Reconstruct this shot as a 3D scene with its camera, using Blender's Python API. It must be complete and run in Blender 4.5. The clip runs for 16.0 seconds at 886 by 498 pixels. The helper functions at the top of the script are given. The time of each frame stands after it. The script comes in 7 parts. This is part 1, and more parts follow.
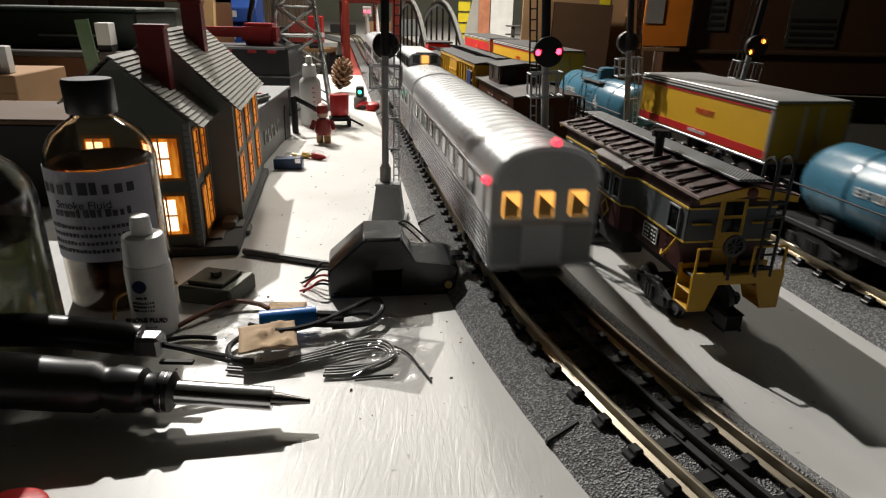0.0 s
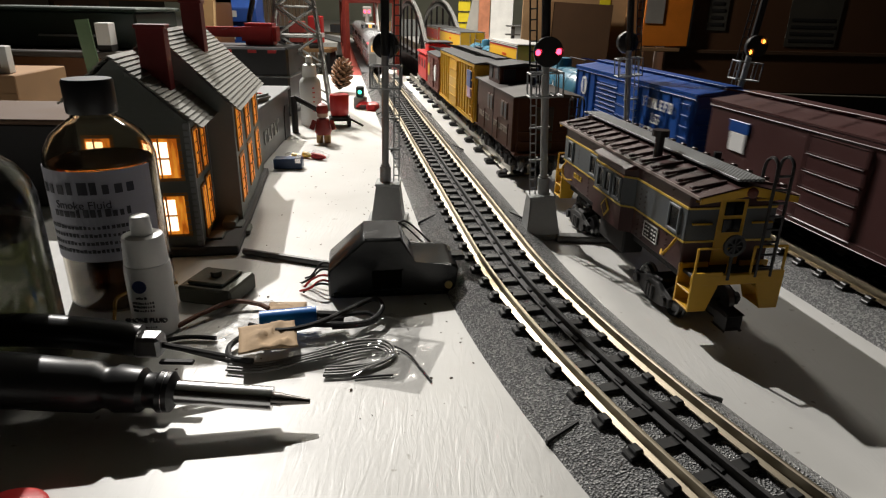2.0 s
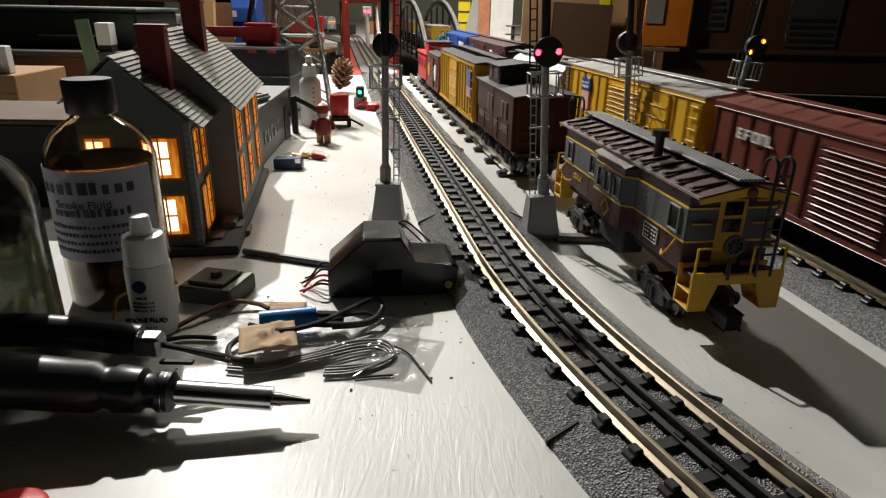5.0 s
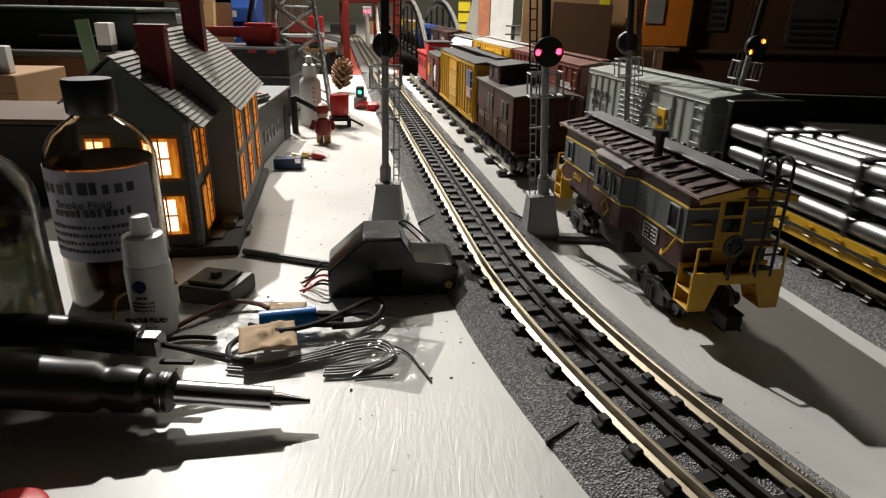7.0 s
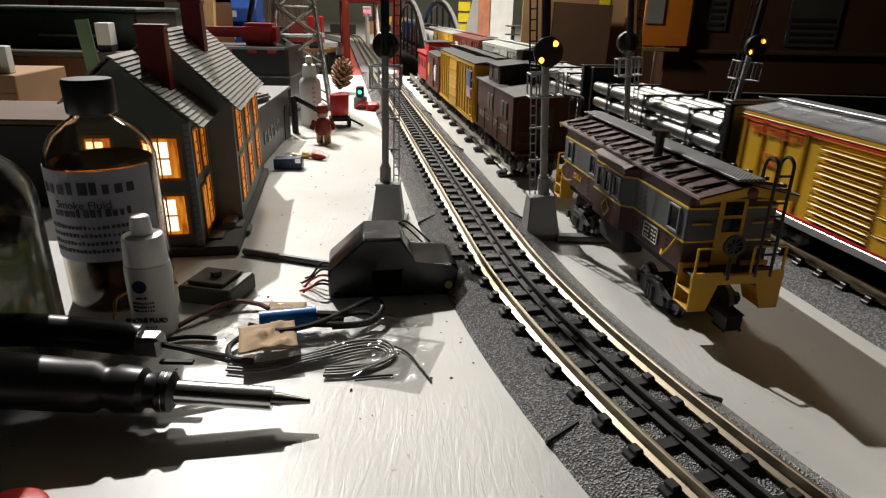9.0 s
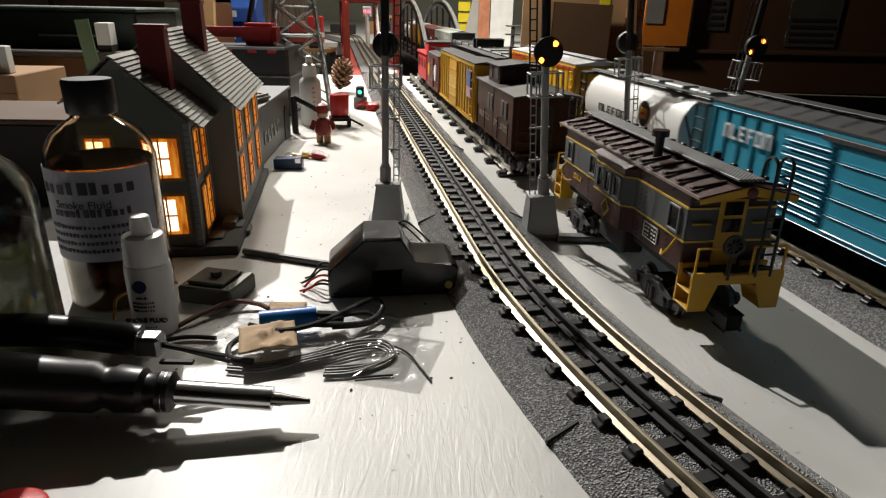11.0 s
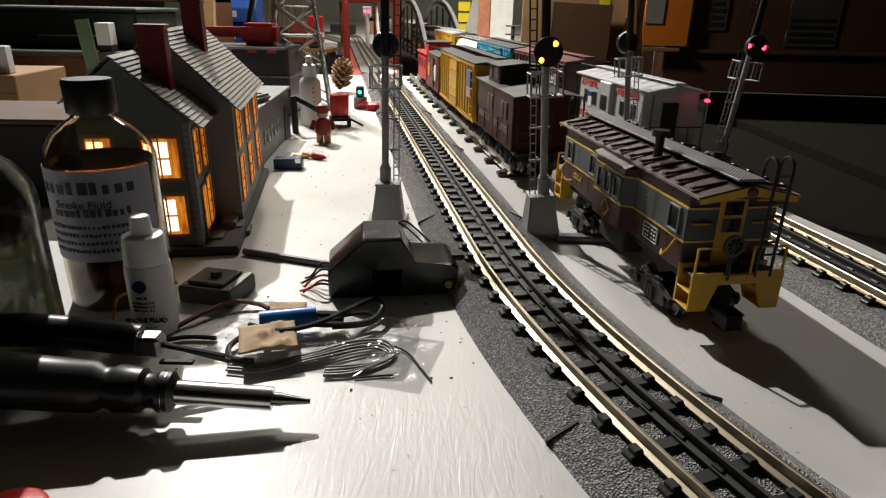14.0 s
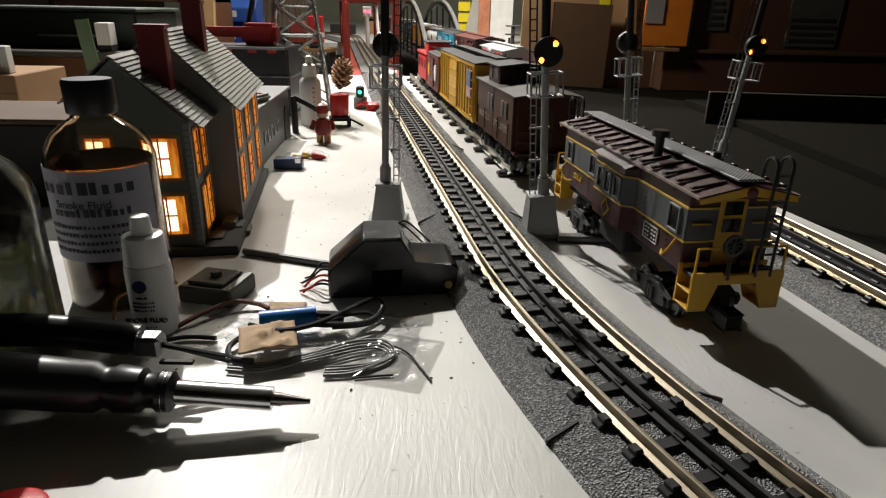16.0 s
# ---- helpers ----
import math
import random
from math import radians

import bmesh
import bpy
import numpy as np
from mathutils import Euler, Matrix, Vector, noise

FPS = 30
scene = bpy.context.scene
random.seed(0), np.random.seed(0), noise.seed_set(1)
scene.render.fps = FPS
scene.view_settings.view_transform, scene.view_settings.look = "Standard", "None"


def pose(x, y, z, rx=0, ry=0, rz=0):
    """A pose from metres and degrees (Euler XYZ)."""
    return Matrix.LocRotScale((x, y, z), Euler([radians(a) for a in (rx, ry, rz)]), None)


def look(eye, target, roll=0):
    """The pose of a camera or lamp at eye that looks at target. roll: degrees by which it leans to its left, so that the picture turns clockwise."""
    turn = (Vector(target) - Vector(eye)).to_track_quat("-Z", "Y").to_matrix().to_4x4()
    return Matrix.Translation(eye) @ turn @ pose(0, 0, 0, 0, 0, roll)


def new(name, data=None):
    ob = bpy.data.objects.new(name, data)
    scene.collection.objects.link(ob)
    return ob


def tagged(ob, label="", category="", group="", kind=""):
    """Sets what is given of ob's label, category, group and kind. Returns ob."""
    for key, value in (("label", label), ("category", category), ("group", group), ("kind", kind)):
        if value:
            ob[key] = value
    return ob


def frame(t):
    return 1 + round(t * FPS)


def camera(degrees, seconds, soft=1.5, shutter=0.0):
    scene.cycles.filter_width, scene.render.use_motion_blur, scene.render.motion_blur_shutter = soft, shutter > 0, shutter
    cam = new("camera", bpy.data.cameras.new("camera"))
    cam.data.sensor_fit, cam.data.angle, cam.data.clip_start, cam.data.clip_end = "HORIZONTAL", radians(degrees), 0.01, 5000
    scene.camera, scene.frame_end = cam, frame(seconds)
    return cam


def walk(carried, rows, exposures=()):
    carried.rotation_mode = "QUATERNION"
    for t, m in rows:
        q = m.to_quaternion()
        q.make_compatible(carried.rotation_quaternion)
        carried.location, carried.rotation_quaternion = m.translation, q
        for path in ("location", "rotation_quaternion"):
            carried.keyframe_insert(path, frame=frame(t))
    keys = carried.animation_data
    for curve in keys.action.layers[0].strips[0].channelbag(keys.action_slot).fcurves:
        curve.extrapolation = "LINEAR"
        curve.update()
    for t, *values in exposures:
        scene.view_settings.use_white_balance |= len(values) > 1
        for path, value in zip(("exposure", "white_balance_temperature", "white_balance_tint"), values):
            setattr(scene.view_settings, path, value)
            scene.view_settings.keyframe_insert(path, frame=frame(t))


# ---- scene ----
# ---------------------------------------------------------------- camera
cam = camera(71.37, 16.0, soft=1.2, shutter=0.5)
EYE = Vector((0.0, 0.0, 0.1546))
VIEW = look(EYE, EYE + Vector((0.0, math.cos(radians(21.46)), -math.sin(radians(21.46)))), roll=1.185)
walk(cam, [(0.0, VIEW), (16.0, VIEW)])

# ---------------------------------------------------------------- light
world = bpy.data.worlds.new("room")
scene.world = world
world.use_nodes = True
world.node_tree.nodes["Background"].inputs[0].default_value = (0.9, 0.85, 0.75, 1)
world.node_tree.nodes["Background"].inputs[1].default_value = 0.018


def lamp(name, at, target, size, watts, colour):
    data = bpy.data.lights.new(name, "AREA")
    data.shape, data.size, data.energy, data.color = "DISK", size, watts, colour
    ob = new(name, data)
    ob.matrix_world = look(at, target)
    return ob


# one strong work lamp hangs behind the layout, past the house; an added weak fill over the bridges lifts the right
# background
spot = bpy.data.lights.new("work_lamp", "SPOT")
spot.energy, spot.color, spot.spot_size, spot.spot_blend, spot.shadow_soft_size = 380.0, (1.0, 0.96, 0.91), radians(50), 0.25, 0.020
new("work_lamp", spot).matrix_world = look((-1.05, 2.35, 1.95), (0.16, 0.38, 0.0))
lamp("background_fill", (-0.32, 1.22, 0.60), (0.22, 1.34, 0.05), 0.08, 5.5, (1.0, 0.92, 0.80))
# added fill, out of view, to brighten the far boards and top of the picture
lamp("far_board_fill", (0.05, 2.30, 1.55), (0.10, 2.75, 0.1), 0.35, 46.0, (1.0, 0.94, 0.84))
scene.view_settings.exposure = 0.0

# ---------------------------------------------------------------- materials


def mat(name, colour, rough=0.6, metal=0.0, vary=0.15, grain=400.0, bump=0.15, coat=0.0, blotch=25.0):
    """A painted, plastic or metal surface with blotches and fine grain, in metres."""
    m = bpy.data.materials.new(name)
    m.use_nodes = True
    nt = m.node_tree
    bsdf = nt.nodes["Principled BSDF"]
    tc = nt.nodes.new("ShaderNodeTexCoord")
    big, fine = nt.nodes.new("ShaderNodeTexNoise"), nt.nodes.new("ShaderNodeTexNoise")
    big.inputs["Scale"].default_value, fine.inputs["Scale"].default_value = blotch, grain
    big.inputs["Detail"].default_value, fine.inputs["Detail"].default_value = 6, 3
    nt.links.new(tc.outputs["Object"], big.inputs["Vector"])
    nt.links.new(tc.outputs["Object"], fine.inputs["Vector"])
    ramp = nt.nodes.new("ShaderNodeMix")
    ramp.data_type = "RGBA"
    lo = [c * (1 - vary) for c in colour]
    hi = [min(1.0, c * (1 + vary)) for c in colour]
    ramp.inputs[6].default_value, ramp.inputs[7].default_value = (*lo, 1), (*hi, 1)
    both = nt.nodes.new("ShaderNodeMath")
    both.operation = "MULTIPLY_ADD"
    both.inputs[1].default_value = 0.4
    nt.links.new(fine.outputs["Fac"], both.inputs[0])
    sc = nt.nodes.new("ShaderNodeMapRange")
    sc.inputs[1].default_value, sc.inputs[2].default_value, sc.inputs[4].default_value = 0.3, 0.7, 0.6
    nt.links.new(big.outputs["Fac"], sc.inputs[0])
    nt.links.new(sc.outputs[0], both.inputs[2])
    nt.links.new(both.outputs[0], ramp.inputs[0])
    nt.links.new(ramp.outputs[2], bsdf.inputs["Base Color"])
    bsdf.inputs["Metallic"].default_value = metal
    rr = nt.nodes.new("ShaderNodeMapRange")
    rr.inputs[3].default_value, rr.inputs[4].default_value = max(0.03, rough - 0.1), min(1, rough + 0.1)
    nt.links.new(big.outputs["Fac"], rr.inputs[0])
    nt.links.new(rr.outputs[0], bsdf.inputs["Roughness"])
    if coat:
        bsdf.inputs["Coat Weight"].default_value = coat
    if bump:
        b = nt.nodes.new("ShaderNodeBump")
        b.inputs["Strength"].default_value, b.inputs["Distance"].default_value = bump, 0.0006
        nt.links.new(fine.outputs["Fac"], b.inputs["Height"])
        nt.links.new(b.outputs[0], bsdf.inputs["Normal"])
    return m


def glow(name, colour, strength):
    m = bpy.data.materials.new(name)
    m.use_nodes = True
    b = m.node_tree.nodes["Principled BSDF"]
    b.inputs["Base Color"].default_value = (*colour, 1)
    b.inputs["Emission Color"].default_value = (*colour, 1)
    b.inputs["Emission Strength"].default_value = strength
    return m


def glass(name, colour, rough=0.02, ior=1.45):
    m = bpy.data.materials.new(name)
    m.use_nodes = True
    b = m.node_tree.nodes["Principled BSDF"]
    b.inputs["Base Color"].default_value = (*colour, 1)
    b.inputs["Transmission Weight"].default_value = 1.0
    b.inputs["Roughness"].default_value, b.inputs["IOR"].default_value = rough, ior
    return m


BLACK = mat("black_plastic", (0.012, 0.012, 0.013), 0.35, bump=0.05)
MATTE = mat("black_matte", (0.015, 0.014, 0.014), 0.7)
STEEL = mat("bright_steel", (0.75, 0.75, 0.77), 0.22, 1.0, 0.08, bump=0.03)
SILVER = mat("silver_paint", (0.55, 0.56, 0.57), 0.36, 0.75, 0.1, bump=0.05)
GREYPAINT = mat("grey_paint", (0.20, 0.21, 0.21), 0.4, 0.15, 0.12)
WHITE = mat("white_plastic", (0.72, 0.72, 0.70), 0.4, vary=0.06)
YELLOW = mat("yellow_paint", (0.62, 0.36, 0.02), 0.4, vary=0.1)
RED = mat("red_paint", (0.50, 0.02, 0.02), 0.4)
MAROON = mat("maroon_paint", (0.048, 0.013, 0.012), 0.46, vary=0.15, bump=0.08)
BROWN = mat("oxide_paint", (0.13, 0.032, 0.022), 0.4)
BLUE = mat("blue_paint", (0.01, 0.06, 0.26), 0.35)
AQUA = mat("light_blue_paint", (0.055, 0.17, 0.25), 0.26)
CARD = mat("cardboard", (0.30, 0.17, 0.08), 0.85, grain=900, bump=0.1)
ORANGE = mat("orange_paint", (0.75, 0.22, 0.02), 0.5)
HOUSE = mat("house_grey", (0.165, 0.178, 0.162), 0.6, vary=0.1)
ROOF = mat("roof_grey", (0.24, 0.235, 0.205), 0.7, vary=0.12)
TIE = mat("tie_black", (0.018, 0.018, 0.018), 0.5, vary=0.3)
RAIL = mat("rail_nickel", (0.46, 0.40, 0.30), 0.40, 1.0, 0.15, bump=0.05)

# ---------------------------------------------------------------- shape helpers


def part(name, bm, material, parent=None, label="", smooth=False):
    me = bpy.data.meshes.new(name)
    bmesh.ops.recalc_face_normals(bm, faces=bm.faces)
    bm.to_mesh(me)
    bm.free()
    if smooth:
        me.shade_smooth()
        me.set_sharp_from_angle(angle=radians(38))
    for m in material if isinstance(material, (list, tuple)) else [material]:
        me.materials.append(m)
    ob = new(name, me)
    if parent:
        ob.parent = parent
    return tagged(ob, label)


def thing(name, label, category, m=None, group="", kind=""):
    ob = new(name)
    ob.empty_display_size = 0.02
    if m is not None:
        ob.matrix_world = m
    return tagged(ob, label, category, group, kind)


def box(x0, x1, y0, y1, z0, z1, bevel=0.0, bm=None, seg=1):
    """A box between those limits, with its edges rounded off."""
    own = bmesh.new()
    bmesh.ops.create_cube(own, size=1.0)
    for v in own.verts:
        v.co = Vector(((x0 + x1) / 2 + v.co.x * (x1 - x0), (y0 + y1) / 2 + v.co.y * (y1 - y0), (z0 + z1) / 2 + v.co.z * (z1 - z0)))
    if bevel:
        bmesh.ops.bevel(own, geom=list(own.edges), offset=bevel, segments=seg, affect="EDGES", clamp_overlap=True)
    return merge(bm, own)


def merge(bm, own, m=None):
    if m is not None:
        bmesh.ops.transform(own, matrix=m, verts=own.verts)
    if bm is None:
        return own
    me = bpy.data.meshes.new("tmp")
    own.to_mesh(me)
    own.free()
    bm.from_mesh(me)
    bpy.data.meshes.remove(me)
    return bm


def rod(a, b, r, bm=None, n=8, r2=None):
    """A round bar from a to b."""
    a, b = Vector(a), Vector(b)
    own = bmesh.new()
    bmesh.ops.create_cone(own, cap_ends=True, segments=n, radius1=r, radius2=r if r2 is None else r2, depth=(b - a).length)
    turn = (b - a).to_track_quat("Z", "Y").to_matrix().to_4x4()
    return merge(bm, own, Matrix.Translation((a + b) / 2) @ turn)


def lathe(profile, n=32, bm=None, m=None):
    """A turned shape from (radius, height) pairs."""
    own = bmesh.new()
    rings = []
    for r, z in profile:
        rings.append([own.verts.new((r * math.cos(2 * math.pi * k / n), r * math.sin(2 * math.pi * k / n), z)) for k in range(n)])
    for a, b in zip(rings, rings[1:]):
        for k in range(n):
            own.faces.new((a[k], a[(k + 1) % n], b[(k + 1) % n], b[k]))
    own.faces.new(rings[0][::-1])
    own.faces.new(rings[-1])
    return merge(bm, own, m)


def prism(outline, axis, lo, hi, bm=None, bevel=0.0):
    """A flat outline of (u, v) pairs drawn out along an axis: x takes (y, z), y takes (x, z), z takes (x, y)."""
    own = bmesh.new()

    def put(u, v, w):
        return {"x": (w, u, v), "y": (u, w, v), "z": (u, v, w)}[axis]
    a = [own.verts.new(put(u, v, lo)) for u, v in outline]
    b = [own.verts.new(put(u, v, hi)) for u, v in outline]
    own.faces.new(a)
    own.faces.new(b[::-1])
    k = len(a)
    for i in range(k):
        own.faces.new((a[i], b[i], b[(i + 1) % k], a[(i + 1) % k]))
    if bevel:
        bmesh.ops.bevel(own, geom=list(own.edges), offset=bevel, segments=1, affect="EDGES", clamp_overlap=True)
    return merge(bm, own)


def sweep(points, r, bm=None, n=6):
    """A wire through those points."""
    own = bmesh.new()
    pts = [Vector(p) for p in points]
    rings = []
    for i, p in enumerate(pts):
        d = (pts[min(i + 1, len(pts) - 1)] - pts[max(i - 1, 0)]).normalized()
        side = d.cross(Vector((0, 0, 1)))
        side = side.normalized() if side.length > 1e-4 else Vector((1, 0, 0))
        up = side.cross(d)
        rings.append([own.verts.new(p + r * (math.cos(2 * math.pi * k / n) * side + math.sin(2 * math.pi * k / n) * up)) for k in range(n)])
    for a, b in zip(rings, rings[1:]):
        for k in range(n):
            own.faces.new((a[k], a[(k + 1) % n], b[(k + 1) % n], b[k]))
    own.faces.new(rings[0][::-1])
    own.faces.new(rings[-1])
    return merge(bm, own)


def smooth_path(points, per=6):
    """Catmull-Rom points through a few given ones."""
    p = [Vector(q) for q in points]
    p = [2 * p[0] - p[1]] + p + [2 * p[-1] - p[-2]]
    out = []
    for i in range(1, len(p) - 2):
        for k in range(per):
            t = k / per
            out.append(0.5 * (2 * p[i] + (p[i + 1] - p[i - 1]) * t + (2 * p[i - 1] - 5 * p[i] + 4 * p[i + 1] - p[i + 2]) * t * t + (3 * p[i] - p[i - 1] - 3 * p[i + 1] + p[i + 2]) * t ** 3))
    return out + [p[-2]]


# ---------------------------------------------------------------- track lines
RAIL_Z = 0.016
AHEAD = Vector((-0.1695, 0.9855))          # the way both main lines run
SIDE = Vector((0.9855, 0.1695))
BEND = Vector((0.0357, 0.37))              # where the passenger line's curve begins
RADIUS = 0.90
FREIGHT = Vector((0.2362, 0.414))


def passenger_line(s):
    """Place and heading s metres along the passenger line; its curve begins at 0."""
    if s > 2.7:
        a = (s - 2.7) / 0.9
        p = BEND + 2.7 * AHEAD - 0.9 * (1 - math.cos(a)) * SIDE + 0.9 * math.sin(a) * AHEAD
        return p, math.cos(a) * AHEAD - math.sin(a) * SIDE
    if s >= 0:
        return BEND + s * AHEAD, AHEAD
    a = -s / RADIUS
    p = BEND + RADIUS * (1 - math.cos(a)) * SIDE - RADIUS * math.sin(a) * AHEAD
    return p, (math.cos(a) * AHEAD - math.sin(a) * SIDE)


def freight_line(s):
    if s >= -0.12:
        return FREIGHT + s * AHEAD, AHEAD
    a = (-0.12 - s) / 1.05
    p = FREIGHT - 0.12 * AHEAD + 1.05 * (1 - math.cos(a)) * SIDE - 1.05 * math.sin(a) * AHEAD
    return p, (math.cos(a) * AHEAD - math.sin(a) * SIDE)


def on_line(line, s, z=RAIL_Z):
    """Pose on a line: the thing's y axis points ahead."""
    p, d = line(s)
    return pose(p.x, p.y, z, 0, 0, math.degrees(math.atan2(-d.x, d.y)))
# ---------------------------------------------------------------- the room and the table


def table_material():
    """White brushed paint on plywood: brush ridges along the board, scuffs and a few stains."""
    m = bpy.data.materials.new("brushed_white_paint")
    m.use_nodes = True
    nt = m.node_tree
    bsdf = nt.nodes["Principled BSDF"]
    tc = nt.nodes.new("ShaderNodeTexCoord")
    mp = nt.nodes.new("ShaderNodeMapping")
    mp.inputs["Scale"].default_value = (260, 45, 100)
    mp.inputs["Rotation"].default_value = (0, 0, 0.25)
    nt.links.new(tc.outputs["Object"], mp.inputs["Vector"])
    brush, blot, speck = [nt.nodes.new("ShaderNodeTexNoise") for _ in range(3)]
    brush.inputs["Scale"].default_value, brush.inputs["Detail"].default_value, brush.inputs["Distortion"].default_value = 1.0, 5, 1.2
    blot.inputs["Scale"].default_value, blot.inputs["Detail"].default_value = 9, 6
    speck.inputs["Scale"].default_value, speck.inputs["Detail"].default_value = 160, 2
    nt.links.new(mp.outputs[0], brush.inputs["Vector"])
    nt.links.new(tc.outputs["Object"], blot.inputs["Vector"])
    nt.links.new(tc.outputs["Object"], speck.inputs["Vector"])
    ramp = nt.nodes.new("ShaderNodeValToRGB")
    ramp.color_ramp.elements[0].position, ramp.color_ramp.elements[1].position = 0.3, 0.68
    ramp.color_ramp.elements[0].color, ramp.color_ramp.elements[1].color = (0.53, 0.525, 0.50, 1), (0.67, 0.665, 0.645, 1)
    nt.links.new(blot.outputs["Fac"], ramp.inputs[0])
    dirt = nt.nodes.new("ShaderNodeValToRGB")
    dirt.color_ramp.elements[0].position, dirt.color_ramp.elements[1].position = 0.22, 0.30
    dirt.color_ramp.elements[0].color = (0.35, 0.31, 0.26, 1)
    nt.links.new(speck.outputs["Fac"], dirt.inputs[0])
    mul = nt.nodes.new("ShaderNodeMix")
    mul.data_type, mul.blend_type = "RGBA", "MULTIPLY"
    mul.inputs[0].default_value = 0.8
    nt.links.new(ramp.outputs[0], mul.inputs[6])
    nt.links.new(dirt.outputs[0], mul.inputs[7])
    nt.links.new(mul.outputs[2], bsdf.inputs["Base Color"])
    bsdf.inputs["Roughness"].default_value = 0.42
    bump = nt.nodes.new("ShaderNodeBump")
    bump.inputs["Strength"].default_value, bump.inputs["Distance"].default_value = 0.42, 0.0011
    patch = nt.nodes.new("ShaderNodeMapRange")
    patch.inputs[1].default_value, patch.inputs[2].default_value, patch.inputs[3].default_value, patch.inputs[4].default_value = 0.42, 0.62, 0.12, 1.0
    nt.links.new(blot.outputs["Fac"], patch.inputs[0])
    tall = nt.nodes.new("ShaderNodeMath")
    tall.operation = "MULTIPLY"
    nt.links.new(brush.outputs["Fac"], tall.inputs[0])
    nt.links.new(patch.outputs[0], tall.inputs[1])
    nt.links.new(tall.outputs[0], bump.inputs["Height"])
    nt.links.new(bump.outputs[0], bsdf.inputs["Normal"])
    return m


TABLE = table_material()
DARKWOOD = mat("dark_stained_wood", (0.030, 0.019, 0.012), 0.6, blotch=6, grain=120)
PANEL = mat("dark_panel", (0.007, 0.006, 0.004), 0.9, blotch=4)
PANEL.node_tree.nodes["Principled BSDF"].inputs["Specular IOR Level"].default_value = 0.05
WALLP = mat("wall_green", (0.42, 0.43, 0.34), 0.8, blotch=3, grain=80)
CARPET = mat("floor_grey", (0.12, 0.12, 0.11), 0.9, blotch=5)


def table_top():
    """The white board; its far side edge is chipped and keeps beside the freight line."""
    own = bmesh.new()
    edge = []
    for i in range(60):
        y = -0.14 + i * 1.64 / 59
        off = 0.068 + 0.004 * noise.noise((y * 21, 3.1, 0)) + 0.003 * noise.noise((y * 70, 1.3, 0))
        x = FREIGHT.x + off * SIDE.x + (y - FREIGHT.y) * AHEAD.x / AHEAD.y if y > 0.3 else FREIGHT.x + off + 0.0196 + (0.3 - y) * 0.36
        edge.append((x, y))
    outline = [(-0.62, -0.14)] + edge + [(-0.62, 1.5)]
    return prism(outline, "z", -0.012, 0.0, own)


tagged(part("table_top", table_top(), TABLE), "white brush-painted plywood layout board with scuffs", "table", kind="structure")
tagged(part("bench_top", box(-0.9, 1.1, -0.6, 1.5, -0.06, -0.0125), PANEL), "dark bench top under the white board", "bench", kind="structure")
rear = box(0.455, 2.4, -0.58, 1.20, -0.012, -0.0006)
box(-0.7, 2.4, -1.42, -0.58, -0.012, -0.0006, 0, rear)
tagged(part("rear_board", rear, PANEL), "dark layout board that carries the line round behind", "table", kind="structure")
tagged(part("far_table", box(-2.95, 0.9, 2.80, 6.9, -0.05, 0.0), TABLE), "far white layout board beyond the bridges", "table", kind="structure")
tagged(part("wall_back", box(-4, 4, 7.0, 7.1, -0.9, 2.4), WALLP), kind="structure")
tagged(part("wall_right", box(2.6, 2.7, -1.5, 7.0, -0.9, 2.4), DARKWOOD), kind="structure")
tagged(part("wall_left", box(-3.1, -3.0, -1.5, 7.0, -0.9, 2.4), DARKWOOD), kind="structure")
tagged(part("wall_front", box(-4, 4, -1.6, -1.5, -0.9, 2.4), DARKWOOD), kind="structure")
tagged(part("floor", box(-4, 4, -1.6, 7.1, -1.0, -0.9), CARPET), kind="structure")
tagged(part("ceiling", box(-4, 4, -1.6, 7.1, 2.4, 2.5), WALLP), kind="structure")

# ---------------------------------------------------------------- tracks


def ballast_material():
    m = mat("ballast_grey", (0.17, 0.17, 0.172), 0.16, vary=0.8, grain=1500, bump=0.0, blotch=40)
    nt = m.node_tree
    tc = nt.nodes.new("ShaderNodeTexCoord")
    vor = nt.nodes.new("ShaderNodeTexVoronoi")
    vor.inputs["Scale"].default_value = 1250
    nt.links.new(tc.outputs["Object"], vor.inputs["Vector"])
    chips = nt.nodes.new("ShaderNodeValToRGB")
    chips.color_ramp.elements[0].position, chips.color_ramp.elements[0].color = 0.36, (0.24, 0.242, 0.246, 1)
    chips.color_ramp.elements[1].position, chips.color_ramp.elements[1].color = 0.95, (0.64, 0.64, 0.63, 1)
    nt.links.new(vor.outputs["Color"], chips.inputs[0])
    nt.links.new(chips.outputs[0], nt.nodes["Principled BSDF"].inputs["Base Color"])
    b = nt.nodes.new("ShaderNodeBump")
    b.inputs["Strength"].default_value, b.inputs["Distance"].default_value = 1.0, 0.0026
    nt.links.new(vor.outputs["Distance"], b.inputs["Height"])
    nt.links.new(b.outputs[0], nt.nodes["Principled BSDF"].inputs["Normal"])
    return m


BALLAST = ballast_material()


def strip(line, s0, s1, section, n):
    """A cross-section of (offset, height) pairs carried along a line."""
    bm = bmesh.new()
    rows = []
    for i in range(n + 1):
        p, d = line(s0 + (s1 - s0) * i / n)
        r = Vector((d.y, -d.x))
        rows.append([bm.verts.new((p.x + r.x * u, p.y + r.y * u, z)) for u, z in section])
    for a, b in zip(rows, rows[1:]):
        for k in range(len(section)):
            q = (k + 1) % len(section)
            bm.faces.new((a[k], a[q], b[q], b[k]))
    bm.faces.new(rows[0])
    bm.faces.new(rows[-1][::-1])
    return bm


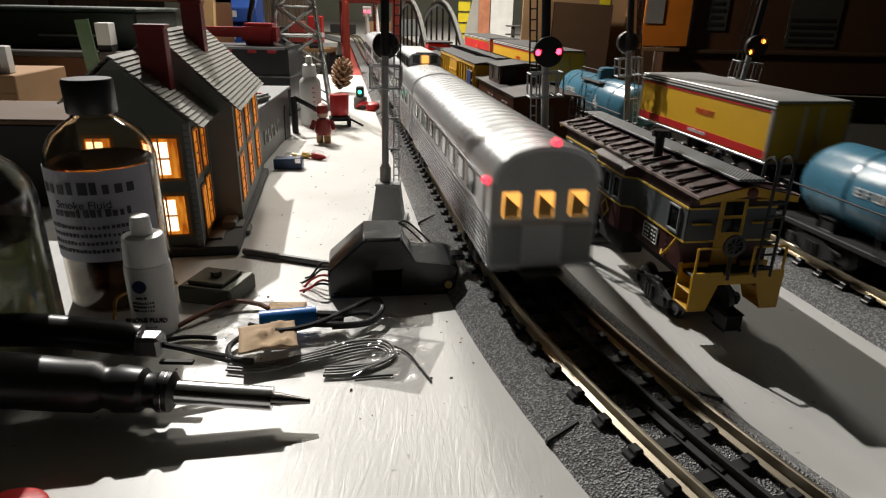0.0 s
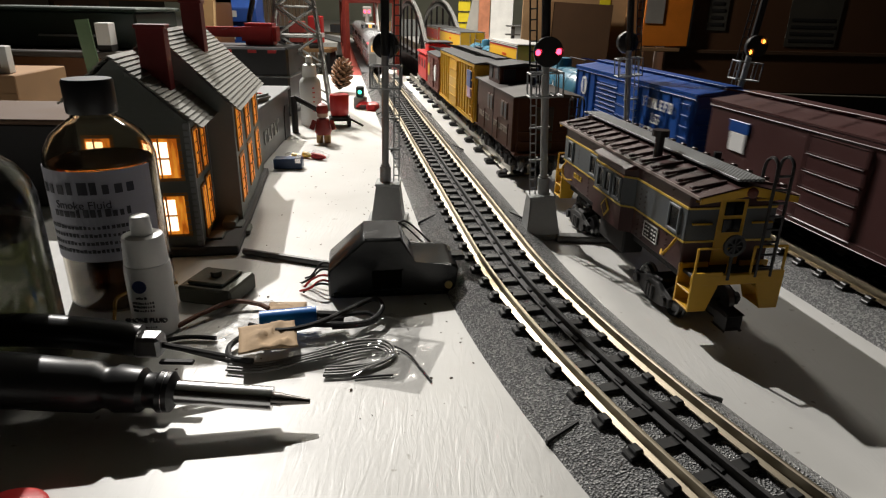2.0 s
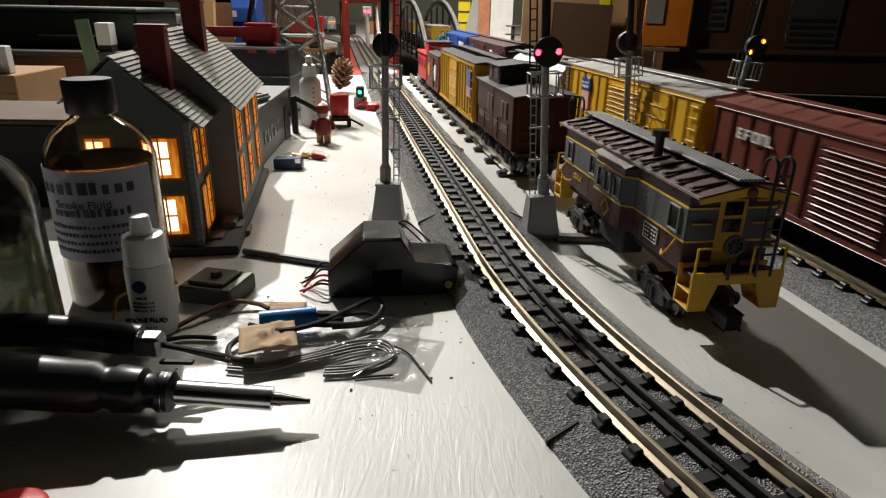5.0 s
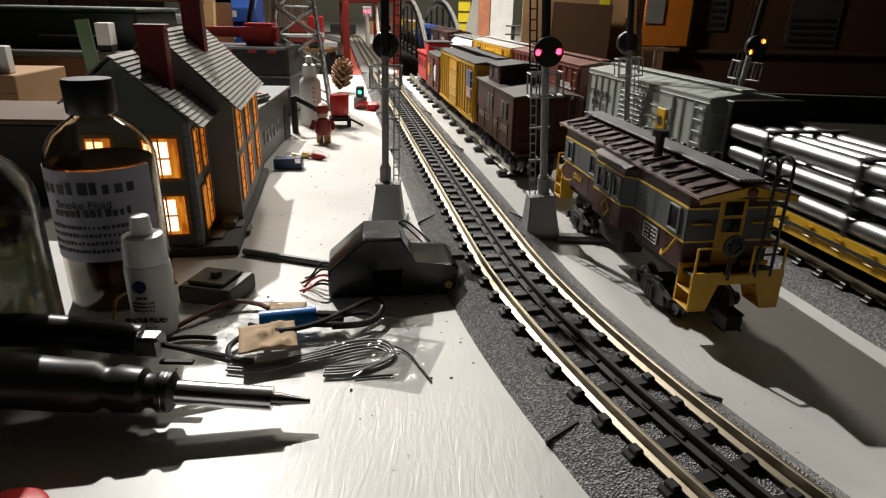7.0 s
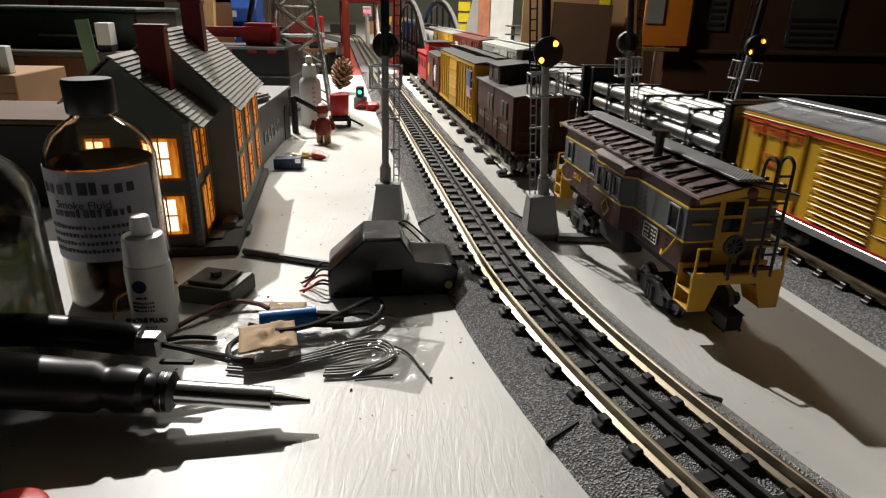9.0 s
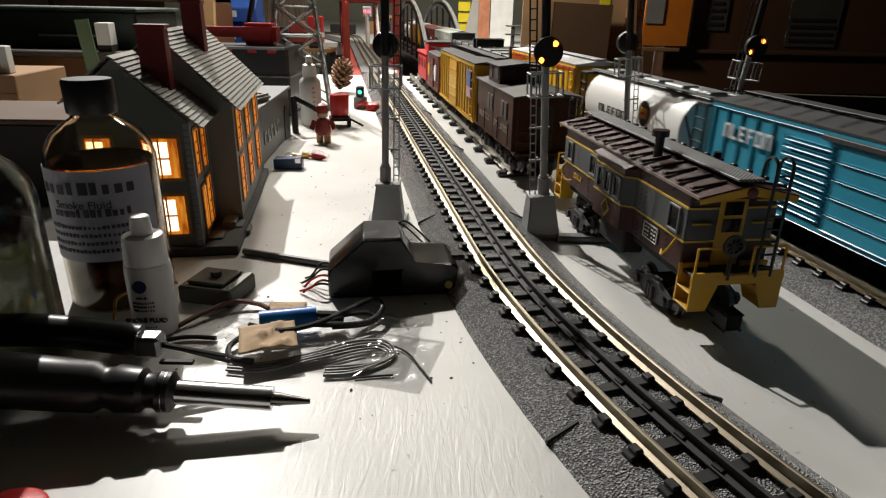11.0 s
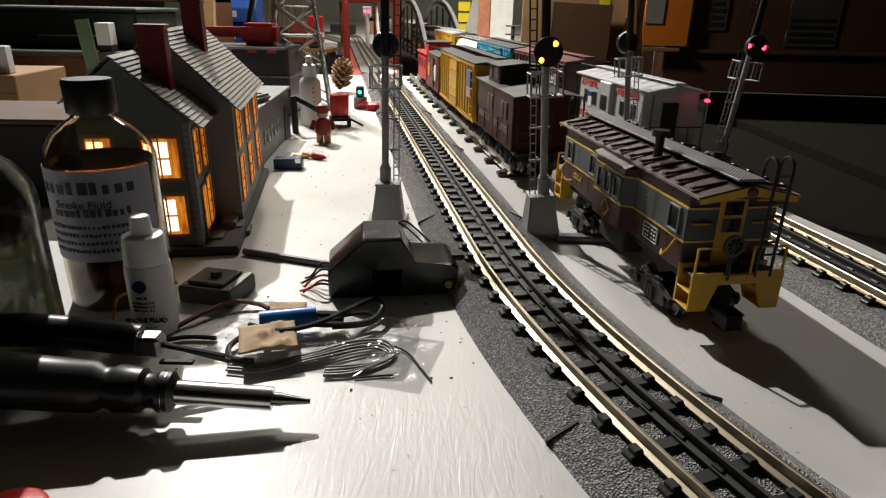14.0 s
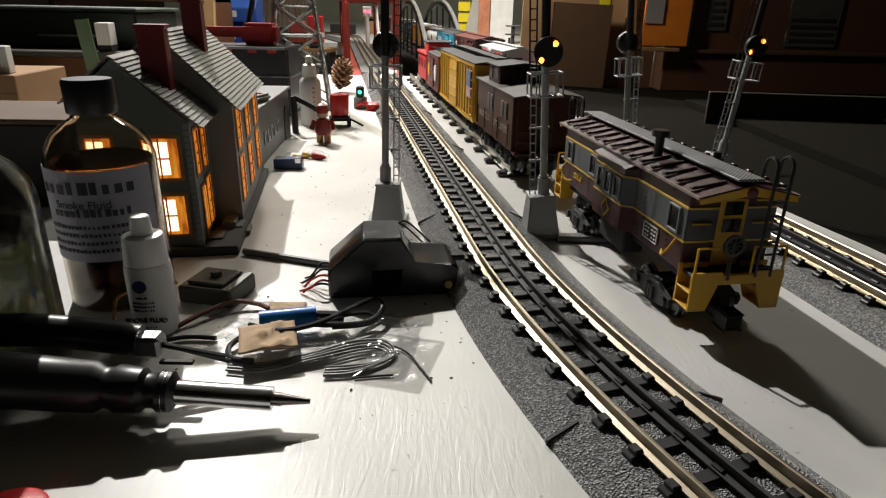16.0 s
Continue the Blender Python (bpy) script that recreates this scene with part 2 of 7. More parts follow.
def rail_section(u, top=RAIL_Z):
    h, w, foot = 0.0009, 0.0004, 0.0027
    return [(u - foot, 0.0102), (u - foot, 0.0108), (u - w, 0.0116), (u - w, top - 0.0022), (u - h, top - 0.0018), (u - h, top - 0.0004), (u - h * 0.5, top),
            (u + h * 0.5, top), (u + h, top - 0.0004), (u + h, top - 0.0018), (u + w, top - 0.0022), (u + w, 0.0116), (u + foot, 0.0108), (u + foot, 0.0102)]


def tie_mesh():
    """One plastic tie with its four rail chairs."""
    bm = box(-0.0245, 0.0245, -0.0029, 0.0029, 0.0068, 0.0098, 0.0005)
    for u in (-0.0169, 0.0169):
        for s in (-1, 1):
            box(u + s * 0.0038 - 0.0018, u + s * 0.0038 + 0.0018, -0.0024, 0.0024, 0.0096, 0.0118, 0.0005, bm)
    box(-0.0021, 0.0021, -0.0026, 0.0026, 0.0096, 0.0122, 0.0004, bm)
    me = bpy.data.meshes.new("tie")
    bm.to_mesh(me)
    bm.free()
    me.materials.append(TIE)
    return me


def track(line, label, s0, s1, singles):
    tr = thing("track", label, "track", kind="structure")
    sect = [(-0.0415, 0), (-0.0400, 0.0020), (-0.0290, 0.0078), (0.0290, 0.0078), (0.0400, 0.0020), (0.0415, 0)]
    part("roadbed", strip(line, s0, s1, sect, 160), BALLAST, tr, "grey moulded plastic ballast roadbed", True)
    for u in (-0.0169, 0.0169):
        part("rail", strip(line, s0, s1, rail_section(u), 160), RAIL, tr, "bright nickel-silver running rail", True)
    part("centre_rail", strip(line, s0, s1, rail_section(0.0, 0.0158), 160), MATTE, tr, "blackened centre power rail", True)
    seams = bmesh.new()
    for s in (-0.170, 0.08, 0.33, 0.58, 0.83) if s0 > -1 else (-0.75, -1.0, -1.25):
        strip_m = on_line(line, s, 0.0)
        for sd in (-1, 1):
            own = prism([(sd * 0.0420, -0.0006), (sd * 0.0420, 0.0026), (sd * 0.0290, 0.0084), (sd * 0.0290, 0.0050)], "y", -0.0006, 0.0006)
            merge(seams, own, strip_m)
    part("seam", seams, MATTE, tr, "black joint between two roadbed sections")
    me = tie_mesh()
    rest = bmesh.new()
    n = int((s1 - s0) / 0.0183)
    for i in range(n):
        s = s0 + 0.0183 * (i + 0.5)
        m = on_line(line, s, 0.0)
        if i < singles:
            ob = new("tie", me)
            ob.parent = tr
            ob.matrix_basis = m
        else:
            own = box(-0.0245, 0.0245, -0.0029, 0.0029, 0.0068, 0.0106)
            merge(rest, own, m)
    if len(rest.verts):
        tagged(part("far_ties", rest, TIE, tr), kind="stuff")
    return tr


# lamp mast bases, cars and bridges stand clear of these
track(passenger_line, "curved three-rail toy train track with bright rails on grey roadbed", -0.44, 1.15, 86)
track(freight_line, "three-rail toy train track beside the board's chipped edge", -0.5, 1.15, 90)

track(freight_line, "three-rail toy train track on the dark rear board", -3.98, -0.5, 0)

# the same lines go on over the bridges
for line in (passenger_line, freight_line):
    br = thing("bridge_track", "three-rail toy track crossing the bridge", "track", kind="structure")
    part("deck", strip(line, 1.16, 5.4 if line is freight_line else 5.5, [(-0.04, 0.0005), (-0.04, 0.006), (0.04, 0.006), (0.04, 0.0005)], 4), mat("deck_grey", (0.10, 0.10, 0.10), 0.6), br)
    for u in (-0.0169, 0, 0.0169):
        part("rail", strip(line, 1.16, 5.4 if line is freight_line else 5.5, [(u - 0.0013, 0.006), (u - 0.0013, RAIL_Z), (u + 0.0013, RAIL_Z), (u + 0.0013, 0.006)], 60), RAIL, br)

# the siding: plain tubular track on metal ties
SIDING = Vector((0.0809, 0.5860))


def siding_line(s):
    return SIDING + s * AHEAD, AHEAD


sid = thing("siding_track", "old tubular three-rail track on black metal ties", "track", kind="structure")
for u in (-0.0165, 0, 0.0165):
    part("rail", strip(siding_line, 0.0, 0.86, [(u - 0.0032, 0.0045), (u - 0.0007, 0.0065), (u - 0.0007, 0.0095), (u - 0.0016, 0.0110), (u - 0.0012, 0.0136), (u, 0.0142), (u + 0.0012, 0.0136), (u + 0.0016, 0.0110), (u + 0.0007, 0.0095), (u + 0.0007, 0.0065), (u + 0.0032, 0.0045)], 12), mat("tin_rail", (0.55, 0.53, 0.47), 0.3, 0.95), sid, "", True)
for i in range(16):
    bm = box(-0.0275, 0.0275, -0.0055, 0.0055, 0.0002, 0.0046, 0.0012)
    for u in (-0.0165, 0, 0.0165):
        box(u - 0.0042, u + 0.0042, -0.0062, 0.0062, 0.0040, 0.0062, 0.0006, bm)
    t_ob = part("tie", bm, BLACK, sid)
    t_ob.matrix_basis = on_line(siding_line, 0.012 + i * 0.055, 0.0)

# ---------------------------------------------------------------- rolling stock


def text_mesh(words, size, material, parent, m, name="lettering", label="", depth=0.0002):
    cu = bpy.data.curves.new(name, "FONT")
    cu.body, cu.size, cu.extrude, cu.align_x, cu.align_y = words, size, depth, "CENTER", "CENTER"
    tmp = bpy.data.objects.new(name, cu)
    scene.collection.objects.link(tmp)
    me = bpy.data.meshes.new_from_object(tmp.evaluated_get(bpy.context.evaluated_depsgraph_get()))
    bpy.data.objects.remove(tmp)
    me.materials.clear()
    me.materials.append(material)
    ob = new(name, me)
    ob.parent, ob.matrix_basis = parent, m
    return tagged(ob, label)


LETTER_WHITE = mat("lettering_white", (0.75, 0.75, 0.74), 0.5, vary=0.05)
LETTER_RED = mat("lettering_red", (0.65, 0.04, 0.03), 0.5, vary=0.05)
FADED_RED = mat("lettering_faded_red", (0.62, 0.12, 0.03), 0.5, vary=0.25)
LETTER_GOLD = mat("lettering_gold", (0.62, 0.42, 0.06), 0.45)


def side_bars(parent, x, y0, y1, z, h, count, material, name="lettering"):
    """A word that cannot be shown: upright bars on the side of a car, from y0 to y1."""
    bm = bmesh.new()
    step = (y1 - y0) / count

    def stroke(y, u0, u1, v0, v1):
        a, b = sorted((y + step * u0, y + step * u1))
        box(x - 0.0003, x + 0.0003, a, b, z + h * v0, z + h * v1, 0, bm)
    for i in range(count):
        y = y0 + i * step
        kind = (i * 7 + count) % 5
        stroke(y, 0.0, 0.20, 0.0, 1.0)
        if kind != 3:
            stroke(y, 0.20, 0.66, 0.84, 1.0)
        if kind in (0, 2):
            stroke(y, 0.20, 0.58, 0.42, 0.58)
        if kind in (0, 3, 4):
            stroke(y, 0.20, 0.66, 0.0, 0.16)
        if kind in (1, 4):
            stroke(y, 0.62, 0.80, 0.0, 1.0)
    return part(name, bm, material, parent)


def disc_x(x, y, z, r, n=20, squash=1.0):
    """A thin round plate on a car's side."""
    return prism([(y + r * squash * math.cos(2 * math.pi * k / n), z + r * math.sin(2 * math.pi * k / n)) for k in range(n)], "x", x - 0.0004, x + 0.0004)


def truck_meshes():
    frame_bm = bmesh.new()
    for s in (-1, 1):
        prism([(-0.021, 0.0065), (-0.021, 0.0115), (-0.012, 0.0125), (-0.007, 0.0155), (0.007, 0.0155), (0.012, 0.0125), (0.021, 0.0115), (0.021, 0.0065),
               (0.014, 0.0065), (0.009, 0.0030), (-0.009, 0.0030), (-0.014, 0.0065)], "x", s * 0.0225 - 0.0016, s * 0.0225 + 0.0016, frame_bm, 0.0006)
        for y in (-0.016, 0.016):
            rod((s * 0.0215, y, 0.0088), (s * 0.0262, y, 0.0088), 0.0030, frame_bm, 10)
        for k in (-0.003, 0, 0.003):
            rod((s * 0.0245, k, 0.0040), (s * 0.0245, k, 0.0120), 0.0014, frame_bm, 6)
    box(-0.021, 0.021, -0.006, 0.006, 0.0105, 0.0165, 0.001, frame_bm)
    wheel_bm = bmesh.new()
    for s in (-1, 1):
        lathe([(0.002, -0.0012), (0.0072, -0.0012), (0.0092, -0.0010), (0.0092, 0.0002), (0.0082, 0.0008), (0.0079, 0.0035), (0.0068, 0.0038), (0.0055, 0.0024), (0.002, 0.0030)],
              18, wheel_bm, pose(s * 0.0150, 0, 0.0082, 0, 90 * s, 0))
    rod((-0.018, 0, 0.0082), (0.018, 0, 0.0082), 0.0014, wheel_bm, 6)
    out = []
    for nm, bm, ma in (("truck", frame_bm, MATTE), ("wheelset", wheel_bm, mat("wheel_steel", (0.10, 0.10, 0.10), 0.35, 0.9))):
        me = bpy.data.meshes.new(nm)
        bmesh.ops.recalc_face_normals(bm, faces=bm.faces)
        bm.to_mesh(me)
        bm.free()
        me.materials.append(ma)
        out.append(me)
    return out


TRUCK, WHEELS = truck_meshes()


def trucks(car, reach, dz=0.0):
    for s in (-1, 1):
        tk = new("truck", TRUCK)
        tk.parent, tk.location = car, (0, s * reach, dz)
        for y in (-0.016, 0.016):
            w = new("wheelset", WHEELS)
            w.parent, w.location = tk, (0, y, 0)
    for s in (-1, 1):
        bm = box(-0.0028, 0.0028, s * (reach + 0.02), s * (reach + 0.0445), 0.0085 + dz, 0.0125 + dz, 0.0008)
        box(-0.0042, 0.0042, s * (reach + 0.0385), s * (reach + 0.0465), 0.0065 + dz, 0.0145 + dz, 0.0012, bm)
        part("coupler", bm, MATTE, car)


def side_ladder(car, x, y, z0, z1, w, n, material):
    bm = bmesh.new()
    for i in range(n):
        z = z0 + (z1 - z0) * i / (n - 1)
        rod((x, y - w / 2, z), (x, y + w / 2, z), 0.0006, bm, 5)
    for s in (-1, 1):
        rod((x, y + s * w / 2, z0 - 0.002), (x, y + s * w / 2, z1 + 0.002), 0.0005, bm, 5)
    return part("ladder", bm, material, car)


def boxcar(name, label, length, paint, roof, louvres=(0, 0), ribs=True, door_w=0.045, door_at=-0.01, top=0.078, group="freight cars"):
    car = thing(name, label, "boxcar", group=group)
    h, w = length / 2, 0.0295
    part("body", box(-w, w, -h, h, 0.020, top, 0.0010), paint, car)
    part("underframe", box(-0.016, 0.016, -h + 0.004, h - 0.004, 0.0145, 0.0195, 0.001), MATTE, car)
    bm = bmesh.new()
    for s in (-1, 1):
        box(s * w, s * (w + 0.0012), -h, h, 0.0195, 0.0230, 0.0003, bm)
        box(s * w, s * (w + 0.0010), -h, h, top - 0.003, top - 0.0002, 0.0003, bm)
        if ribs:
            for i in range(15):
                y = -h + 0.004 + (length - 0.008) * i / 14
                if abs(y - door_at) > door_w * 0.56 and not (louvres[0] < y < louvres[1]):
                    box(s * w, s * (w + 0.0011), y - 0.0008, y + 0.0008, 0.023, top - 0.003, 0.0002, bm)
    part("rib", bm, paint, car)
    for s in (-1, 1):
        d = box(s * w, s * (w + 0.0018), door_at - door_w / 2, door_at + door_w / 2, 0.0225, top - 0.005, 0.0005)
        for k in range(1, 5):
            z = 0.0225 + (top - 0.0275) * k / 5
            box(s * (w + 0.0016), s * (w + 0.0026), door_at - door_w / 2 + 0.002, door_at + door_w / 2 - 0.002, z - 0.0006, z + 0.0006, 0.0002, d)
        part("door", d, paint, car)
        if louvres[1] > louvres[0]:
            bm = bmesh.new()
            for k in range(10):
                z = 0.027 + (top - 0.037) * k / 9
                box(s * w, s * (w + 0.0020), louvres[0], louvres[1], z - 0.0012, z + 0.0010, 0.0005, bm)
            part("louvre", bm, paint, car)
    rf = prism([(-w - 0.0012, top), (-w - 0.0012, top + 0.0012), (0, top + 0.0052), (w + 0.0012, top + 0.0012), (w + 0.0012, top)], "y", -h - 0.0008, h + 0.0008)
    for i in range(12):
        y = -h + length * (i + 0.5) / 12
        for s in (-1, 1):
            own = box(0, w, -0.0007, 0.0007, 0, 0.0010, 0.0002)
            merge(rf, own, Matrix.Translation((0, y, top + 0.0051)) @ (pose(0, 0, 0, 0, 7.5, 0) if s > 0 else pose(0, 0, 0, 0, -7.5, 180)))
    part("roof", rf, roof, car)
    part("roof_walk", box(-0.0065, 0.0065, -h, h, top + 0.0058, top + 0.0072, 0.0003), roof, car)
    for s in (-1, 1):
        side_ladder(car, s * (w + 0.0016), -h + 0.012, 0.026, top - 0.008, 0.012, 6, paint)
        bm = bmesh.new()
        for k in range(5):
            z = 0.028 + k * 0.010
            box(-0.024, -0.010, s * h, s * (h + 0.0012), z - 0.0005, z + 0.0005, 0, bm)
        for k in range(4):
            z = 0.030 + k * 0.012
            box(-0.026, 0.026, s * h, s * (h + 0.0009), z - 0.0018, z + 0.0018, 0.0003, bm)
        part("end_rib", bm, paint, car)
    part("brake_wheel", lathe([(0.0022, 0), (0.0060, 0), (0.0060, 0.0010), (0.0022, 0.0010)], 14, None, pose(0.008, -h - 0.003, 0.06, 90, 0, 0)), MATTE, car)
    trucks(car, h - 0.040)
    return car


def tank_car(label, length):
    car = thing("tank_car", label, "tank car", group="freight cars")
    h, r = length / 2 - 0.006, 0.0235
    prof = [(0.001, -h), (r * 0.55, -h + 0.0015), (r * 0.86, -h + 0.006), (r, -h + 0.013), (r, h - 0.013), (r * 0.86, h - 0.006), (r * 0.55, h - 0.0015), (0.001, h)]
    part("tank", lathe(prof, 32, None, pose(0, 0, 0.0440, -90, 0, 0)), AQUA, car, "", True)
    bm = bmesh.new()
    for y in (-h * 0.62, -h * 0.2, h * 0.2, h * 0.62):
        lathe([(r, -0.0008), (r + 0.0006, -0.0008), (r + 0.0006, 0.0008), (r, 0.0008)], 32, bm, pose(0, y, 0.0440, -90, 0, 0))
    part("band", bm, AQUA, car)
    part("dome", lathe([(0.0105, 0), (0.0105, 0.010), (0.0090, 0.0125), (0.004, 0.0135)], 20, None, pose(0, 0, 0.0650)), AQUA, car, "", True)
    bm = box(-0.020, 0.020, -0.030, 0.030, 0.0625, 0.0640, 0.0003)
    for sx in (-1, 1):
        for sy in (-1, 1):
            rod((sx * 0.019, sy * 0.028, 0.064), (sx * 0.019, sy * 0.028, 0.0765), 0.0006, bm, 5)
        rod((sx * 0.019, -0.028, 0.0765), (sx * 0.019, 0.028, 0.0765), 0.0006, bm, 5)
    part("platform", bm, MATTE, car)
    bm = box(-0.0255, 0.0255, -h - 0.004, h + 0.004, 0.0165, 0.0200, 0.0006)
    for s in (-1, 1):
        rod((s * 0.0262, -h, 0.0420), (s * 0.0262, h, 0.0420), 0.0006, bm, 5)
        for y in (-h, -h * 0.33, h * 0.33, h):
            rod((s * 0.0262, y, 0.0200), (s * 0.0262, y, 0.0420), 0.0005, bm, 5)
        for y in (-h * 0.7, h * 0.7):
            box(s * 0.008, s * 0.021, y - 0.006, y + 0.006, 0.0195, 0.0275, 0.001, bm)
    part("frame", bm, MATTE, car)
    side_bars(car, -0.0236, 0.062, 0.030, 0.046, 0.005, 5, LETTER_WHITE)
    for dy, dz, hh in ((0, 0, 0.014), (0.004, 0.002, 0.006), (-0.004, -0.002, 0.008)):
        part("lettering", box(-0.0240, -0.0230, -0.030 + dy - 0.001, -0.030 + dy + 0.001, 0.038 + dz, 0.038 + dz + hh), LETTER_WHITE, car)
    side_ladder(car, -0.0258, 0.0, 0.022, 0.060, 0.012, 6, MATTE)
    trucks(car, h - 0.030)
    return car


def hopper_car(label, length):
    car = thing("hopper_car", label, "hopper car", group="freight cars")
    h = length / 2
    body, n = bmesh.new(), 28
    prof = []
    for k in range(n):
        a = 2 * math.pi * k / n
        z = 0.046 + 0.0285 * math.sin(a)
        prof.append((0.0305 * (abs(math.cos(a)) ** 0.72) * (1 if math.cos(a) > 0 else -1), max(z, 0.0195)))
    prism(prof, "y", -h + 0.030, h - 0.030, body, 0.0)
    part("body", body, WHITE, car, "glossy white rounded hopper side", True)
    rf = box(-0.0130, 0.0130, -h + 0.012, h - 0.012, 0.0742, 0.0752, 0.0003)
    for s in (-1, 1):
        box(s * 0.0110, s * 0.0185, -h + 0.012, h - 0.012, 0.0755, 0.0768, 0.0003, rf)
    for i in range(16):
        y = -h + 0.016 + (length - 0.032) * i / 15
        box(-0.018, 0.018, y - 0.0010, y + 0.0010, 0.0735, 0.0760, 0.0002, rf)
    part("roof_walk", rf, GREYPAINT, car, "grey running boards over the roof hatches")
    hatch = bmesh.new()
    for i in range(5):
        y = -h + 0.045 + (length - 0.09) * i / 4
        box(-0.0085, 0.0085, y - 0.016, y + 0.016, 0.0745, 0.0785, 0.0015, hatch)
    part("hatch", hatch, GREYPAINT, car)
    fr = box(-0.028, 0.028, -h, h, 0.0165, 0.0205, 0.0006)
    for s in (-1, 1):
        for sx in (-1, 1):
            for y in (h - 0.002, h - 0.016):
                rod((sx * 0.026, s * y, 0.020), (sx * 0.026, s * y, 0.0725), 0.0010, fr, 5)
            rod((sx * 0.026, s * (h - 0.002), 0.020), (sx * 0.026, s * (h - 0.030), 0.060), 0.0009, fr, 5)
            for k in range(5):
                z = 0.026 + k * 0.009
                rod((sx * 0.026, s * (h - 0.002), z), (sx * 0.026, s * (h - 0.016), z), 0.0007, fr, 5)
        box(-0.026, 0.026, s * (h - 0.017), s * (h - 0.001), 0.0715, 0.0735, 0.0004, fr)
    for y in (-0.06, 0, 0.06):
        prism([(y - 0.022, 0.0200), (y + 0.022, 0.0200), (y + 0.008, 0.0080), (y - 0.008, 0.0080)], "x", -0.018, 0.018, fr)
    part("frame", fr, MATTE, car, "black end cages, sill and hopper chutes")
    side_bars(car, -0.0306, 0.062, -0.004, 0.040, 0.0075, 6, MATTE)
    part("emblem", disc_x(-0.0308, -0.040, 0.052, 0.0115, 24, 0.9), MAROON, car)
    part("emblem", box(-0.0318, -0.0306, -0.0455, -0.0345, 0.0475, 0.0570, 0.0003), YELLOW, car)
    part("emblem", box(-0.0322, -0.0312, -0.0440, -0.0360, 0.0510, 0.0535), RED, car)
    part("stripe", box(-0.0306, -0.0296, -h + 0.034, h - 0.034, 0.0330, 0.0338), MATTE, car)
    trucks(car, h - 0.036)
    return car


PIPE = mat("dull_pipe_metal", (0.26, 0.265, 0.26), 0.40, 1.0, 0.12, bump=0.05)


def pipe_car(label, length, sill):
    car = thing("bulkhead_flatcar", label, "flatcar", group="freight cars")
    h = length / 2
    bm = box(-0.0285, 0.0285, -h, h, 0.0200, 0.0235, 0.0005)
    part("deck", bm, MATTE, car)
    bm = bmesh.new()
    for s in (-1, 1):
        prism([(-h, 0.0140), (-h, 0.0235), (h, 0.0235), (h, 0.0140), (h - 0.045, 0.0110), (-h + 0.045, 0.0110)], "x", s * 0.0285 - 0.0006, s * 0.0285 + 0.0006, bm)
        for i in range(11):
            y = -h + 0.014 + (length - 0.028) * i / 10
            box(s * 0.0290, s * 0.0305, y - 0.002, y + 0.002, 0.0155, 0.0215, 0.0004, bm)
    part("sill", bm, sill, car)
    part("lettering", box(-0.0312, -0.0306, -0.05, 0.05, 0.0175, 0.0195), MATTE if sill is YELLOW else LETTER_WHITE, car)
    for s in (-1, 1):
        bm = box(-0.0280, 0.0280, s * (h - 0.008), s * (h - 0.003), 0.0235, 0.0780, 0.0008)
        for k in range(5):
            x = -0.024 + 0.012 * k
            part("bulkhead_rib", box(x - 0.0015, x + 0.0015, s * (h - 0.003), s * h, 0.0235, 0.0770, 0.0004), BLACK, car)
        part("bulkhead_cap", box(-0.0285, 0.0285, s * (h - 0.009), s * (h - 0.001), 0.0776, 0.0805, 0.0006), BLACK, car)
        part("bulkhead", bm, BLACK, car, "ribbed black bulkhead")
    r = 0.0058
    pm = bpy.data.meshes.new("pipe")
    own = lathe([(r, -h + 0.012), (r, h - 0.012), (r - 0.0009, h - 0.012), (r - 0.0009, -h + 0.012), (r, -h + 0.012)], 18, None, pose(0, 0, 0, -90, 0, 0))
    bmesh.ops.delete(own, geom=[f for f in own.faces if len(f.verts) > 4], context="FACES_ONLY")
    own.to_mesh(pm)
    own.free()
    pm.shade_smooth()
    pm.set_sharp_from_angle(angle=radians(38))
    pm.materials.append(PIPE)
    for row in range(3):
        for k in range(4):
            p = new("pipe", pm)
            p.parent, p.location = car, (-0.0225 + k * 0.0150 + (0.0012 if row % 2 else 0), 0.001 * ((row * 3 + k) % 3), 0.0300 + row * 0.0150)
            p.rotation_euler = (0.003 * ((k + row) % 3 - 1), 0, 0.002 * (k % 2))
    for y in (-h * 0.6, 0.0, h * 0.6):
        for row in range(3):
            z = 0.0362 + row * 0.0150
            part("spacer", box(-0.0270, 0.0270, y - 0.003, y + 0.003, z - 0.0004, z + (0.0030 if row < 2 else 0.0014), 0.0003), MATTE, car)
        for sx in (-1, 1):
            part("stake", box(sx * 0.0285 - 0.0007, sx * 0.0285 + 0.0007, y - 0.0012, y + 0.0012, 0.0235, 0.0680), MATTE, car)
    trucks(car, h - 0.036)
    return car


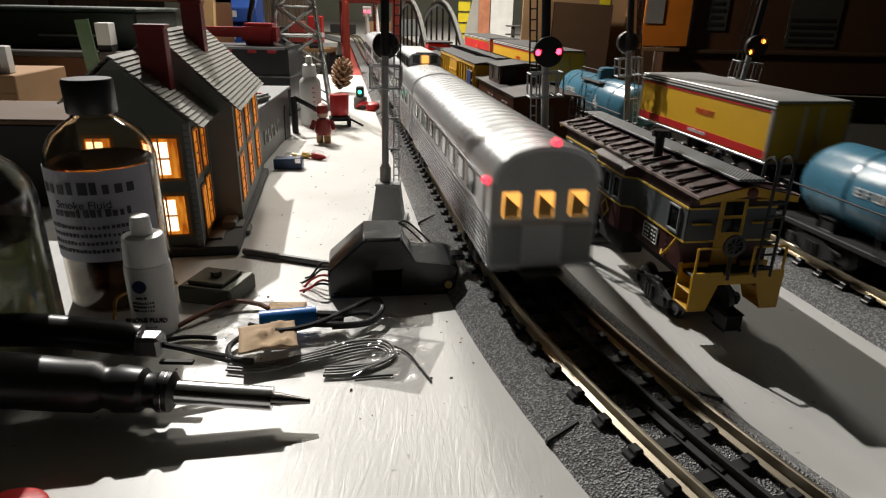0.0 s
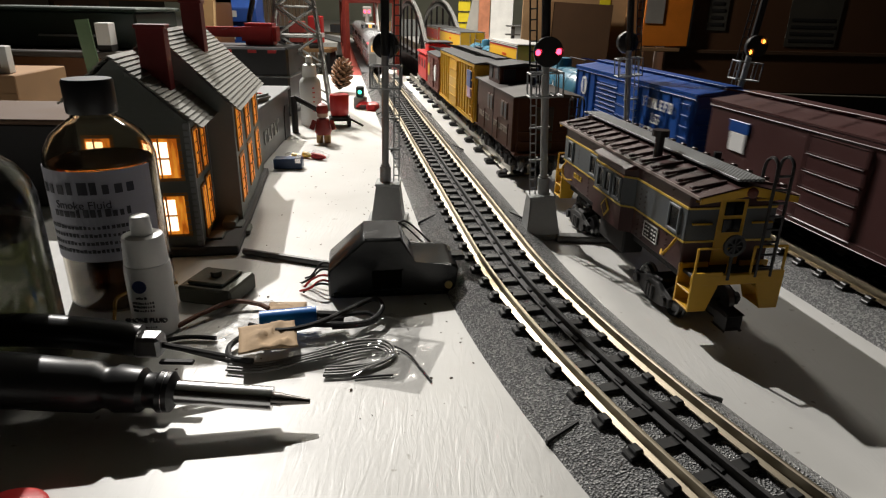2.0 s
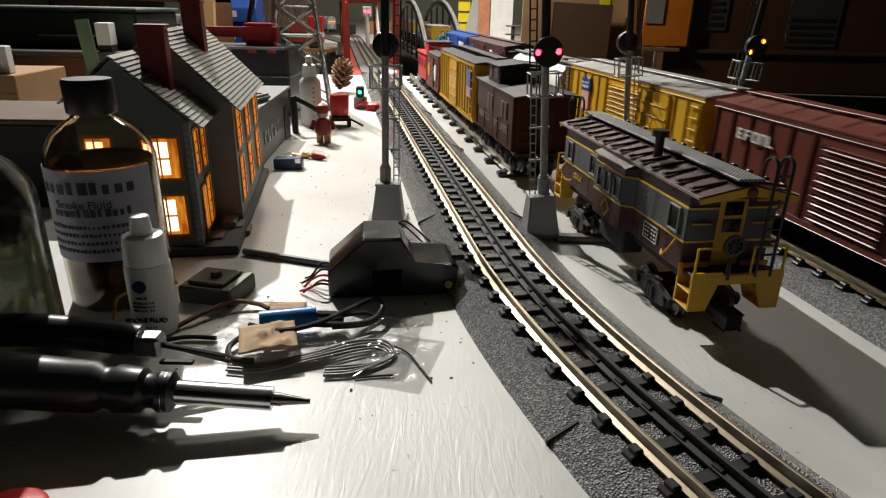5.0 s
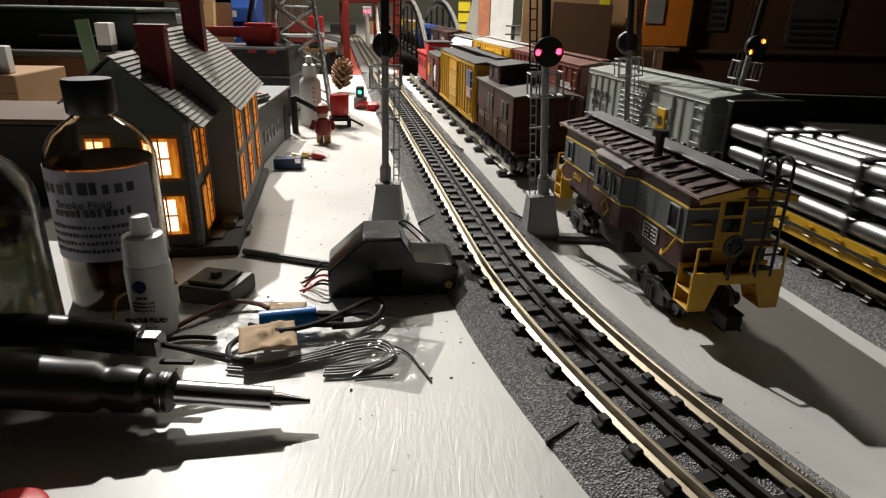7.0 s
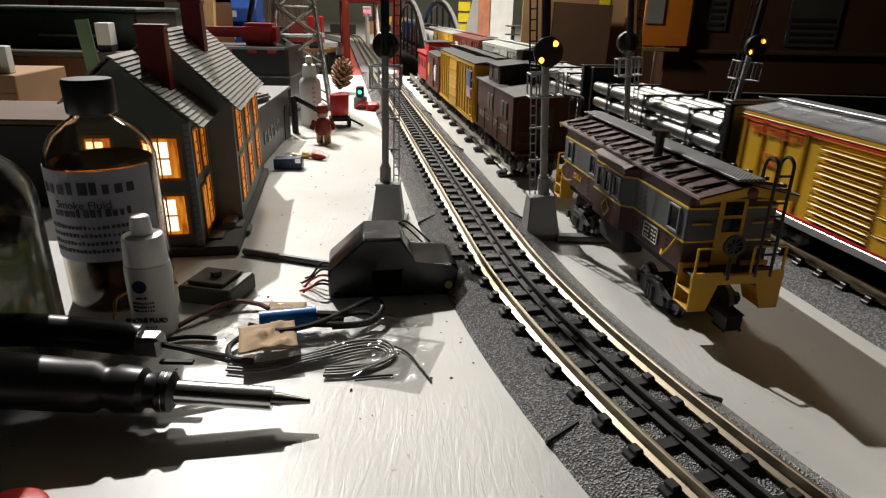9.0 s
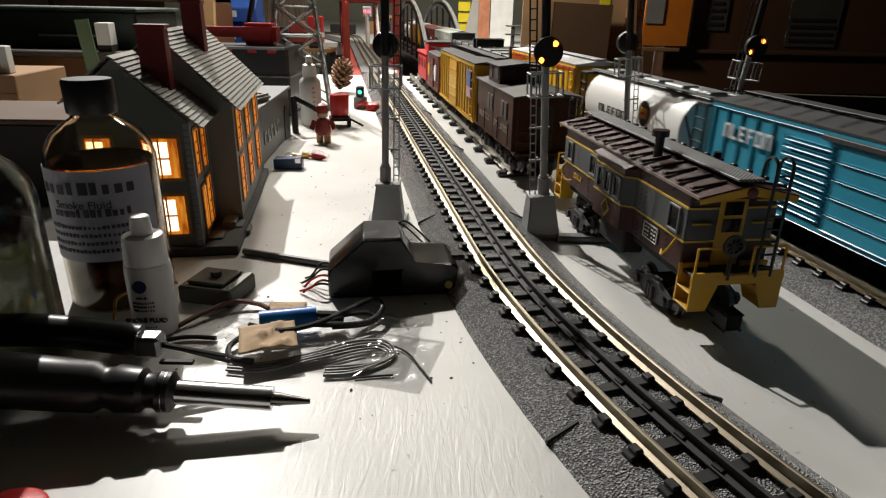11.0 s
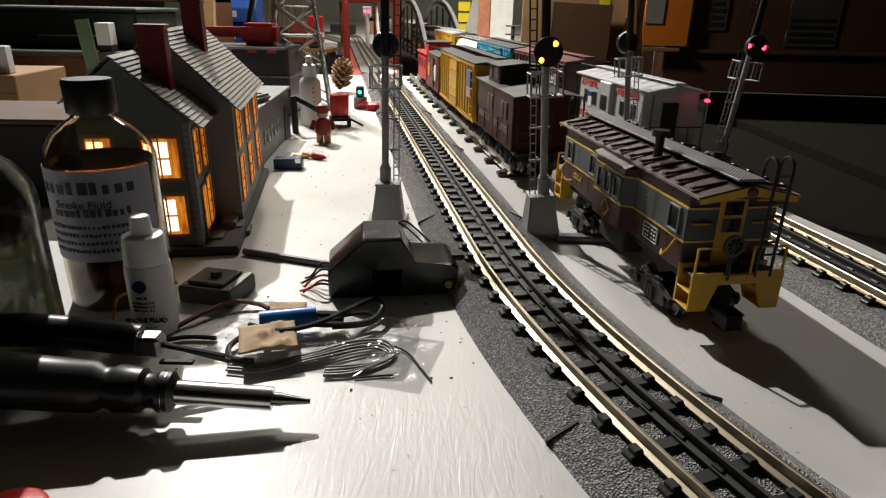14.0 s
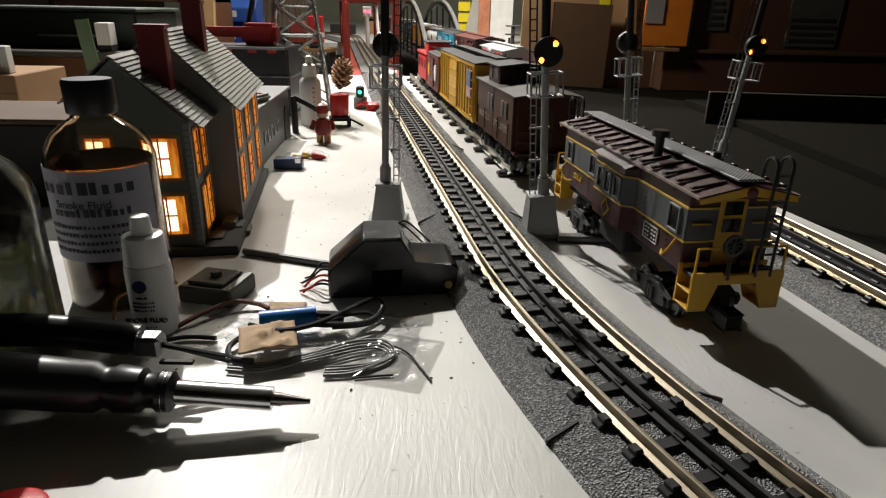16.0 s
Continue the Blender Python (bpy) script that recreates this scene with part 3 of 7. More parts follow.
def trailer_car(label, length, tmat, rmat, smat):
    car = thing("trailer_flatcar", label, "flatcar", group="freight cars")
    h = length / 2
    part("deck", box(-0.0280, 0.0280, -h, h, 0.0180, 0.0225, 0.0006), MATTE, car)
    w, e = 0.0275, h - 0.003
    part("trailer", box(-w, w, -e, e, 0.0470, 0.0850, 0.0012), tmat, car, "painted highway trailer riding on the flatcar")
    part("trailer_roof", box(-w - 0.0004, w + 0.0004, -e, e, 0.0852, 0.0866, 0.0005), rmat, car)
    for s in (-1, 1):
        part("stripe", box(s * (w - 0.0002), s * (w + 0.0005), -e, e, 0.0485, 0.0540), smat, car)
        part("stripe", box(s * (w - 0.0002), s * (w + 0.0005), -e, e, 0.0790, 0.0806), smat, car)
        for z, ma in ((0.0808, MATTE), (0.0820, WHITE), (0.0830, MATTE), (0.0841, WHITE)):
            part("top_rail", box(s * (w - 0.0002), s * (w + 0.0009), -e, e, z, z + 0.0007), ma, car)
        for y in (-e + 0.0012, e - 0.0012):
            part("corner_post", box(s * (w - 0.0003), s * (w + 0.0008), y - 0.0010, y + 0.0010, 0.0470, 0.0850), SILVER, car)
    part("lower_rail", box(-w - 0.0008, w + 0.0008, -e, e, 0.0455, 0.0472, 0.0003), SILVER, car)
    part("door_bar", rod((-0.006, -e - 0.0008, 0.049), (-0.006, -e - 0.0008, 0.083), 0.0005, rod((0.006, -e - 0.0008, 0.049), (0.006, -e - 0.0008, 0.083), 0.0005, None, 5), 5), SILVER, car)
    side_bars(car, -w - 0.0003, -0.002, -0.026, 0.0655, 0.0042, 7, FADED_RED)
    side_bars(car, -w - 0.0008, 0.004, -0.020, 0.0505, 0.0024, 7, LETTER_WHITE)
    bm = bmesh.new()
    for y in (-e + 0.022, -e + 0.042, e - 0.03):
        for s in (-1, 1):
            rod((s * 0.013, y, 0.0325), (s * 0.0255, y, 0.0325), 0.0098, bm, 18)
    part("trailer_wheel", bm, MATTE, car)
    part("trailer_frame", box(-0.012, 0.012, -e + 0.01, e - 0.015, 0.0390, 0.0456, 0.001), MATTE, car)
    for s in (-1, 1):
        part("landing_leg", box(s * 0.016 - 0.0012, s * 0.016 + 0.0012, 0.018, 0.021, 0.0225, 0.0456), MATTE, car)
    trucks(car, h - 0.036)
    return car


PALESILVER = mat("pale_silver_paint", (0.50, 0.51, 0.52), 0.4, 0.15, 0.08, bump=0.05)


def silver_caboose():
    car = thing("silver_caboose", "silver bay-window caboose with red lettering", "caboose", group="freight cars")
    h, w = 0.090, 0.0275
    part("body", box(-w, w, -h + 0.012, h - 0.012, 0.0200, 0.0700, 0.0010), PALESILVER, car)
    part("roof", prism([(-w - 0.0020, 0.0700), (-w - 0.0020, 0.0712), (0, 0.0765), (w + 0.0020, 0.0712), (w + 0.0020, 0.0700)], "y", -h, h), PALESILVER, car)
    rb = bmesh.new()
    for i in range(9):
        y = -h + 0.01 + i * 0.02
        for s in (-1, 1):
            own = box(0, w, -0.0007, 0.0007, 0, 0.0012)
            merge(rb, own, Matrix.Translation((0, y, 0.0762)) @ (pose(0, 0, 0, 0, 10, 0) if s > 0 else pose(0, 0, 0, 0, -10, 180)))
    part("roof_rib", rb, PALESILVER, car)
    part("roof_walk", box(-0.006, 0.006, -h, h, 0.0775, 0.0788, 0.0003), PALESILVER, car)
    part("bay", box(-w - 0.0045, w + 0.0045, -0.014, 0.014, 0.0240, 0.0700, 0.0012), PALESILVER, car)
    for y in (-0.060, -0.036, 0.034, 0.058):
        part("window", box(-w - 0.0008, -w + 0.001, y - 0.0055, y + 0.0055, 0.0420, 0.0560, 0.0004), BLACK, car)
    part("window", box(-w - 0.0052, -w - 0.004, -0.008, 0.008, 0.0420, 0.0570, 0.0004), BLACK, car)
    side_bars(car, -w - 0.0004, 0.072, 0.024, 0.0605, 0.0058, 5, LETTER_RED)
    side_bars(car, -w - 0.0004, -0.022, -0.070, 0.0605, 0.0058, 7, LETTER_RED)
    side_bars(car, -w - 0.0004, 0.070, 0.034, 0.0270, 0.0060, 5, LETTER_RED)
    part("emblem", box(-w - 0.0008, -w + 0.0006, 0.041, 0.051, 0.0390, 0.0500, 0.0004), LETTER_WHITE, car)
    part("emblem", box(-w - 0.0012, -w + 0.0006, 0.040, 0.052, 0.0500, 0.0550, 0.0004), BLUE, car)
    bm = bmesh.new()
    for s in (-1, 1):
        box(-w, w, s * (h - 0.012), s * (h + 0.004), 0.0180, 0.0210, 0.0005, bm)
        for x in (-0.026, -0.012, 0.012, 0.026):
            part("railing_post", rod((x, s * (h + 0.003), 0.021), (x, s * (h + 0.003), 0.040 if abs(x) < 0.02 else 0.069), 0.0007, None, 5), MATTE, car)
        part("railing", rod((-0.026, s * (h + 0.003), 0.040), (0.026, s * (h + 0.003), 0.040), 0.0007, None, 5), MATTE, car)
        part("platform", bm, MATTE, car)
        bm = bmesh.new()
    bm.free()
    part("end_door", box(-0.008, 0.008, -h + 0.0108, -h + 0.0125, 0.0220, 0.0600, 0.0004), BLACK, car)
    part("marker_lamp", lathe([(0.0016, 0), (0.0016, 0.003), (0.0008, 0.004)], 10, None, pose(0.026, -h - 0.002, 0.0640, 90, 0, 0)), glow("tail_red", (1.0, 0.03, 0.08), 6.0), car, "glowing red tail marker")
    bm = rod((0.010, 0.02, 0.076), (0.010, 0.02, 0.088), 0.0022, None, 10)
    part("smoke_stack", bm, MATTE, car)
    trucks(car, h - 0.034)
    return car


WINDOW_GLOW = glow("carriage_window", (1.0, 0.47, 0.10), 1.3)
MARKER = glow("marker_red", (1.0, 0.04, 0.07), 2.6)


def passenger_car(label, length, dome=False, tail=False):
    car = thing("passenger_car", label, "passenger car", group="streamliner cars")
    h, w = length / 2, 0.0272
    prof = [(-w, 0.0160), (-w, 0.0620)]
    for k in range(1, 12):
        a = math.pi - math.pi * k / 12
        prof.append((w * 0.985 * math.cos(a) * (1.0 if k in (1, 11) else 1.0), 0.0620 + 0.0165 * math.sin(a) ** 0.8))
    prof += [(w, 0.0620), (w, 0.0160)]
    part("body", prism(prof, "y", -h, h), SILVER, car, "brushed silver rounded carriage shell", True)
    rf = bmesh.new()
    for i in range(24):
        y = -h + 0.008 + (length - 0.016) * i / 23
        ring = [(q[0] * 1.004, q[1] + (0.00025 if 2 < j < len(prof) - 3 else 0)) for j, q in enumerate(prof)][2:-2]
        inner = [(x * 0.9, z - 0.004) for x, z in ring[::-1]]
        prism(ring + inner, "y", y - 0.0006, y + 0.0006, rf)
    part("roof_rib", rf, SILVER, car)
    fl = bmesh.new()
    for s in (-1, 1):
        for k in range(8):
            z = 0.0185 + k * 0.0026
            box(s * (w - 0.0004), s * (w + 0.0008), -h + 0.001, h - 0.001, z, z + 0.0015, 0.0004, fl)
        for z in (0.0405, 0.0585):
            box(s * (w - 0.0004), s * (w + 0.0009), -h + 0.001, h - 0.001, z, z + 0.0012, 0.0003, fl)
    part("fluting", fl, STEEL, car, "bright fluted lower sides")
    n = int(length / 0.034)
    for i in range(n):
        y = -h + 0.045 + (length - 0.075) * i / (n - 1)
        for s in (-1, 1):
            part("window", box(s * (w - 0.001), s * (w + 0.0004), y - 0.0085, y + 0.0085, 0.0440, 0.0560, 0.0003), GREYGLASS, car)
    part("door", box(-w - 0.0009, -w + 0.001, -h + 0.012, -h + 0.026, 0.0180, 0.0580, 0.0004), SILVER, car)
    part("skirt", box(-0.020, 0.020, -h + 0.01, h - 0.01, 0.0100, 0.0162, 0.001), MATTE, car)
    if dome:
        part("dome", prism([(-0.0200, 0.0740), (-0.0185, 0.0850), (-0.0120, 0.0905), (0.0120, 0.0905), (0.0185, 0.0850), (0.0200, 0.0740)], "y", -0.06, 0.06, None, 0.002), SILVER, car, "raised glazed observation dome")
        for i in range(5):
            for s in (-1, 1):
                y = -0.046 + i * 0.023
                part("dome_window", box(s * 0.0165, s * 0.0205, y - 0.0085, y + 0.0085, 0.0765, 0.0845, 0.0006), GREYGLASS, car)
        for x in (-0.010, 0.0, 0.010):
            part("dome_window", box(x - 0.004, x + 0.004, -0.0612, -0.058, 0.0790, 0.0875, 0.0006), WINDOW_GLOW if x == 0 else GREYGLASS, car)
    ew = [(q[0] * 0.995, q[1] - 0.0003) for q in prof]
    part("end_wall", prism(ew, "y", -h - 0.0014, -h), mat("carriage_end_grey", (0.36, 0.37, 0.37), 0.45, 0.3), car, "plain grey end wall")
    rim = bmesh.new()
    ring = prof[1:-1]
    prism(ring + [(x * 0.93, z - 0.0022) for x, z in ring[::-1]], "y", -h - 0.0030, -h - 0.0012, rim)
    part("end_rim", rim, SILVER, car)
    if tail:
        for x in (-0.0170, 0.0, 0.0170):
            part("end_window", box(x - 0.0046, x + 0.0046, -h - 0.0020, -h - 0.0008, 0.0430, 0.0560, 0.0005), WINDOW_GLOW, car, "lit amber end window")
            part("curtain", prism([(x - 0.0040, 0.0435), (x + 0.0035, 0.0435), (x + 0.0040, 0.0480), (x - 0.0005, 0.0520), (x - 0.0035, 0.0550)], "y", -h - 0.0025, -h - 0.0020), mat("curtain_tan", (0.45, 0.25, 0.06), 0.8), car)
        for x in (-0.0185, 0.0185):
            part("end_panel", box(x - 0.0078, x + 0.0078, -h - 0.0022, -h - 0.0010, 0.0180, 0.0390, 0.0005), GREYPAINT, car)
        part("end_door", box(-0.0105, 0.0105, -h - 0.0024, -h - 0.0010, 0.0180, 0.0400, 0.0004), mat("end_door_grey", (0.38, 0.39, 0.39), 0.45, 0.3), car)
        part("marker_lamp", lathe([(0.0020, 0), (0.0020, 0.003), (0.0010, 0.0042)], 12, None, pose(0.003, -h - 0.001, 0.0792, 60, 0, 0)), MARKER, car, "glowing red roof marker")
        part("marker_lamp", lathe([(0.0018, 0), (0.0018, 0.002), (0.0009, 0.003)], 12, None, pose(-w - 0.0004, -h + 0.006, 0.0605, 0, -90, 0)), MARKER, car, "glowing red side marker")
    part("buffer", box(-0.011, 0.011, -h - 0.006, -h - 0.0008, 0.0120, 0.0160, 0.001), MATTE, car)
    trucks(car, h - 0.050)
    return car


GREYGLASS = mat("carriage_glass", (0.06, 0.07, 0.07), 0.12, bump=0.0)
GREYCAR = mat("grey_car_paint", (0.33, 0.36, 0.33), 0.45, vary=0.12)
ROOFGREY = mat("weathered_roof_silver", (0.40, 0.40, 0.39), 0.4, 0.4, 0.2)
BLACKROOF = mat("black_roof", (0.05, 0.05, 0.05), 0.55, vary=0.3)
BLACKROOF.node_tree.nodes["Principled BSDF"].inputs["Specular IOR Level"].default_value = 0.25
CABLUE = mat("bright_blue_paint", (0.04, 0.30, 0.44), 0.35)

SHIELD_PINK = mat("shield_pink", (0.58, 0.26, 0.25), 0.5)
SHIELD_PALE = mat("shield_pale", (0.62, 0.47, 0.42), 0.5)

# freight train: (car, distance of its middle from the train's zero mark)
FREIGHT_CARS = []


def add(car, front, rear):
    FREIGHT_CARS.append((car, (front + rear) / 2))
    return car


add(trailer_car("flatcar carrying a red trailer with a dark roof", 0.235, RED, BLACKROOF, YELLOW), 1.02, 0.765)
add(trailer_car("flatcar carrying a yellow trailer with a dark roof", 0.30, YELLOW, BLACKROOF, RED), 0.755, 0.45)
add(tank_car("light blue tank car with a black dome platform", 0.215), 0.430, 0.205)
add(trailer_car("flatcar carrying a yellow trailer with red stripes", 0.190, YELLOW, ROOFGREY, RED), 0.178, -0.012)
add(tank_car("light blue tank car with a black dome platform", 0.235), -0.025, -0.262)
c = add(boxcar("boxcar", "dark blue boxcar with white emblem and lettering", 0.256, BLUE, BLUE, (0.012, 0.062)), -0.269, -0.525)
part("emblem", disc_x(-0.0312, 0.098, 0.060, 0.0095, 20, 0.8), LETTER_WHITE, c)
part("emblem", box(-0.0322, -0.0312, 0.0965, 0.0995, 0.0530, 0.0670), BLUE, c)
for i, (y0, y1, n) in enumerate(((-0.046, -0.098, 7), (-0.064, -0.080, 3), (-0.044, -0.098, 7))):
    side_bars(c, -0.0312, y0, y1, 0.0590 - i * 0.0125, 0.0085, n, LETTER_WHITE)
c = add(boxcar("boxcar", "dark oxide-red boxcar with white slogan and shield", 0.296, MAROON, MAROON, ribs=False, door_at=0.02), -0.545, -0.843)
part("emblem", box(-0.0308, -0.0296, 0.101, 0.119, 0.0480, 0.0610, 0.0004), LETTER_WHITE, c)
part("emblem", box(-0.0310, -0.0296, 0.099, 0.121, 0.0610, 0.0690, 0.0004), BLUE, c)
face_left = Matrix(((0, 0, -1, 0), (-1, 0, 0, 0), (0, 1, 0, 0), (0, 0, 0, 1)))
text_mesh("We can", 0.0165, LETTER_WHITE, c, Matrix.Translation((-0.0302, -0.070, 0.0625)) @ face_left, "slogan", "white slogan lettering")
text_mesh("handle it.", 0.0165, LETTER_WHITE, c, Matrix.Translation((-0.0302, -0.074, 0.0490)) @ face_left, "slogan", "white slogan lettering")
side_bars(c, -0.0300, 0.125, 0.085, 0.032, 0.004, 7, LETTER_WHITE)
side_bars(c, -0.0300, 0.062, 0.046, 0.032, 0.003, 4, LETTER_WHITE)
add(hopper_car("glossy white cylindrical hopper car with a round emblem", 0.288), -0.850, -1.138)
c = add(boxcar("boxcar", "yellow ribbed boxcar with louvred sides and shield", 0.285, YELLOW, ROOFGREY, (-0.036, 0.030), door_at=-0.066, door_w=0.05), -1.152, -1.437)
for k in range(7):
    part("emblem_stripe", box(-0.0320, -0.0298, 0.0790 + k * 0.00286, 0.0790 + (k + 1) * 0.00286, 0.0360 - 0.0012 * (1 - abs(k - 3) / 3), 0.0560), (SHIELD_PINK, SHIELD_PALE)[k % 2], c)
part("emblem", prism([(0.0775, 0.0555), (0.1005, 0.0555), (0.1015, 0.0620), (0.0995, 0.0690), (0.0950, 0.0672), (0.0890, 0.0695), (0.0830, 0.0672), (0.0785, 0.0690), (0.0765, 0.0620)], "x", -0.0324, -0.0298), BLUE, c, "blue shield top with white lettering")
side_bars(c, -0.0326, 0.0985, 0.0800, 0.0625, 0.0024, 6, LETTER_WHITE)
side_bars(c, -0.0326, 0.0985, 0.0800, 0.0585, 0.0024, 7, LETTER_WHITE)
c = add(boxcar("boxcar", "oxide-red boxcar with small white lettering", 0.285, BROWN, BROWN, (-0.02, 0.03), door_at=-0.05), -1.450, -1.737)
side_bars(c, -0.0312, 0.110, 0.070, 0.058, 0.007, 5, LETTER_WHITE)
side_bars(c, -0.0312, -0.085, -0.125, 0.050, 0.007, 5, LETTER_WHITE)
c = add(boxcar("boxcar", "light grey boxcar with a small yellow placard", 0.236, GREYCAR, GREYCAR, (-0.014, 0.032), door_at=-0.042, door_w=0.05), -1.764, -2.000)
side_bars(c, -0.0312, 0.105, 0.060, 0.054, 0.006, 7, MATTE)
side_bars(c, -0.0312, 0.100, 0.072, 0.044, 0.006, 4, MATTE)
part("placard", box(-0.0334, -0.0312, -0.061, -0.047, 0.0430, 0.0620, 0.0004), YELLOW, c)
part("placard", disc_x(-0.0336, -0.054, 0.0520, 0.0042, 16), MATTE, c)
add(pipe_car("black bulkhead flatcar with yellow sills loaded with bright pipes", 0.258, YELLOW), -2.015, -2.276)
add(pipe_car("black bulkhead flatcar loaded with bright steel pipes", 0.262, BLACK), -2.290, -2.555)
c = add(boxcar("boxcar", "yellow boxcar with silver roof and red lettering", 0.278, YELLOW, SILVER, (0.018, 0.062), door_at=-0.010, door_w=0.052), -2.572, -2.850)
side_bars(c, -0.0308, 0.130, 0.078, 0.0655, 0.0052, 12, FADED_RED)
side_bars(c, -0.0308, 0.112, 0.094, 0.0520, 0.0026, 5, FADED_RED)
side_bars(c, -0.0308, 0.110, 0.096, 0.0470, 0.0026, 4, FADED_RED)
part("stripe", box(-0.0318, -0.0306, -0.138, 0.138, 0.0226, 0.0238), RED, c)
part("stripe", box(-0.0318, -0.0306, -0.138, 0.138, 0.0728, 0.0738), RED, c)
part("side_sill", box(-0.0322, -0.0306, -0.138, 0.138, 0.0175, 0.0222, 0.0004), SILVER, c, "silver side sill")
add(hopper_car("glossy white cylindrical hopper car with a round emblem", 0.262), -2.858, -3.120)
c = add(boxcar("boxcar", "light blue boxcar with a white round emblem", 0.236, CABLUE, BLACKROOF, (-0.004, 0.034), door_at=-0.034, door_w=0.05), -3.132, -3.368)
side_bars(c, -0.0312, 0.098, 0.045, 0.056, 0.010, 6, LETTER_WHITE)
part("emblem", disc_x(-0.0312, -0.085, 0.0535, 0.0108), LETTER_WHITE, c)
part("emblem", disc_x(-0.0316, -0.085, 0.0535, 0.0072), mat("pale_blue_print", (0.36, 0.52, 0.60), 0.5), c)
part("emblem", box(-0.0324, -0.0314, -0.0945, -0.0755, 0.0515, 0.0555), LETTER_WHITE, c)
side_bars(c, -0.0308, -0.076, -0.096, 0.0365, 0.0024, 6, LETTER_WHITE)
side_bars(c, -0.0308, -0.078, -0.094, 0.0325, 0.0020, 6, LETTER_WHITE)
part("door_track", box(-0.0330, -0.0295, -0.062, 0.004, 0.0725, 0.0755, 0.0004), BLACKROOF, c)
c = add(boxcar("boxcar", "oxide-red boxcar with white cross emblem and lettering", 0.232, MAROON, BROWN, (0.0, 0.04), ribs=True, door_at=-0.022, door_w=0.04), -3.388, -3.620)
part("emblem", disc_x(-0.0312, 0.085, 0.058, 0.0086), LETTER_WHITE, c)
part("emblem", box(-0.0322, -0.0312, 0.0837, 0.0863, 0.0512, 0.0648), MATTE, c)
part("emblem", box(-0.0322, -0.0312, 0.0782, 0.0918, 0.0567, 0.0593), MATTE, c)
part("panel", box(-0.0326, -0.0304, -0.100, -0.042, 0.0440, 0.0690, 0.0004), MAROON, c)
side_bars(c, -0.0330, -0.047, -0.096, 0.050, 0.013, 7, LETTER_WHITE)
side_bars(c, -0.0312, 0.105, 0.070, 0.036, 0.005, 6, LETTER_WHITE)
add(silver_caboose(), -3.640, -3.850)

TAIL = passenger_car("silver streamlined tail carriage with lit windows", 0.320, tail=True)
DOME = passenger_car("silver streamlined dome carriage with lit windows", 0.320, dome=True)
LEAD = passenger_car("silver streamlined carriage with lit windows", 0.320)
LEAD_TWO = passenger_car("silver streamlined carriage with lit windows", 0.320)
# ---------------------------------------------------------------- the caboose standing on the board
CREAM = mat("caboose_yellow", (0.66, 0.38, 0.03), 0.42, vary=0.12)
CABGREY = mat("caboose_grey", (0.085, 0.097, 0.105), 0.45, vary=0.1)


def grate_material():
    """Galvanised steel grating with small dark openings."""
    m = mat("galvanised_grate", (0.30, 0.31, 0.31), 0.5, 0.3, 0.3, grain=1500, bump=0.3)
    nt = m.node_tree
    bsdf = nt.nodes["Principled BSDF"]
    tc, ck, mx = [nt.nodes.new(k) for k in ("ShaderNodeTexCoord", "ShaderNodeTexChecker", "ShaderNodeMix")]
    ck.inputs["Scale"].default_value = 900
    ck.inputs["Color1"].default_value, ck.inputs["Color2"].default_value = (1, 1, 1, 1), (0.12, 0.12, 0.12, 1)
    mx.data_type, mx.blend_type = "RGBA", "MULTIPLY"
    mx.inputs[0].default_value = 0.9
    base = bsdf.inputs["Base Color"].links[0].from_socket
    nt.links.new(tc.outputs["Object"], ck.inputs["Vector"])
    nt.links.new(base, mx.inputs[6])
    nt.links.new(ck.outputs[0], mx.inputs[7])
    nt.links.new(mx.outputs[2], bsdf.inputs["Base Color"])
    return m


GRATE = grate_material()


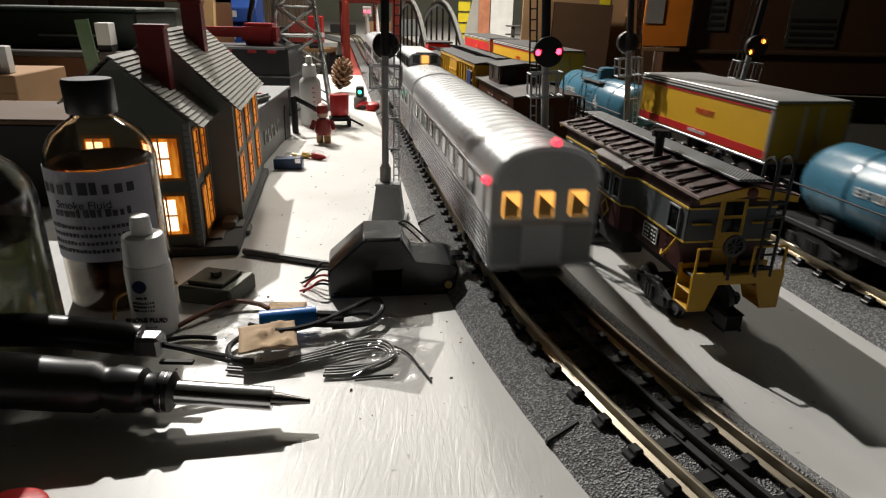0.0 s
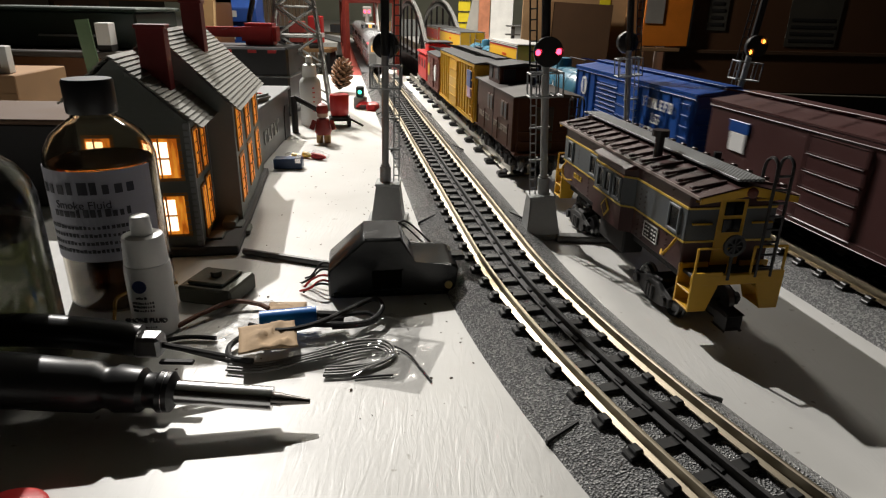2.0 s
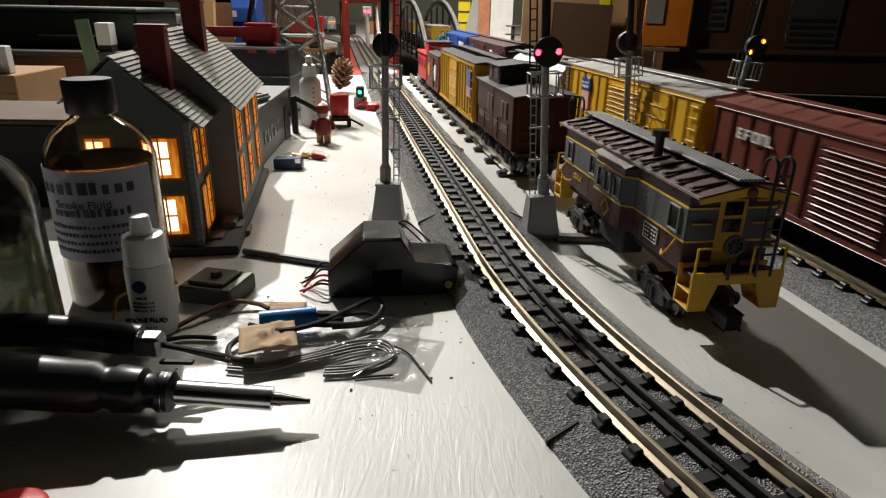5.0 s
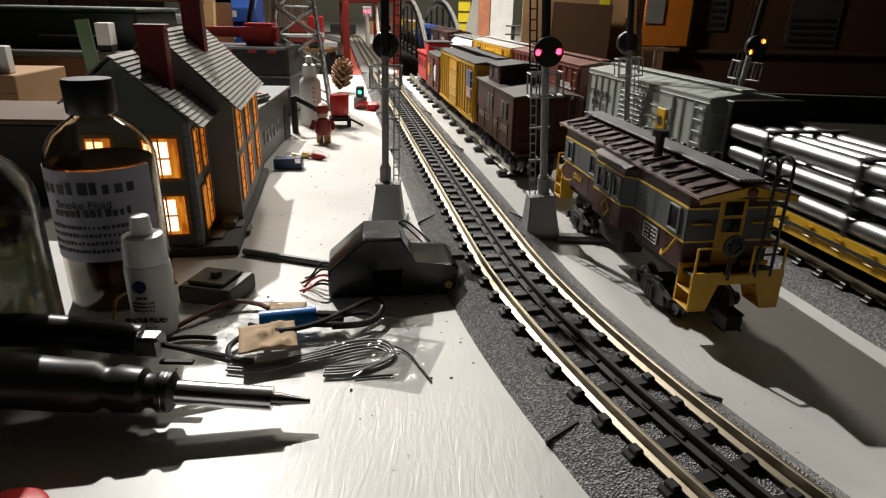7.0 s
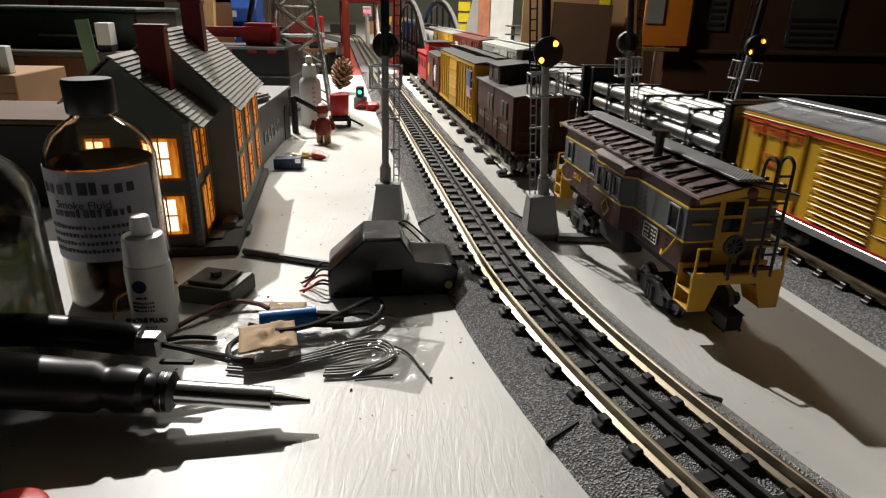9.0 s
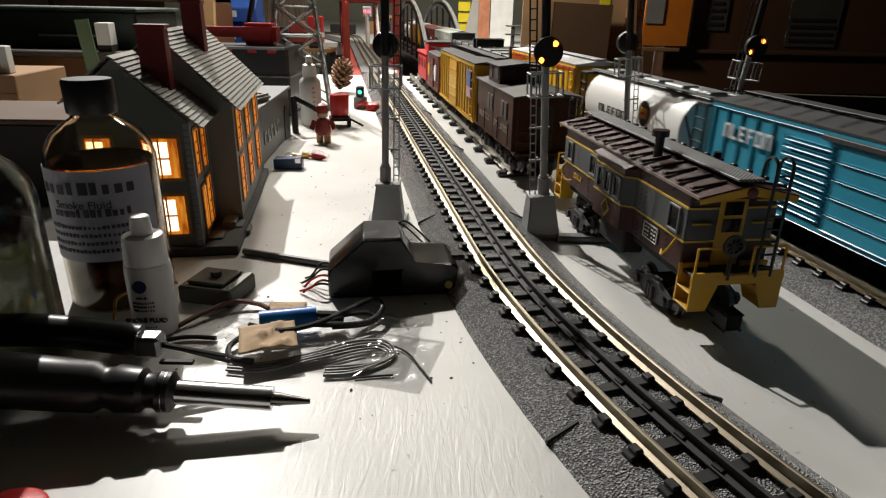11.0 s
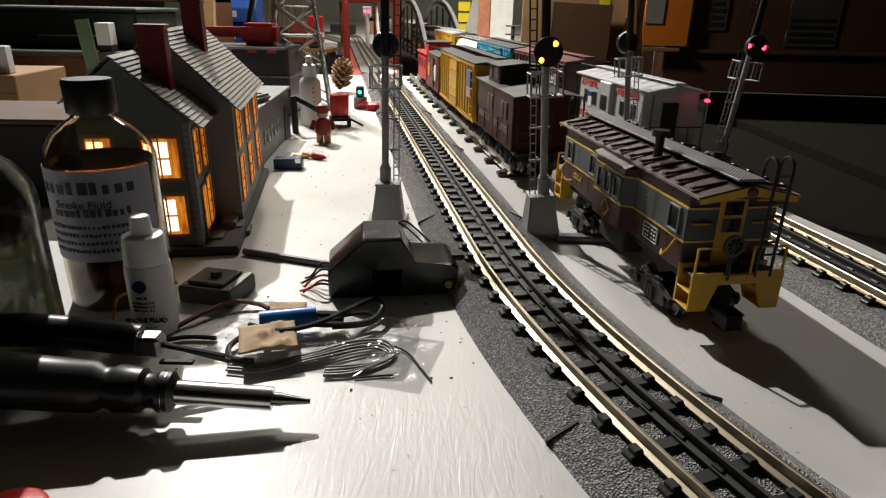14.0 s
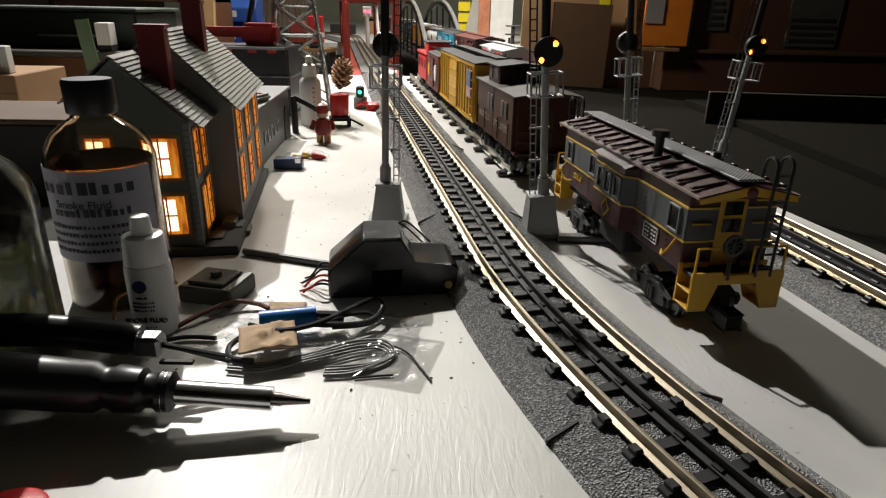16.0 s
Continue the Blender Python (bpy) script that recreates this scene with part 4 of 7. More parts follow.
def board_caboose():
    car = thing("caboose", "maroon and grey caboose with yellow ends, standing on the board", "caboose", pose(0.1285, 0.3795, 0.0040, 0, 0, 9.0))
    w, h = 0.0232, 0.0895
    part("body", box(-w, w, -h, h, 0.0280, 0.0690, 0.0006), MAROON, car, "maroon lower and upper sides")
    for s in (-1, 1):
        part("side_band", box(s * w, s * (w + 0.0005), -h, h, 0.0445, 0.0608), CABGREY, car, "grey band along the side")
        for z in (0.0436, 0.0608):
            part("side_line", box(s * w, s * (w + 0.0008), -h - 0.0004, h, z, z + 0.0010), LETTER_GOLD, car, "thin yellow line")
    part("end_band", box(-w, w, -h - 0.0005, -h, 0.0445, 0.0608), CABGREY, car)
    for z in (0.0436, 0.0608):
        part("end_line", box(-w, w, -h - 0.0009, -h, z, z + 0.0010), LETTER_GOLD, car)
    for z in (0.0538, 0.0655):
        for x0, x1 in ((-0.0215, -0.0110), (0.0105, 0.0215)):
            part("end_rail", rod((x0, -h - 0.002, z), (x1, -h - 0.002, z), 0.0006, None, 6), CREAM, car)
    rivet = bpy.data.meshes.new("rivet")
    bm = box(-0.0009, 0.0, -0.0003, 0.0003, 0.0, 0.0006)
    bm.to_mesh(rivet)
    bm.free()
    rivet.materials.append(MAROON)
    for y in (-0.073, -0.046, -0.040, 0.038, 0.060):
        for k in range(13):
            rv = new("rivet", rivet)
            rv.parent, rv.location = car, (-w, y, 0.030 + k * 0.0030)
    # bay window
    bay = prism([(-w, -0.0330), (-w - 0.0062, -0.0280), (-w - 0.0062, 0.0130), (-w, 0.0180)], "z", 0.0285, 0.0668)
    part("bay", bay, MAROON, car, "projecting bay window")
    part("bay_band", prism([(-w - 0.0003, -0.0334), (-w - 0.0066, -0.0282), (-w - 0.0066, 0.0132), (-w - 0.0003, 0.0184)], "z", 0.0446, 0.0607), CABGREY, car)
    for z in (0.0436, 0.0608):
        part("bay_line", prism([(-w - 0.0004, -0.0338), (-w - 0.0070, -0.0284), (-w - 0.0070, 0.0134), (-w - 0.0004, 0.0188)], "z", z, z + 0.0010), LETTER_GOLD, car)
    part("bay_roof", prism([(-w - 0.0080, 0.0655), (-w - 0.0080, 0.0665), (-w + 0.001, 0.0698), (-w + 0.001, 0.0655)], "y", -0.0320, 0.0170, None, 0.0005), MAROON, car)
    pane = mat("dark_window_glass", (0.008, 0.009, 0.010), 0.1, bump=0)

    def window(x, y0, y1, z0, z1):
        fr = bmesh.new()
        for a, b, c, d in ((y0 - 0.0012, y0, z0 - 0.001, z1 + 0.001), (y1, y1 + 0.0012, z0 - 0.001, z1 + 0.001), (y0, y1, z1, z1 + 0.0012), (y0 - 0.0015, y1 + 0.0015, z0 - 0.0014, z0)):
            box(x - 0.0012, x, a, b, c, d, 0.0002, fr)
        wn = part("window", fr, mat("window_frame_grey", (0.15, 0.17, 0.185), 0.4), car)
        part("pane", box(x - 0.0004, x, y0, y1, z0, z1), pane, wn)
    window(-w - 0.0005, 0.0720, 0.0800, 0.0475, 0.0590)
    window(-w - 0.0005, 0.0270, 0.0360, 0.0475, 0.0590)
    window(-w - 0.0066, -0.0010, 0.0065, 0.0475, 0.0590)
    window(-w - 0.0066, -0.0120, -0.0045, 0.0475, 0.0590)
    window(-w - 0.0066, -0.0255, -0.0180, 0.0475, 0.0590)
    window(-w - 0.0005, -0.0830, -0.0740, 0.0475, 0.0590)
    # roof
    rf = prism([(-w - 0.0022, 0.0690), (-w - 0.0022, 0.0702), (0, 0.0758), (w + 0.0022, 0.0702), (w + 0.0022, 0.0690)], "y", -h - 0.0110, h + 0.0110)
    part("roof", rf, MAROON, car)
    for i in range(14):
        y = -h - 0.001 + i * 0.0137
        bm = bmesh.new()
        for s in (-1, 1):
            own = box(0.007, w + 0.0015, -0.0008, 0.0008, -0.0002, 0.0012, 0.0002)
            box(w - 0.001, w + 0.002, -0.0016, 0.0016, 0.0000, 0.0018, 0.0004, own)
            merge(bm, own, Matrix.Translation((0, y, 0.0757)) @ (pose(0, 0, 0, 0, 10.3, 0) if s > 0 else pose(0, 0, 0, 0, 10.3, 180)))
        part("roof_rib", bm, mat("roof_rib_dark", (0.035, 0.012, 0.011), 0.4), car)
    for s in (-1, 1):
        part("gutter", box(s * (w + 0.0020), s * (w + 0.0028), -h - 0.011, h + 0.011, 0.0690, 0.0704), mat("worn_edge", (0.30, 0.24, 0.22), 0.4), car)
        part("gable_end", prism([(-w - 0.0018, 0.0668), (-w - 0.0018, 0.0696), (0, 0.0752), (w + 0.0018, 0.0696), (w + 0.0018, 0.0668), (0, 0.0705)], "y", s * (h + 0.0110) - 0.0006, s * (h + 0.0110) + 0.0006), CREAM, car, "yellow roof end board")
    part("roof_lamp", lathe([(0.0026, 0), (0.0026, 0.0012), (0.0012, 0.0018)], 12, None, pose(0, -h - 0.0116, 0.0722, 90, 0, 0)), BROWN, car)
    part("roof_walk", box(-0.0068, 0.0068, -h - 0.010, h + 0.012, 0.0770, 0.0782, 0.0002), GRATE, car, "grey grated roof walk")
    part("smoke_stack", rod((-0.0120, -0.030, 0.0715), (-0.0120, -0.030, 0.0850), 0.0026, rod((-0.0120, -0.030, 0.0850), (-0.0120, -0.030, 0.0885), 0.0048, None, 14), 12), BLACK, car)
    part("roof_vent", rod((0.012, -0.050, 0.073), (0.012, -0.050, 0.0800), 0.0022, None, 10), BLACK, car)
    # end platforms
    for s in (-1, 1):
        e = s * h
        part("platform", box(-w + 0.001, w - 0.001, min(e, e + s * 0.014), max(e, e + s * 0.014), 0.0285, 0.0305, 0.0004), MATTE, car)
        part("end_beam", box(-w - 0.001, w + 0.001, e + s * 0.0135 - 0.0012, e + s * 0.0135 + 0.0012, 0.0262, 0.0318, 0.0005), CREAM, car, "yellow end beam")
        for sx in (-1, 1):
            st = bmesh.new()
            y0, y1 = sorted((e + s * 0.001, e + s * 0.014))
            for yy in (y0, y1):
                prism([(sx * w, 0.0330), (sx * (w + 0.001), 0.0330), (sx * (w + 0.001), 0.0125), (sx * (w - 0.0085), 0.0125), (sx * (w - 0.0145), 0.0310), (sx * (w - 0.0145), 0.0330)], "y", yy - 0.0006, yy + 0.0006, st)
            for z in (0.0128, 0.0215):
                box(min(sx * (w - 0.009), sx * (w + 0.001)), max(sx * (w - 0.009), sx * (w + 0.001)), y0, y1, z, z + 0.001, 0.0002, st)
            part("step", st, CREAM, car, "yellow boarding steps")
            hr = bmesh.new()
            for x in (sx * w, sx * (w - 0.017)):
                rod((x, e + s * 0.0138, 0.030), (x, e + s * 0.0138, 0.0455), 0.0007, hr, 6)
            rod((sx * w, e + s * 0.0138, 0.0455), (sx * (w - 0.017), e + s * 0.0138, 0.0455), 0.0007, hr, 6)
            part("handrail", hr, CREAM, car)
        bm = bmesh.new()
        xs = (0.0085, 0.0165) if s < 0 else (-0.018, -0.010)
        for x in xs:
            path = [(x, e + s * 0.0145, 0.030), (x, e + s * 0.0145, 0.0820), (x, e + s * 0.0138, 0.0862), (x, e + s * 0.0100, 0.0884), (x, e + s * 0.0062, 0.0862), (x, e + s * 0.0050, 0.0815), (x, e + s * 0.0050, 0.0750)]
            sweep(path[:1] + smooth_path(path[1:6], 5) + path[6:], 0.0008, bm, 8)
        lad = part("ladder", bm, BLACK, car, "black end ladder with curved tops", True)
        for k in range(8):
            z = 0.035 + k * 0.0065
            part("rung", rod((xs[0], e + s * 0.0145, z), (xs[1], e + s * 0.0145, z), 0.0006, None, 5), BLACK, lad)
    dr = part("door", box(-0.0075, 0.0070, -h - 0.0012, -h, 0.0312, 0.0662, 0.0003), CREAM, car, "yellow end door")
    for z in (0.0490, 0.0578):
        part("pane", box(-0.0050, 0.0045, -h - 0.0018, -h - 0.0012, z, z + 0.0068), pane, dr)
    bw = lathe([(0.0040, -0.0006), (0.0056, -0.0006), (0.0056, 0.0006), (0.0040, 0.0006), (0.0040, -0.0006)], 18, None, pose(-0.0060, -h - 0.0150, 0.0470, 90, 0, 0))
    for k in range(4):
        a = math.pi * k / 4
        rod((-0.0060 + 0.0045 * math.cos(a), -h - 0.0150, 0.0470 + 0.0045 * math.sin(a)), (-0.0060 - 0.0045 * math.cos(a), -h - 0.0150, 0.0470 - 0.0045 * math.sin(a)), 0.0006, bw, 5)
    rod((-0.0060, -h - 0.0145, 0.029), (-0.0060, -h - 0.0145, 0.0470), 0.0009, bw, 6)
    part("brake_wheel", bw, BLACK, car)
    part("grab_iron", sweep(smooth_path([(-w - 0.0006, -h + 0.0060, 0.0440), (-w - 0.0040, -h + 0.0070, 0.0380), (-w - 0.0036, -h + 0.0130, 0.0325), (-w - 0.0006, -h + 0.0190, 0.0325)]), 0.0007), CREAM, car)
    part("grab_iron", sweep(smooth_path([(-w - 0.0006, h - 0.0060, 0.0440), (-w - 0.0040, h - 0.0070, 0.0380), (-w - 0.0036, h - 0.0130, 0.0325), (-w - 0.0006, h - 0.0190, 0.0325)]), 0.0007), CREAM, car)
    part("panel_back", box(-w - 0.0005, -w, -0.0640, -0.0480, 0.0325, 0.0415), MATTE, car)
    bm = bmesh.new()
    for a, b, c, d in ((-0.0640, -0.0480, 0.0325, 0.0331), (-0.0640, -0.0480, 0.0409, 0.0415), (-0.0640, -0.0634, 0.0325, 0.0415), (-0.0486, -0.0480, 0.0325, 0.0415)):
        box(-w - 0.0008, -w, a, b, c, d, 0, bm)
    for k in range(3):
        for y in (-0.0620, -0.0590, -0.0545, -0.0518):
            box(-w - 0.0008, -w, y, y + 0.0016 + 0.0004 * (k % 2), 0.0343 + k * 0.0022, 0.0350 + k * 0.0022, 0, bm)
    part("data_panel", bm, LETTER_WHITE, car, "white outlined panel of tiny writing")
    side_bars(car, -w - 0.0004, 0.0660, 0.0500, 0.0360, 0.0034, 4, LETTER_GOLD)
    em = bmesh.new()
    box(-0.0005, 0.0005, -0.0042, 0.0042, -0.0042, 0.0042, 0, em)
    e1 = part("emblem", em, LETTER_GOLD, car, "gold diamond emblem")
    e1.matrix_basis = pose(-w - 0.0064, -0.007, 0.0365, 45, 0, 0)
    e2 = part("emblem", box(-0.0008, 0.0008, -0.0030, 0.0030, -0.0030, 0.0030), MAROON, car)
    e2.matrix_basis = pose(-w - 0.0064, -0.007, 0.0365, 45, 0, 0)
    part("underframe", box(-0.017, 0.017, -h, h, 0.0200, 0.0285, 0.001), MATTE, car)
    part("battery_box", box(-0.0235, -0.010, -0.025, 0.012, 0.0120, 0.0280, 0.001), MATTE, car)
    trucks(car, 0.060, -0.0040)
    for ob in car.children:
        if ob.name.startswith("truck"):
            ob.scale = (0.86, 1, 1)
    return car


board_caboose()

# ---------------------------------------------------------------- cars standing on the siding


def siding_caboose():
    car = thing("brown_caboose", "dark brown cupola caboose with pale lettering on the siding", "caboose", on_line(siding_line, 0.034, 0.0142))
    w, h = 0.0290, 0.071
    DB = mat("dark_brown_paint", (0.050, 0.016, 0.007), 0.42)
    DB.node_tree.nodes["Principled BSDF"].inputs["Specular IOR Level"].default_value = 0.18
    part("body", box(-w, w, -h, h, 0.0200, 0.0690, 0.0008), DB, car)
    part("roof", prism([(-w - 0.002, 0.0690), (-w - 0.002, 0.0700), (0, 0.0740), (w + 0.002, 0.0700), (w + 0.002, 0.0690)], "y", -h - 0.010, h + 0.010), mat("caboose_roof", (0.030, 0.022, 0.018), 0.5), car)
    part("cupola", box(-0.0235, 0.0235, 0.002, 0.048, 0.0700, 0.0875, 0.0010), DB, car)
    part("cupola_roof", prism([(-0.026, 0.0872), (-0.026, 0.0882), (0, 0.0910), (0.026, 0.0882), (0.026, 0.0872)], "y", -0.001, 0.051), BLACKROOF, car)
    for x in (-0.014, 0.014):
        part("cupola_window", box(x - 0.006, x + 0.006, 0.0008, 0.0022, 0.0750, 0.0850), BLACK, car)
    for y in (0.012, 0.036):
        part("cupola_window", box(-0.0242, -0.0230, y - 0.006, y + 0.006, 0.0750, 0.0850), BLACK, car)
    FRAME = mat("window_frame_brown", (0.10, 0.042, 0.022), 0.4)
    for y in (-0.048, -0.036, 0.006, 0.018):
        wn = part("window", box(-w - 0.0009, -w + 0.0004, y - 0.0052, y + 0.0052, 0.0460, 0.0610, 0.0003), FRAME, car)
        part("pane", box(-w - 0.0012, -w - 0.0004, y - 0.0038, y + 0.0038, 0.0475, 0.0598), BLACK, wn)
    for y in (-0.062, -0.024, 0.030, 0.062):
        part("grab_iron", rod((-w - 0.0014, y, 0.024), (-w - 0.0014, y, 0.044), 0.0006, None, 5), DB, car)
    FADED = mat("faded_lettering", (0.26, 0.22, 0.18), 0.6)
    side_bars(car, -w - 0.0004, 0.058, 0.012, 0.0340, 0.0052, 9, FADED)
    side_bars(car, -w - 0.0004, -0.006, -0.058, 0.0340, 0.0052, 10, FADED)
    part("stripe", box(-w - 0.0004, -w, -0.0005, 0.0005, 0.021, 0.068), MATTE, car)
    for s in (-1, 1):
        part("platform", box(-w, w, min(s * h, s * (h + 0.010)), max(s * h, s * (h + 0.010)), 0.0190, 0.0210, 0.0004), DB, car)
        for x in (-0.027, 0.0, 0.027):
            part("post", rod((x, s * (h + 0.009), 0.021), (x, s * (h + 0.009), 0.069 if x else 0.040), 0.0009, None, 5), DB, car)
        for z in (0.031, 0.040):
            part("end_rail", rod((-0.027, s * (h + 0.009), z), (0.027, s * (h + 0.009), z), 0.0009, None, 5), DB, car)
        part("end_door", box(-0.008, 0.008, s * (h + 0.0004) - 0.0006, s * (h + 0.0004) + 0.0006, 0.022, 0.060, 0.0003), BLACK, car)
    part("smoke_stack", rod((0.0, -0.030, 0.072), (0.0, -0.030, 0.086), 0.0024, rod((0, -0.030, 0.086), (0, -0.030, 0.0895), 0.0042, None, 10), 10), BLACK, car)
    trucks(car, 0.042)


siding_caboose()
c = boxcar("boxcar", "yellow boxcar with dark roof and shield on the siding", 0.236, YELLOW, BLACKROOF, ribs=True, door_at=0.01, door_w=0.055, top=0.082, group="siding cars")
c.matrix_world = on_line(siding_line, 0.238, 0.0142)
part("emblem", box(-0.0316, -0.0296, -0.102, -0.084, 0.0440, 0.0560, 0.0004), mat("shield_violet", (0.45, 0.30, 0.45), 0.5), c)
part("emblem", box(-0.0320, -0.0296, -0.104, -0.082, 0.0560, 0.0740, 0.0004), BLUE, c)
c = boxcar("small_boxcar", "small red-brown car with pale emblems on the siding", 0.120, BROWN, BLACKROOF, ribs=False, door_at=0.0, door_w=0.03, top=0.070, group="siding cars")
c.matrix_world = on_line(siding_line, 0.435, 0.0142)
part("emblem", disc_x(-0.0302, -0.028, 0.045, 0.012), LETTER_WHITE, c)
part("emblem", disc_x(-0.0302, 0.040, 0.045, 0.010), LETTER_GOLD, c)
rc = thing("red_caboose", "bright red short caboose with black running board", "caboose", on_line(siding_line, 0.575, 0.0142))
part("body", box(-0.028, 0.028, -0.055, 0.055, 0.018, 0.062, 0.003), RED, rc)
part("roof", box(-0.030, 0.030, -0.060, 0.060, 0.062, 0.066, 0.0015), RED, rc)
part("cupola", box(-0.020, 0.020, -0.020, 0.020, 0.066, 0.080, 0.0015), RED, rc)
for y in (-0.035, 0.0, 0.035):
    part("window", box(-0.0286, -0.0276, y - 0.006, y + 0.006, 0.040, 0.054), BLACK, rc)
part("cupola_rail", box(-0.022, 0.022, -0.030, 0.028, 0.0805, 0.0835, 0.001), MATTE, rc)
trucks(rc, 0.034)

# ---------------------------------------------------------------- signal masts
LAMP_RED = glow("signal_red", (1.0, 0.03, 0.07), 9.0)
LAMP_AMBER = glow("signal_amber", (1.0, 0.26, 0.03), 7.5)
MASTGREY = mat("mast_grey", (0.34, 0.35, 0.35), 0.4, 0.35, 0.12)


def signal_mast(label, at, lean, yaw, lit, base=True, group="signal masts"):
    sg = thing("signal_mast", label, "railway signal", Matrix.Translation(at) @ pose(0, 0, 0, 0, lean, 0) @ pose(0, 0, 0, 0, 0, yaw), group)
    b = bmesh.new()
    a0, a1, hh = 0.0120, 0.0085, 0.0300
    lo = [b.verts.new((x, y, 0.003)) for x, y in ((-a0, -a0), (a0, -a0), (a0, a0), (-a0, a0))]
    hi = [b.verts.new((x, y, hh)) for x, y in ((-a1, -a1), (a1, -a1), (a1, a1), (-a1, a1))]
    b.faces.new(lo)
    b.faces.new(hi[::-1])
    for k in range(4):
        b.faces.new((lo[k], lo[(k + 1) % 4], hi[(k + 1) % 4], hi[k]))
    bmesh.ops.bevel(b, geom=list(b.edges), offset=0.0009, segments=2, affect="EDGES")
    box(-0.0150, 0.0150, -0.0135, 0.0135, 0.0, 0.0034, 0.0008, b)
    box(-a1 - 0.0008, a1 + 0.0008, -a1 - 0.0008, a1 + 0.0008, hh - 0.0006, hh + 0.0014, 0.0005, b)
    part("base", b, MASTGREY, sg, "tapered grey cast base")
    m = rod((0.0022, 0, 0.030), (0.0022, 0, 0.0430), 0.0042, None, 14)
    rod((0.0022, 0, 0.043), (0.0022, 0, 0.1220), 0.0026, m, 14)
    for z in (0.0435, 0.0780, 0.0980):
        rod((0.0022, 0, z), (0.0022, 0, z + 0.0012), 0.0034, m, 14)
    part("mast", m, MASTGREY, sg, "", True)
    ld = bmesh.new()
    for x in (-0.0078, -0.0040):
        rod((x, -0.001, 0.0315), (x, -0.001, 0.1160), 0.0005, ld, 5)
    for k in range(13):
        z = 0.036 + k * 0.0064
        rod((-0.0078, -0.001, z), (-0.0040, -0.001, z), 0.0005, ld, 5)
    for z in (0.0555, 0.078):
        box(-0.0085, 0.0030, -0.0018, 0.0, z, z + 0.0012, 0, ld)
    part("ladder", ld, MASTGREY, sg)
    x0, x1, y0, y1 = -0.0090, 0.0124, -0.0085, 0.0055
    for a, c in (((x0, y0), (x1, y0)), ((x1, y0), (x1, y1)), ((x1, y1), (x0, y1)), ((x0, y1), (x0, y0))):
        for z, r in ((0.1000, 0.0007), (0.1150, 0.0006)):
            part("rail", rod((*a, z), (*c, z), r, None, 5), MASTGREY, sg)
        part("rail_post", rod((*a, 0.100), (*a, 0.115), 0.0006, None, 5), MASTGREY, sg)
    pf = bmesh.new()
    for k in range(6):
        x = x0 + (x1 - x0) * (k + 0.5) / 6
        if abs(x - 0.0022) > 0.003:
            rod((x, y0, 0.1000), (x, y1, 0.1000), 0.0004, pf, 4)
    for x in (-0.0035, 0.0075):
        rod((x, y0, 0.100), (x, y0, 0.115), 0.0005, pf, 5)
    part("platform", pf, MASTGREY, sg, "railed lamp platform")
    up = rod((0.0022, 0.001, 0.122), (0.0022, 0.001, 0.200), 0.0030, None, 12)
    for x in (-0.0085, -0.0040):
        rod((x, 0.0, 0.116), (x, 0.0, 0.200), 0.0006, up, 5)
    for k in range(12):
        rod((-0.0085, 0, 0.122 + k * 0.0066), (-0.0040, 0, 0.122 + k * 0.0066), 0.0005, up, 5)
    part("upper_mast", up, BLACK, sg, "black upper mast and ladder")
    hd = lathe([(0.0070, -0.0040), (0.0090, -0.0030), (0.0096, 0.0), (0.0096, 0.0022), (0.0086, 0.0028), (0.0082, 0.0010)], 32, None, pose(0.0022, -0.0060, 0.1285, 90, 0, 0))
    part("head", hd, BLACK, sg, "round black signal head", True)
    part("bracket", box(-0.001, 0.0054, -0.0045, 0.0, 0.1235, 0.1335, 0.0006), BLACK, sg)
    spots = ((0, LAMP_RED), (180, LAMP_RED), (47, LAMP_AMBER), (227, LAMP_AMBER))
    for deg, ma in spots if lit else ():
        x, z = 0.0068 * math.cos(radians(deg)), 0.0068 * math.sin(radians(deg))
        part("lamp", lathe([(0.0019, -0.001), (0.0019, 0.0002), (0.0014, 0.0009), (0.0003, 0.0013)], 16, None, pose(0.0022 + x, -0.0074, 0.1285 + z, 90, 0, 0)), ma, sg, "small glowing signal lamp")
    # round face plate with two openings; it turns to show one pair of lamps
    face, n, rings = bmesh.new(), 60, (0.0, 0.0044, 0.0090, 0.0093)
    for i in range(n):
        a0, a1 = 2 * math.pi * i / n, 2 * math.pi * (i + 1) / n
        for k, (r0, r1) in enumerate(zip(rings, rings[1:])):
            if lit and k == 1 and min(i % (n // 2), n // 2 - 1 - i % (n // 2)) < 4:
                continue
            vs = [face.verts.new((r * math.cos(a), 0, r * math.sin(a))) for r, a in (((r0, a0), (r1, a0), (r1, a1), (r0, a1)) if r0 else ((r1, a0), (r1, a1), (0, a0)))]
            face.faces.new(vs)
    bmesh.ops.remove_doubles(face, verts=face.verts, dist=1e-6)
    fs = face.faces[:]
    ret = bmesh.ops.extrude_face_region(face, geom=fs)
    bmesh.ops.translate(face, verts=[v for v in ret["geom"] if isinstance(v, bmesh.types.BMVert)], vec=(0, 0.0004, 0))
    plate = part("face_plate", face, BLACK, sg, "turning black plate with two lamp openings" if lit else "")
    plate.location = (0.0022, -0.00885, 0.1285)
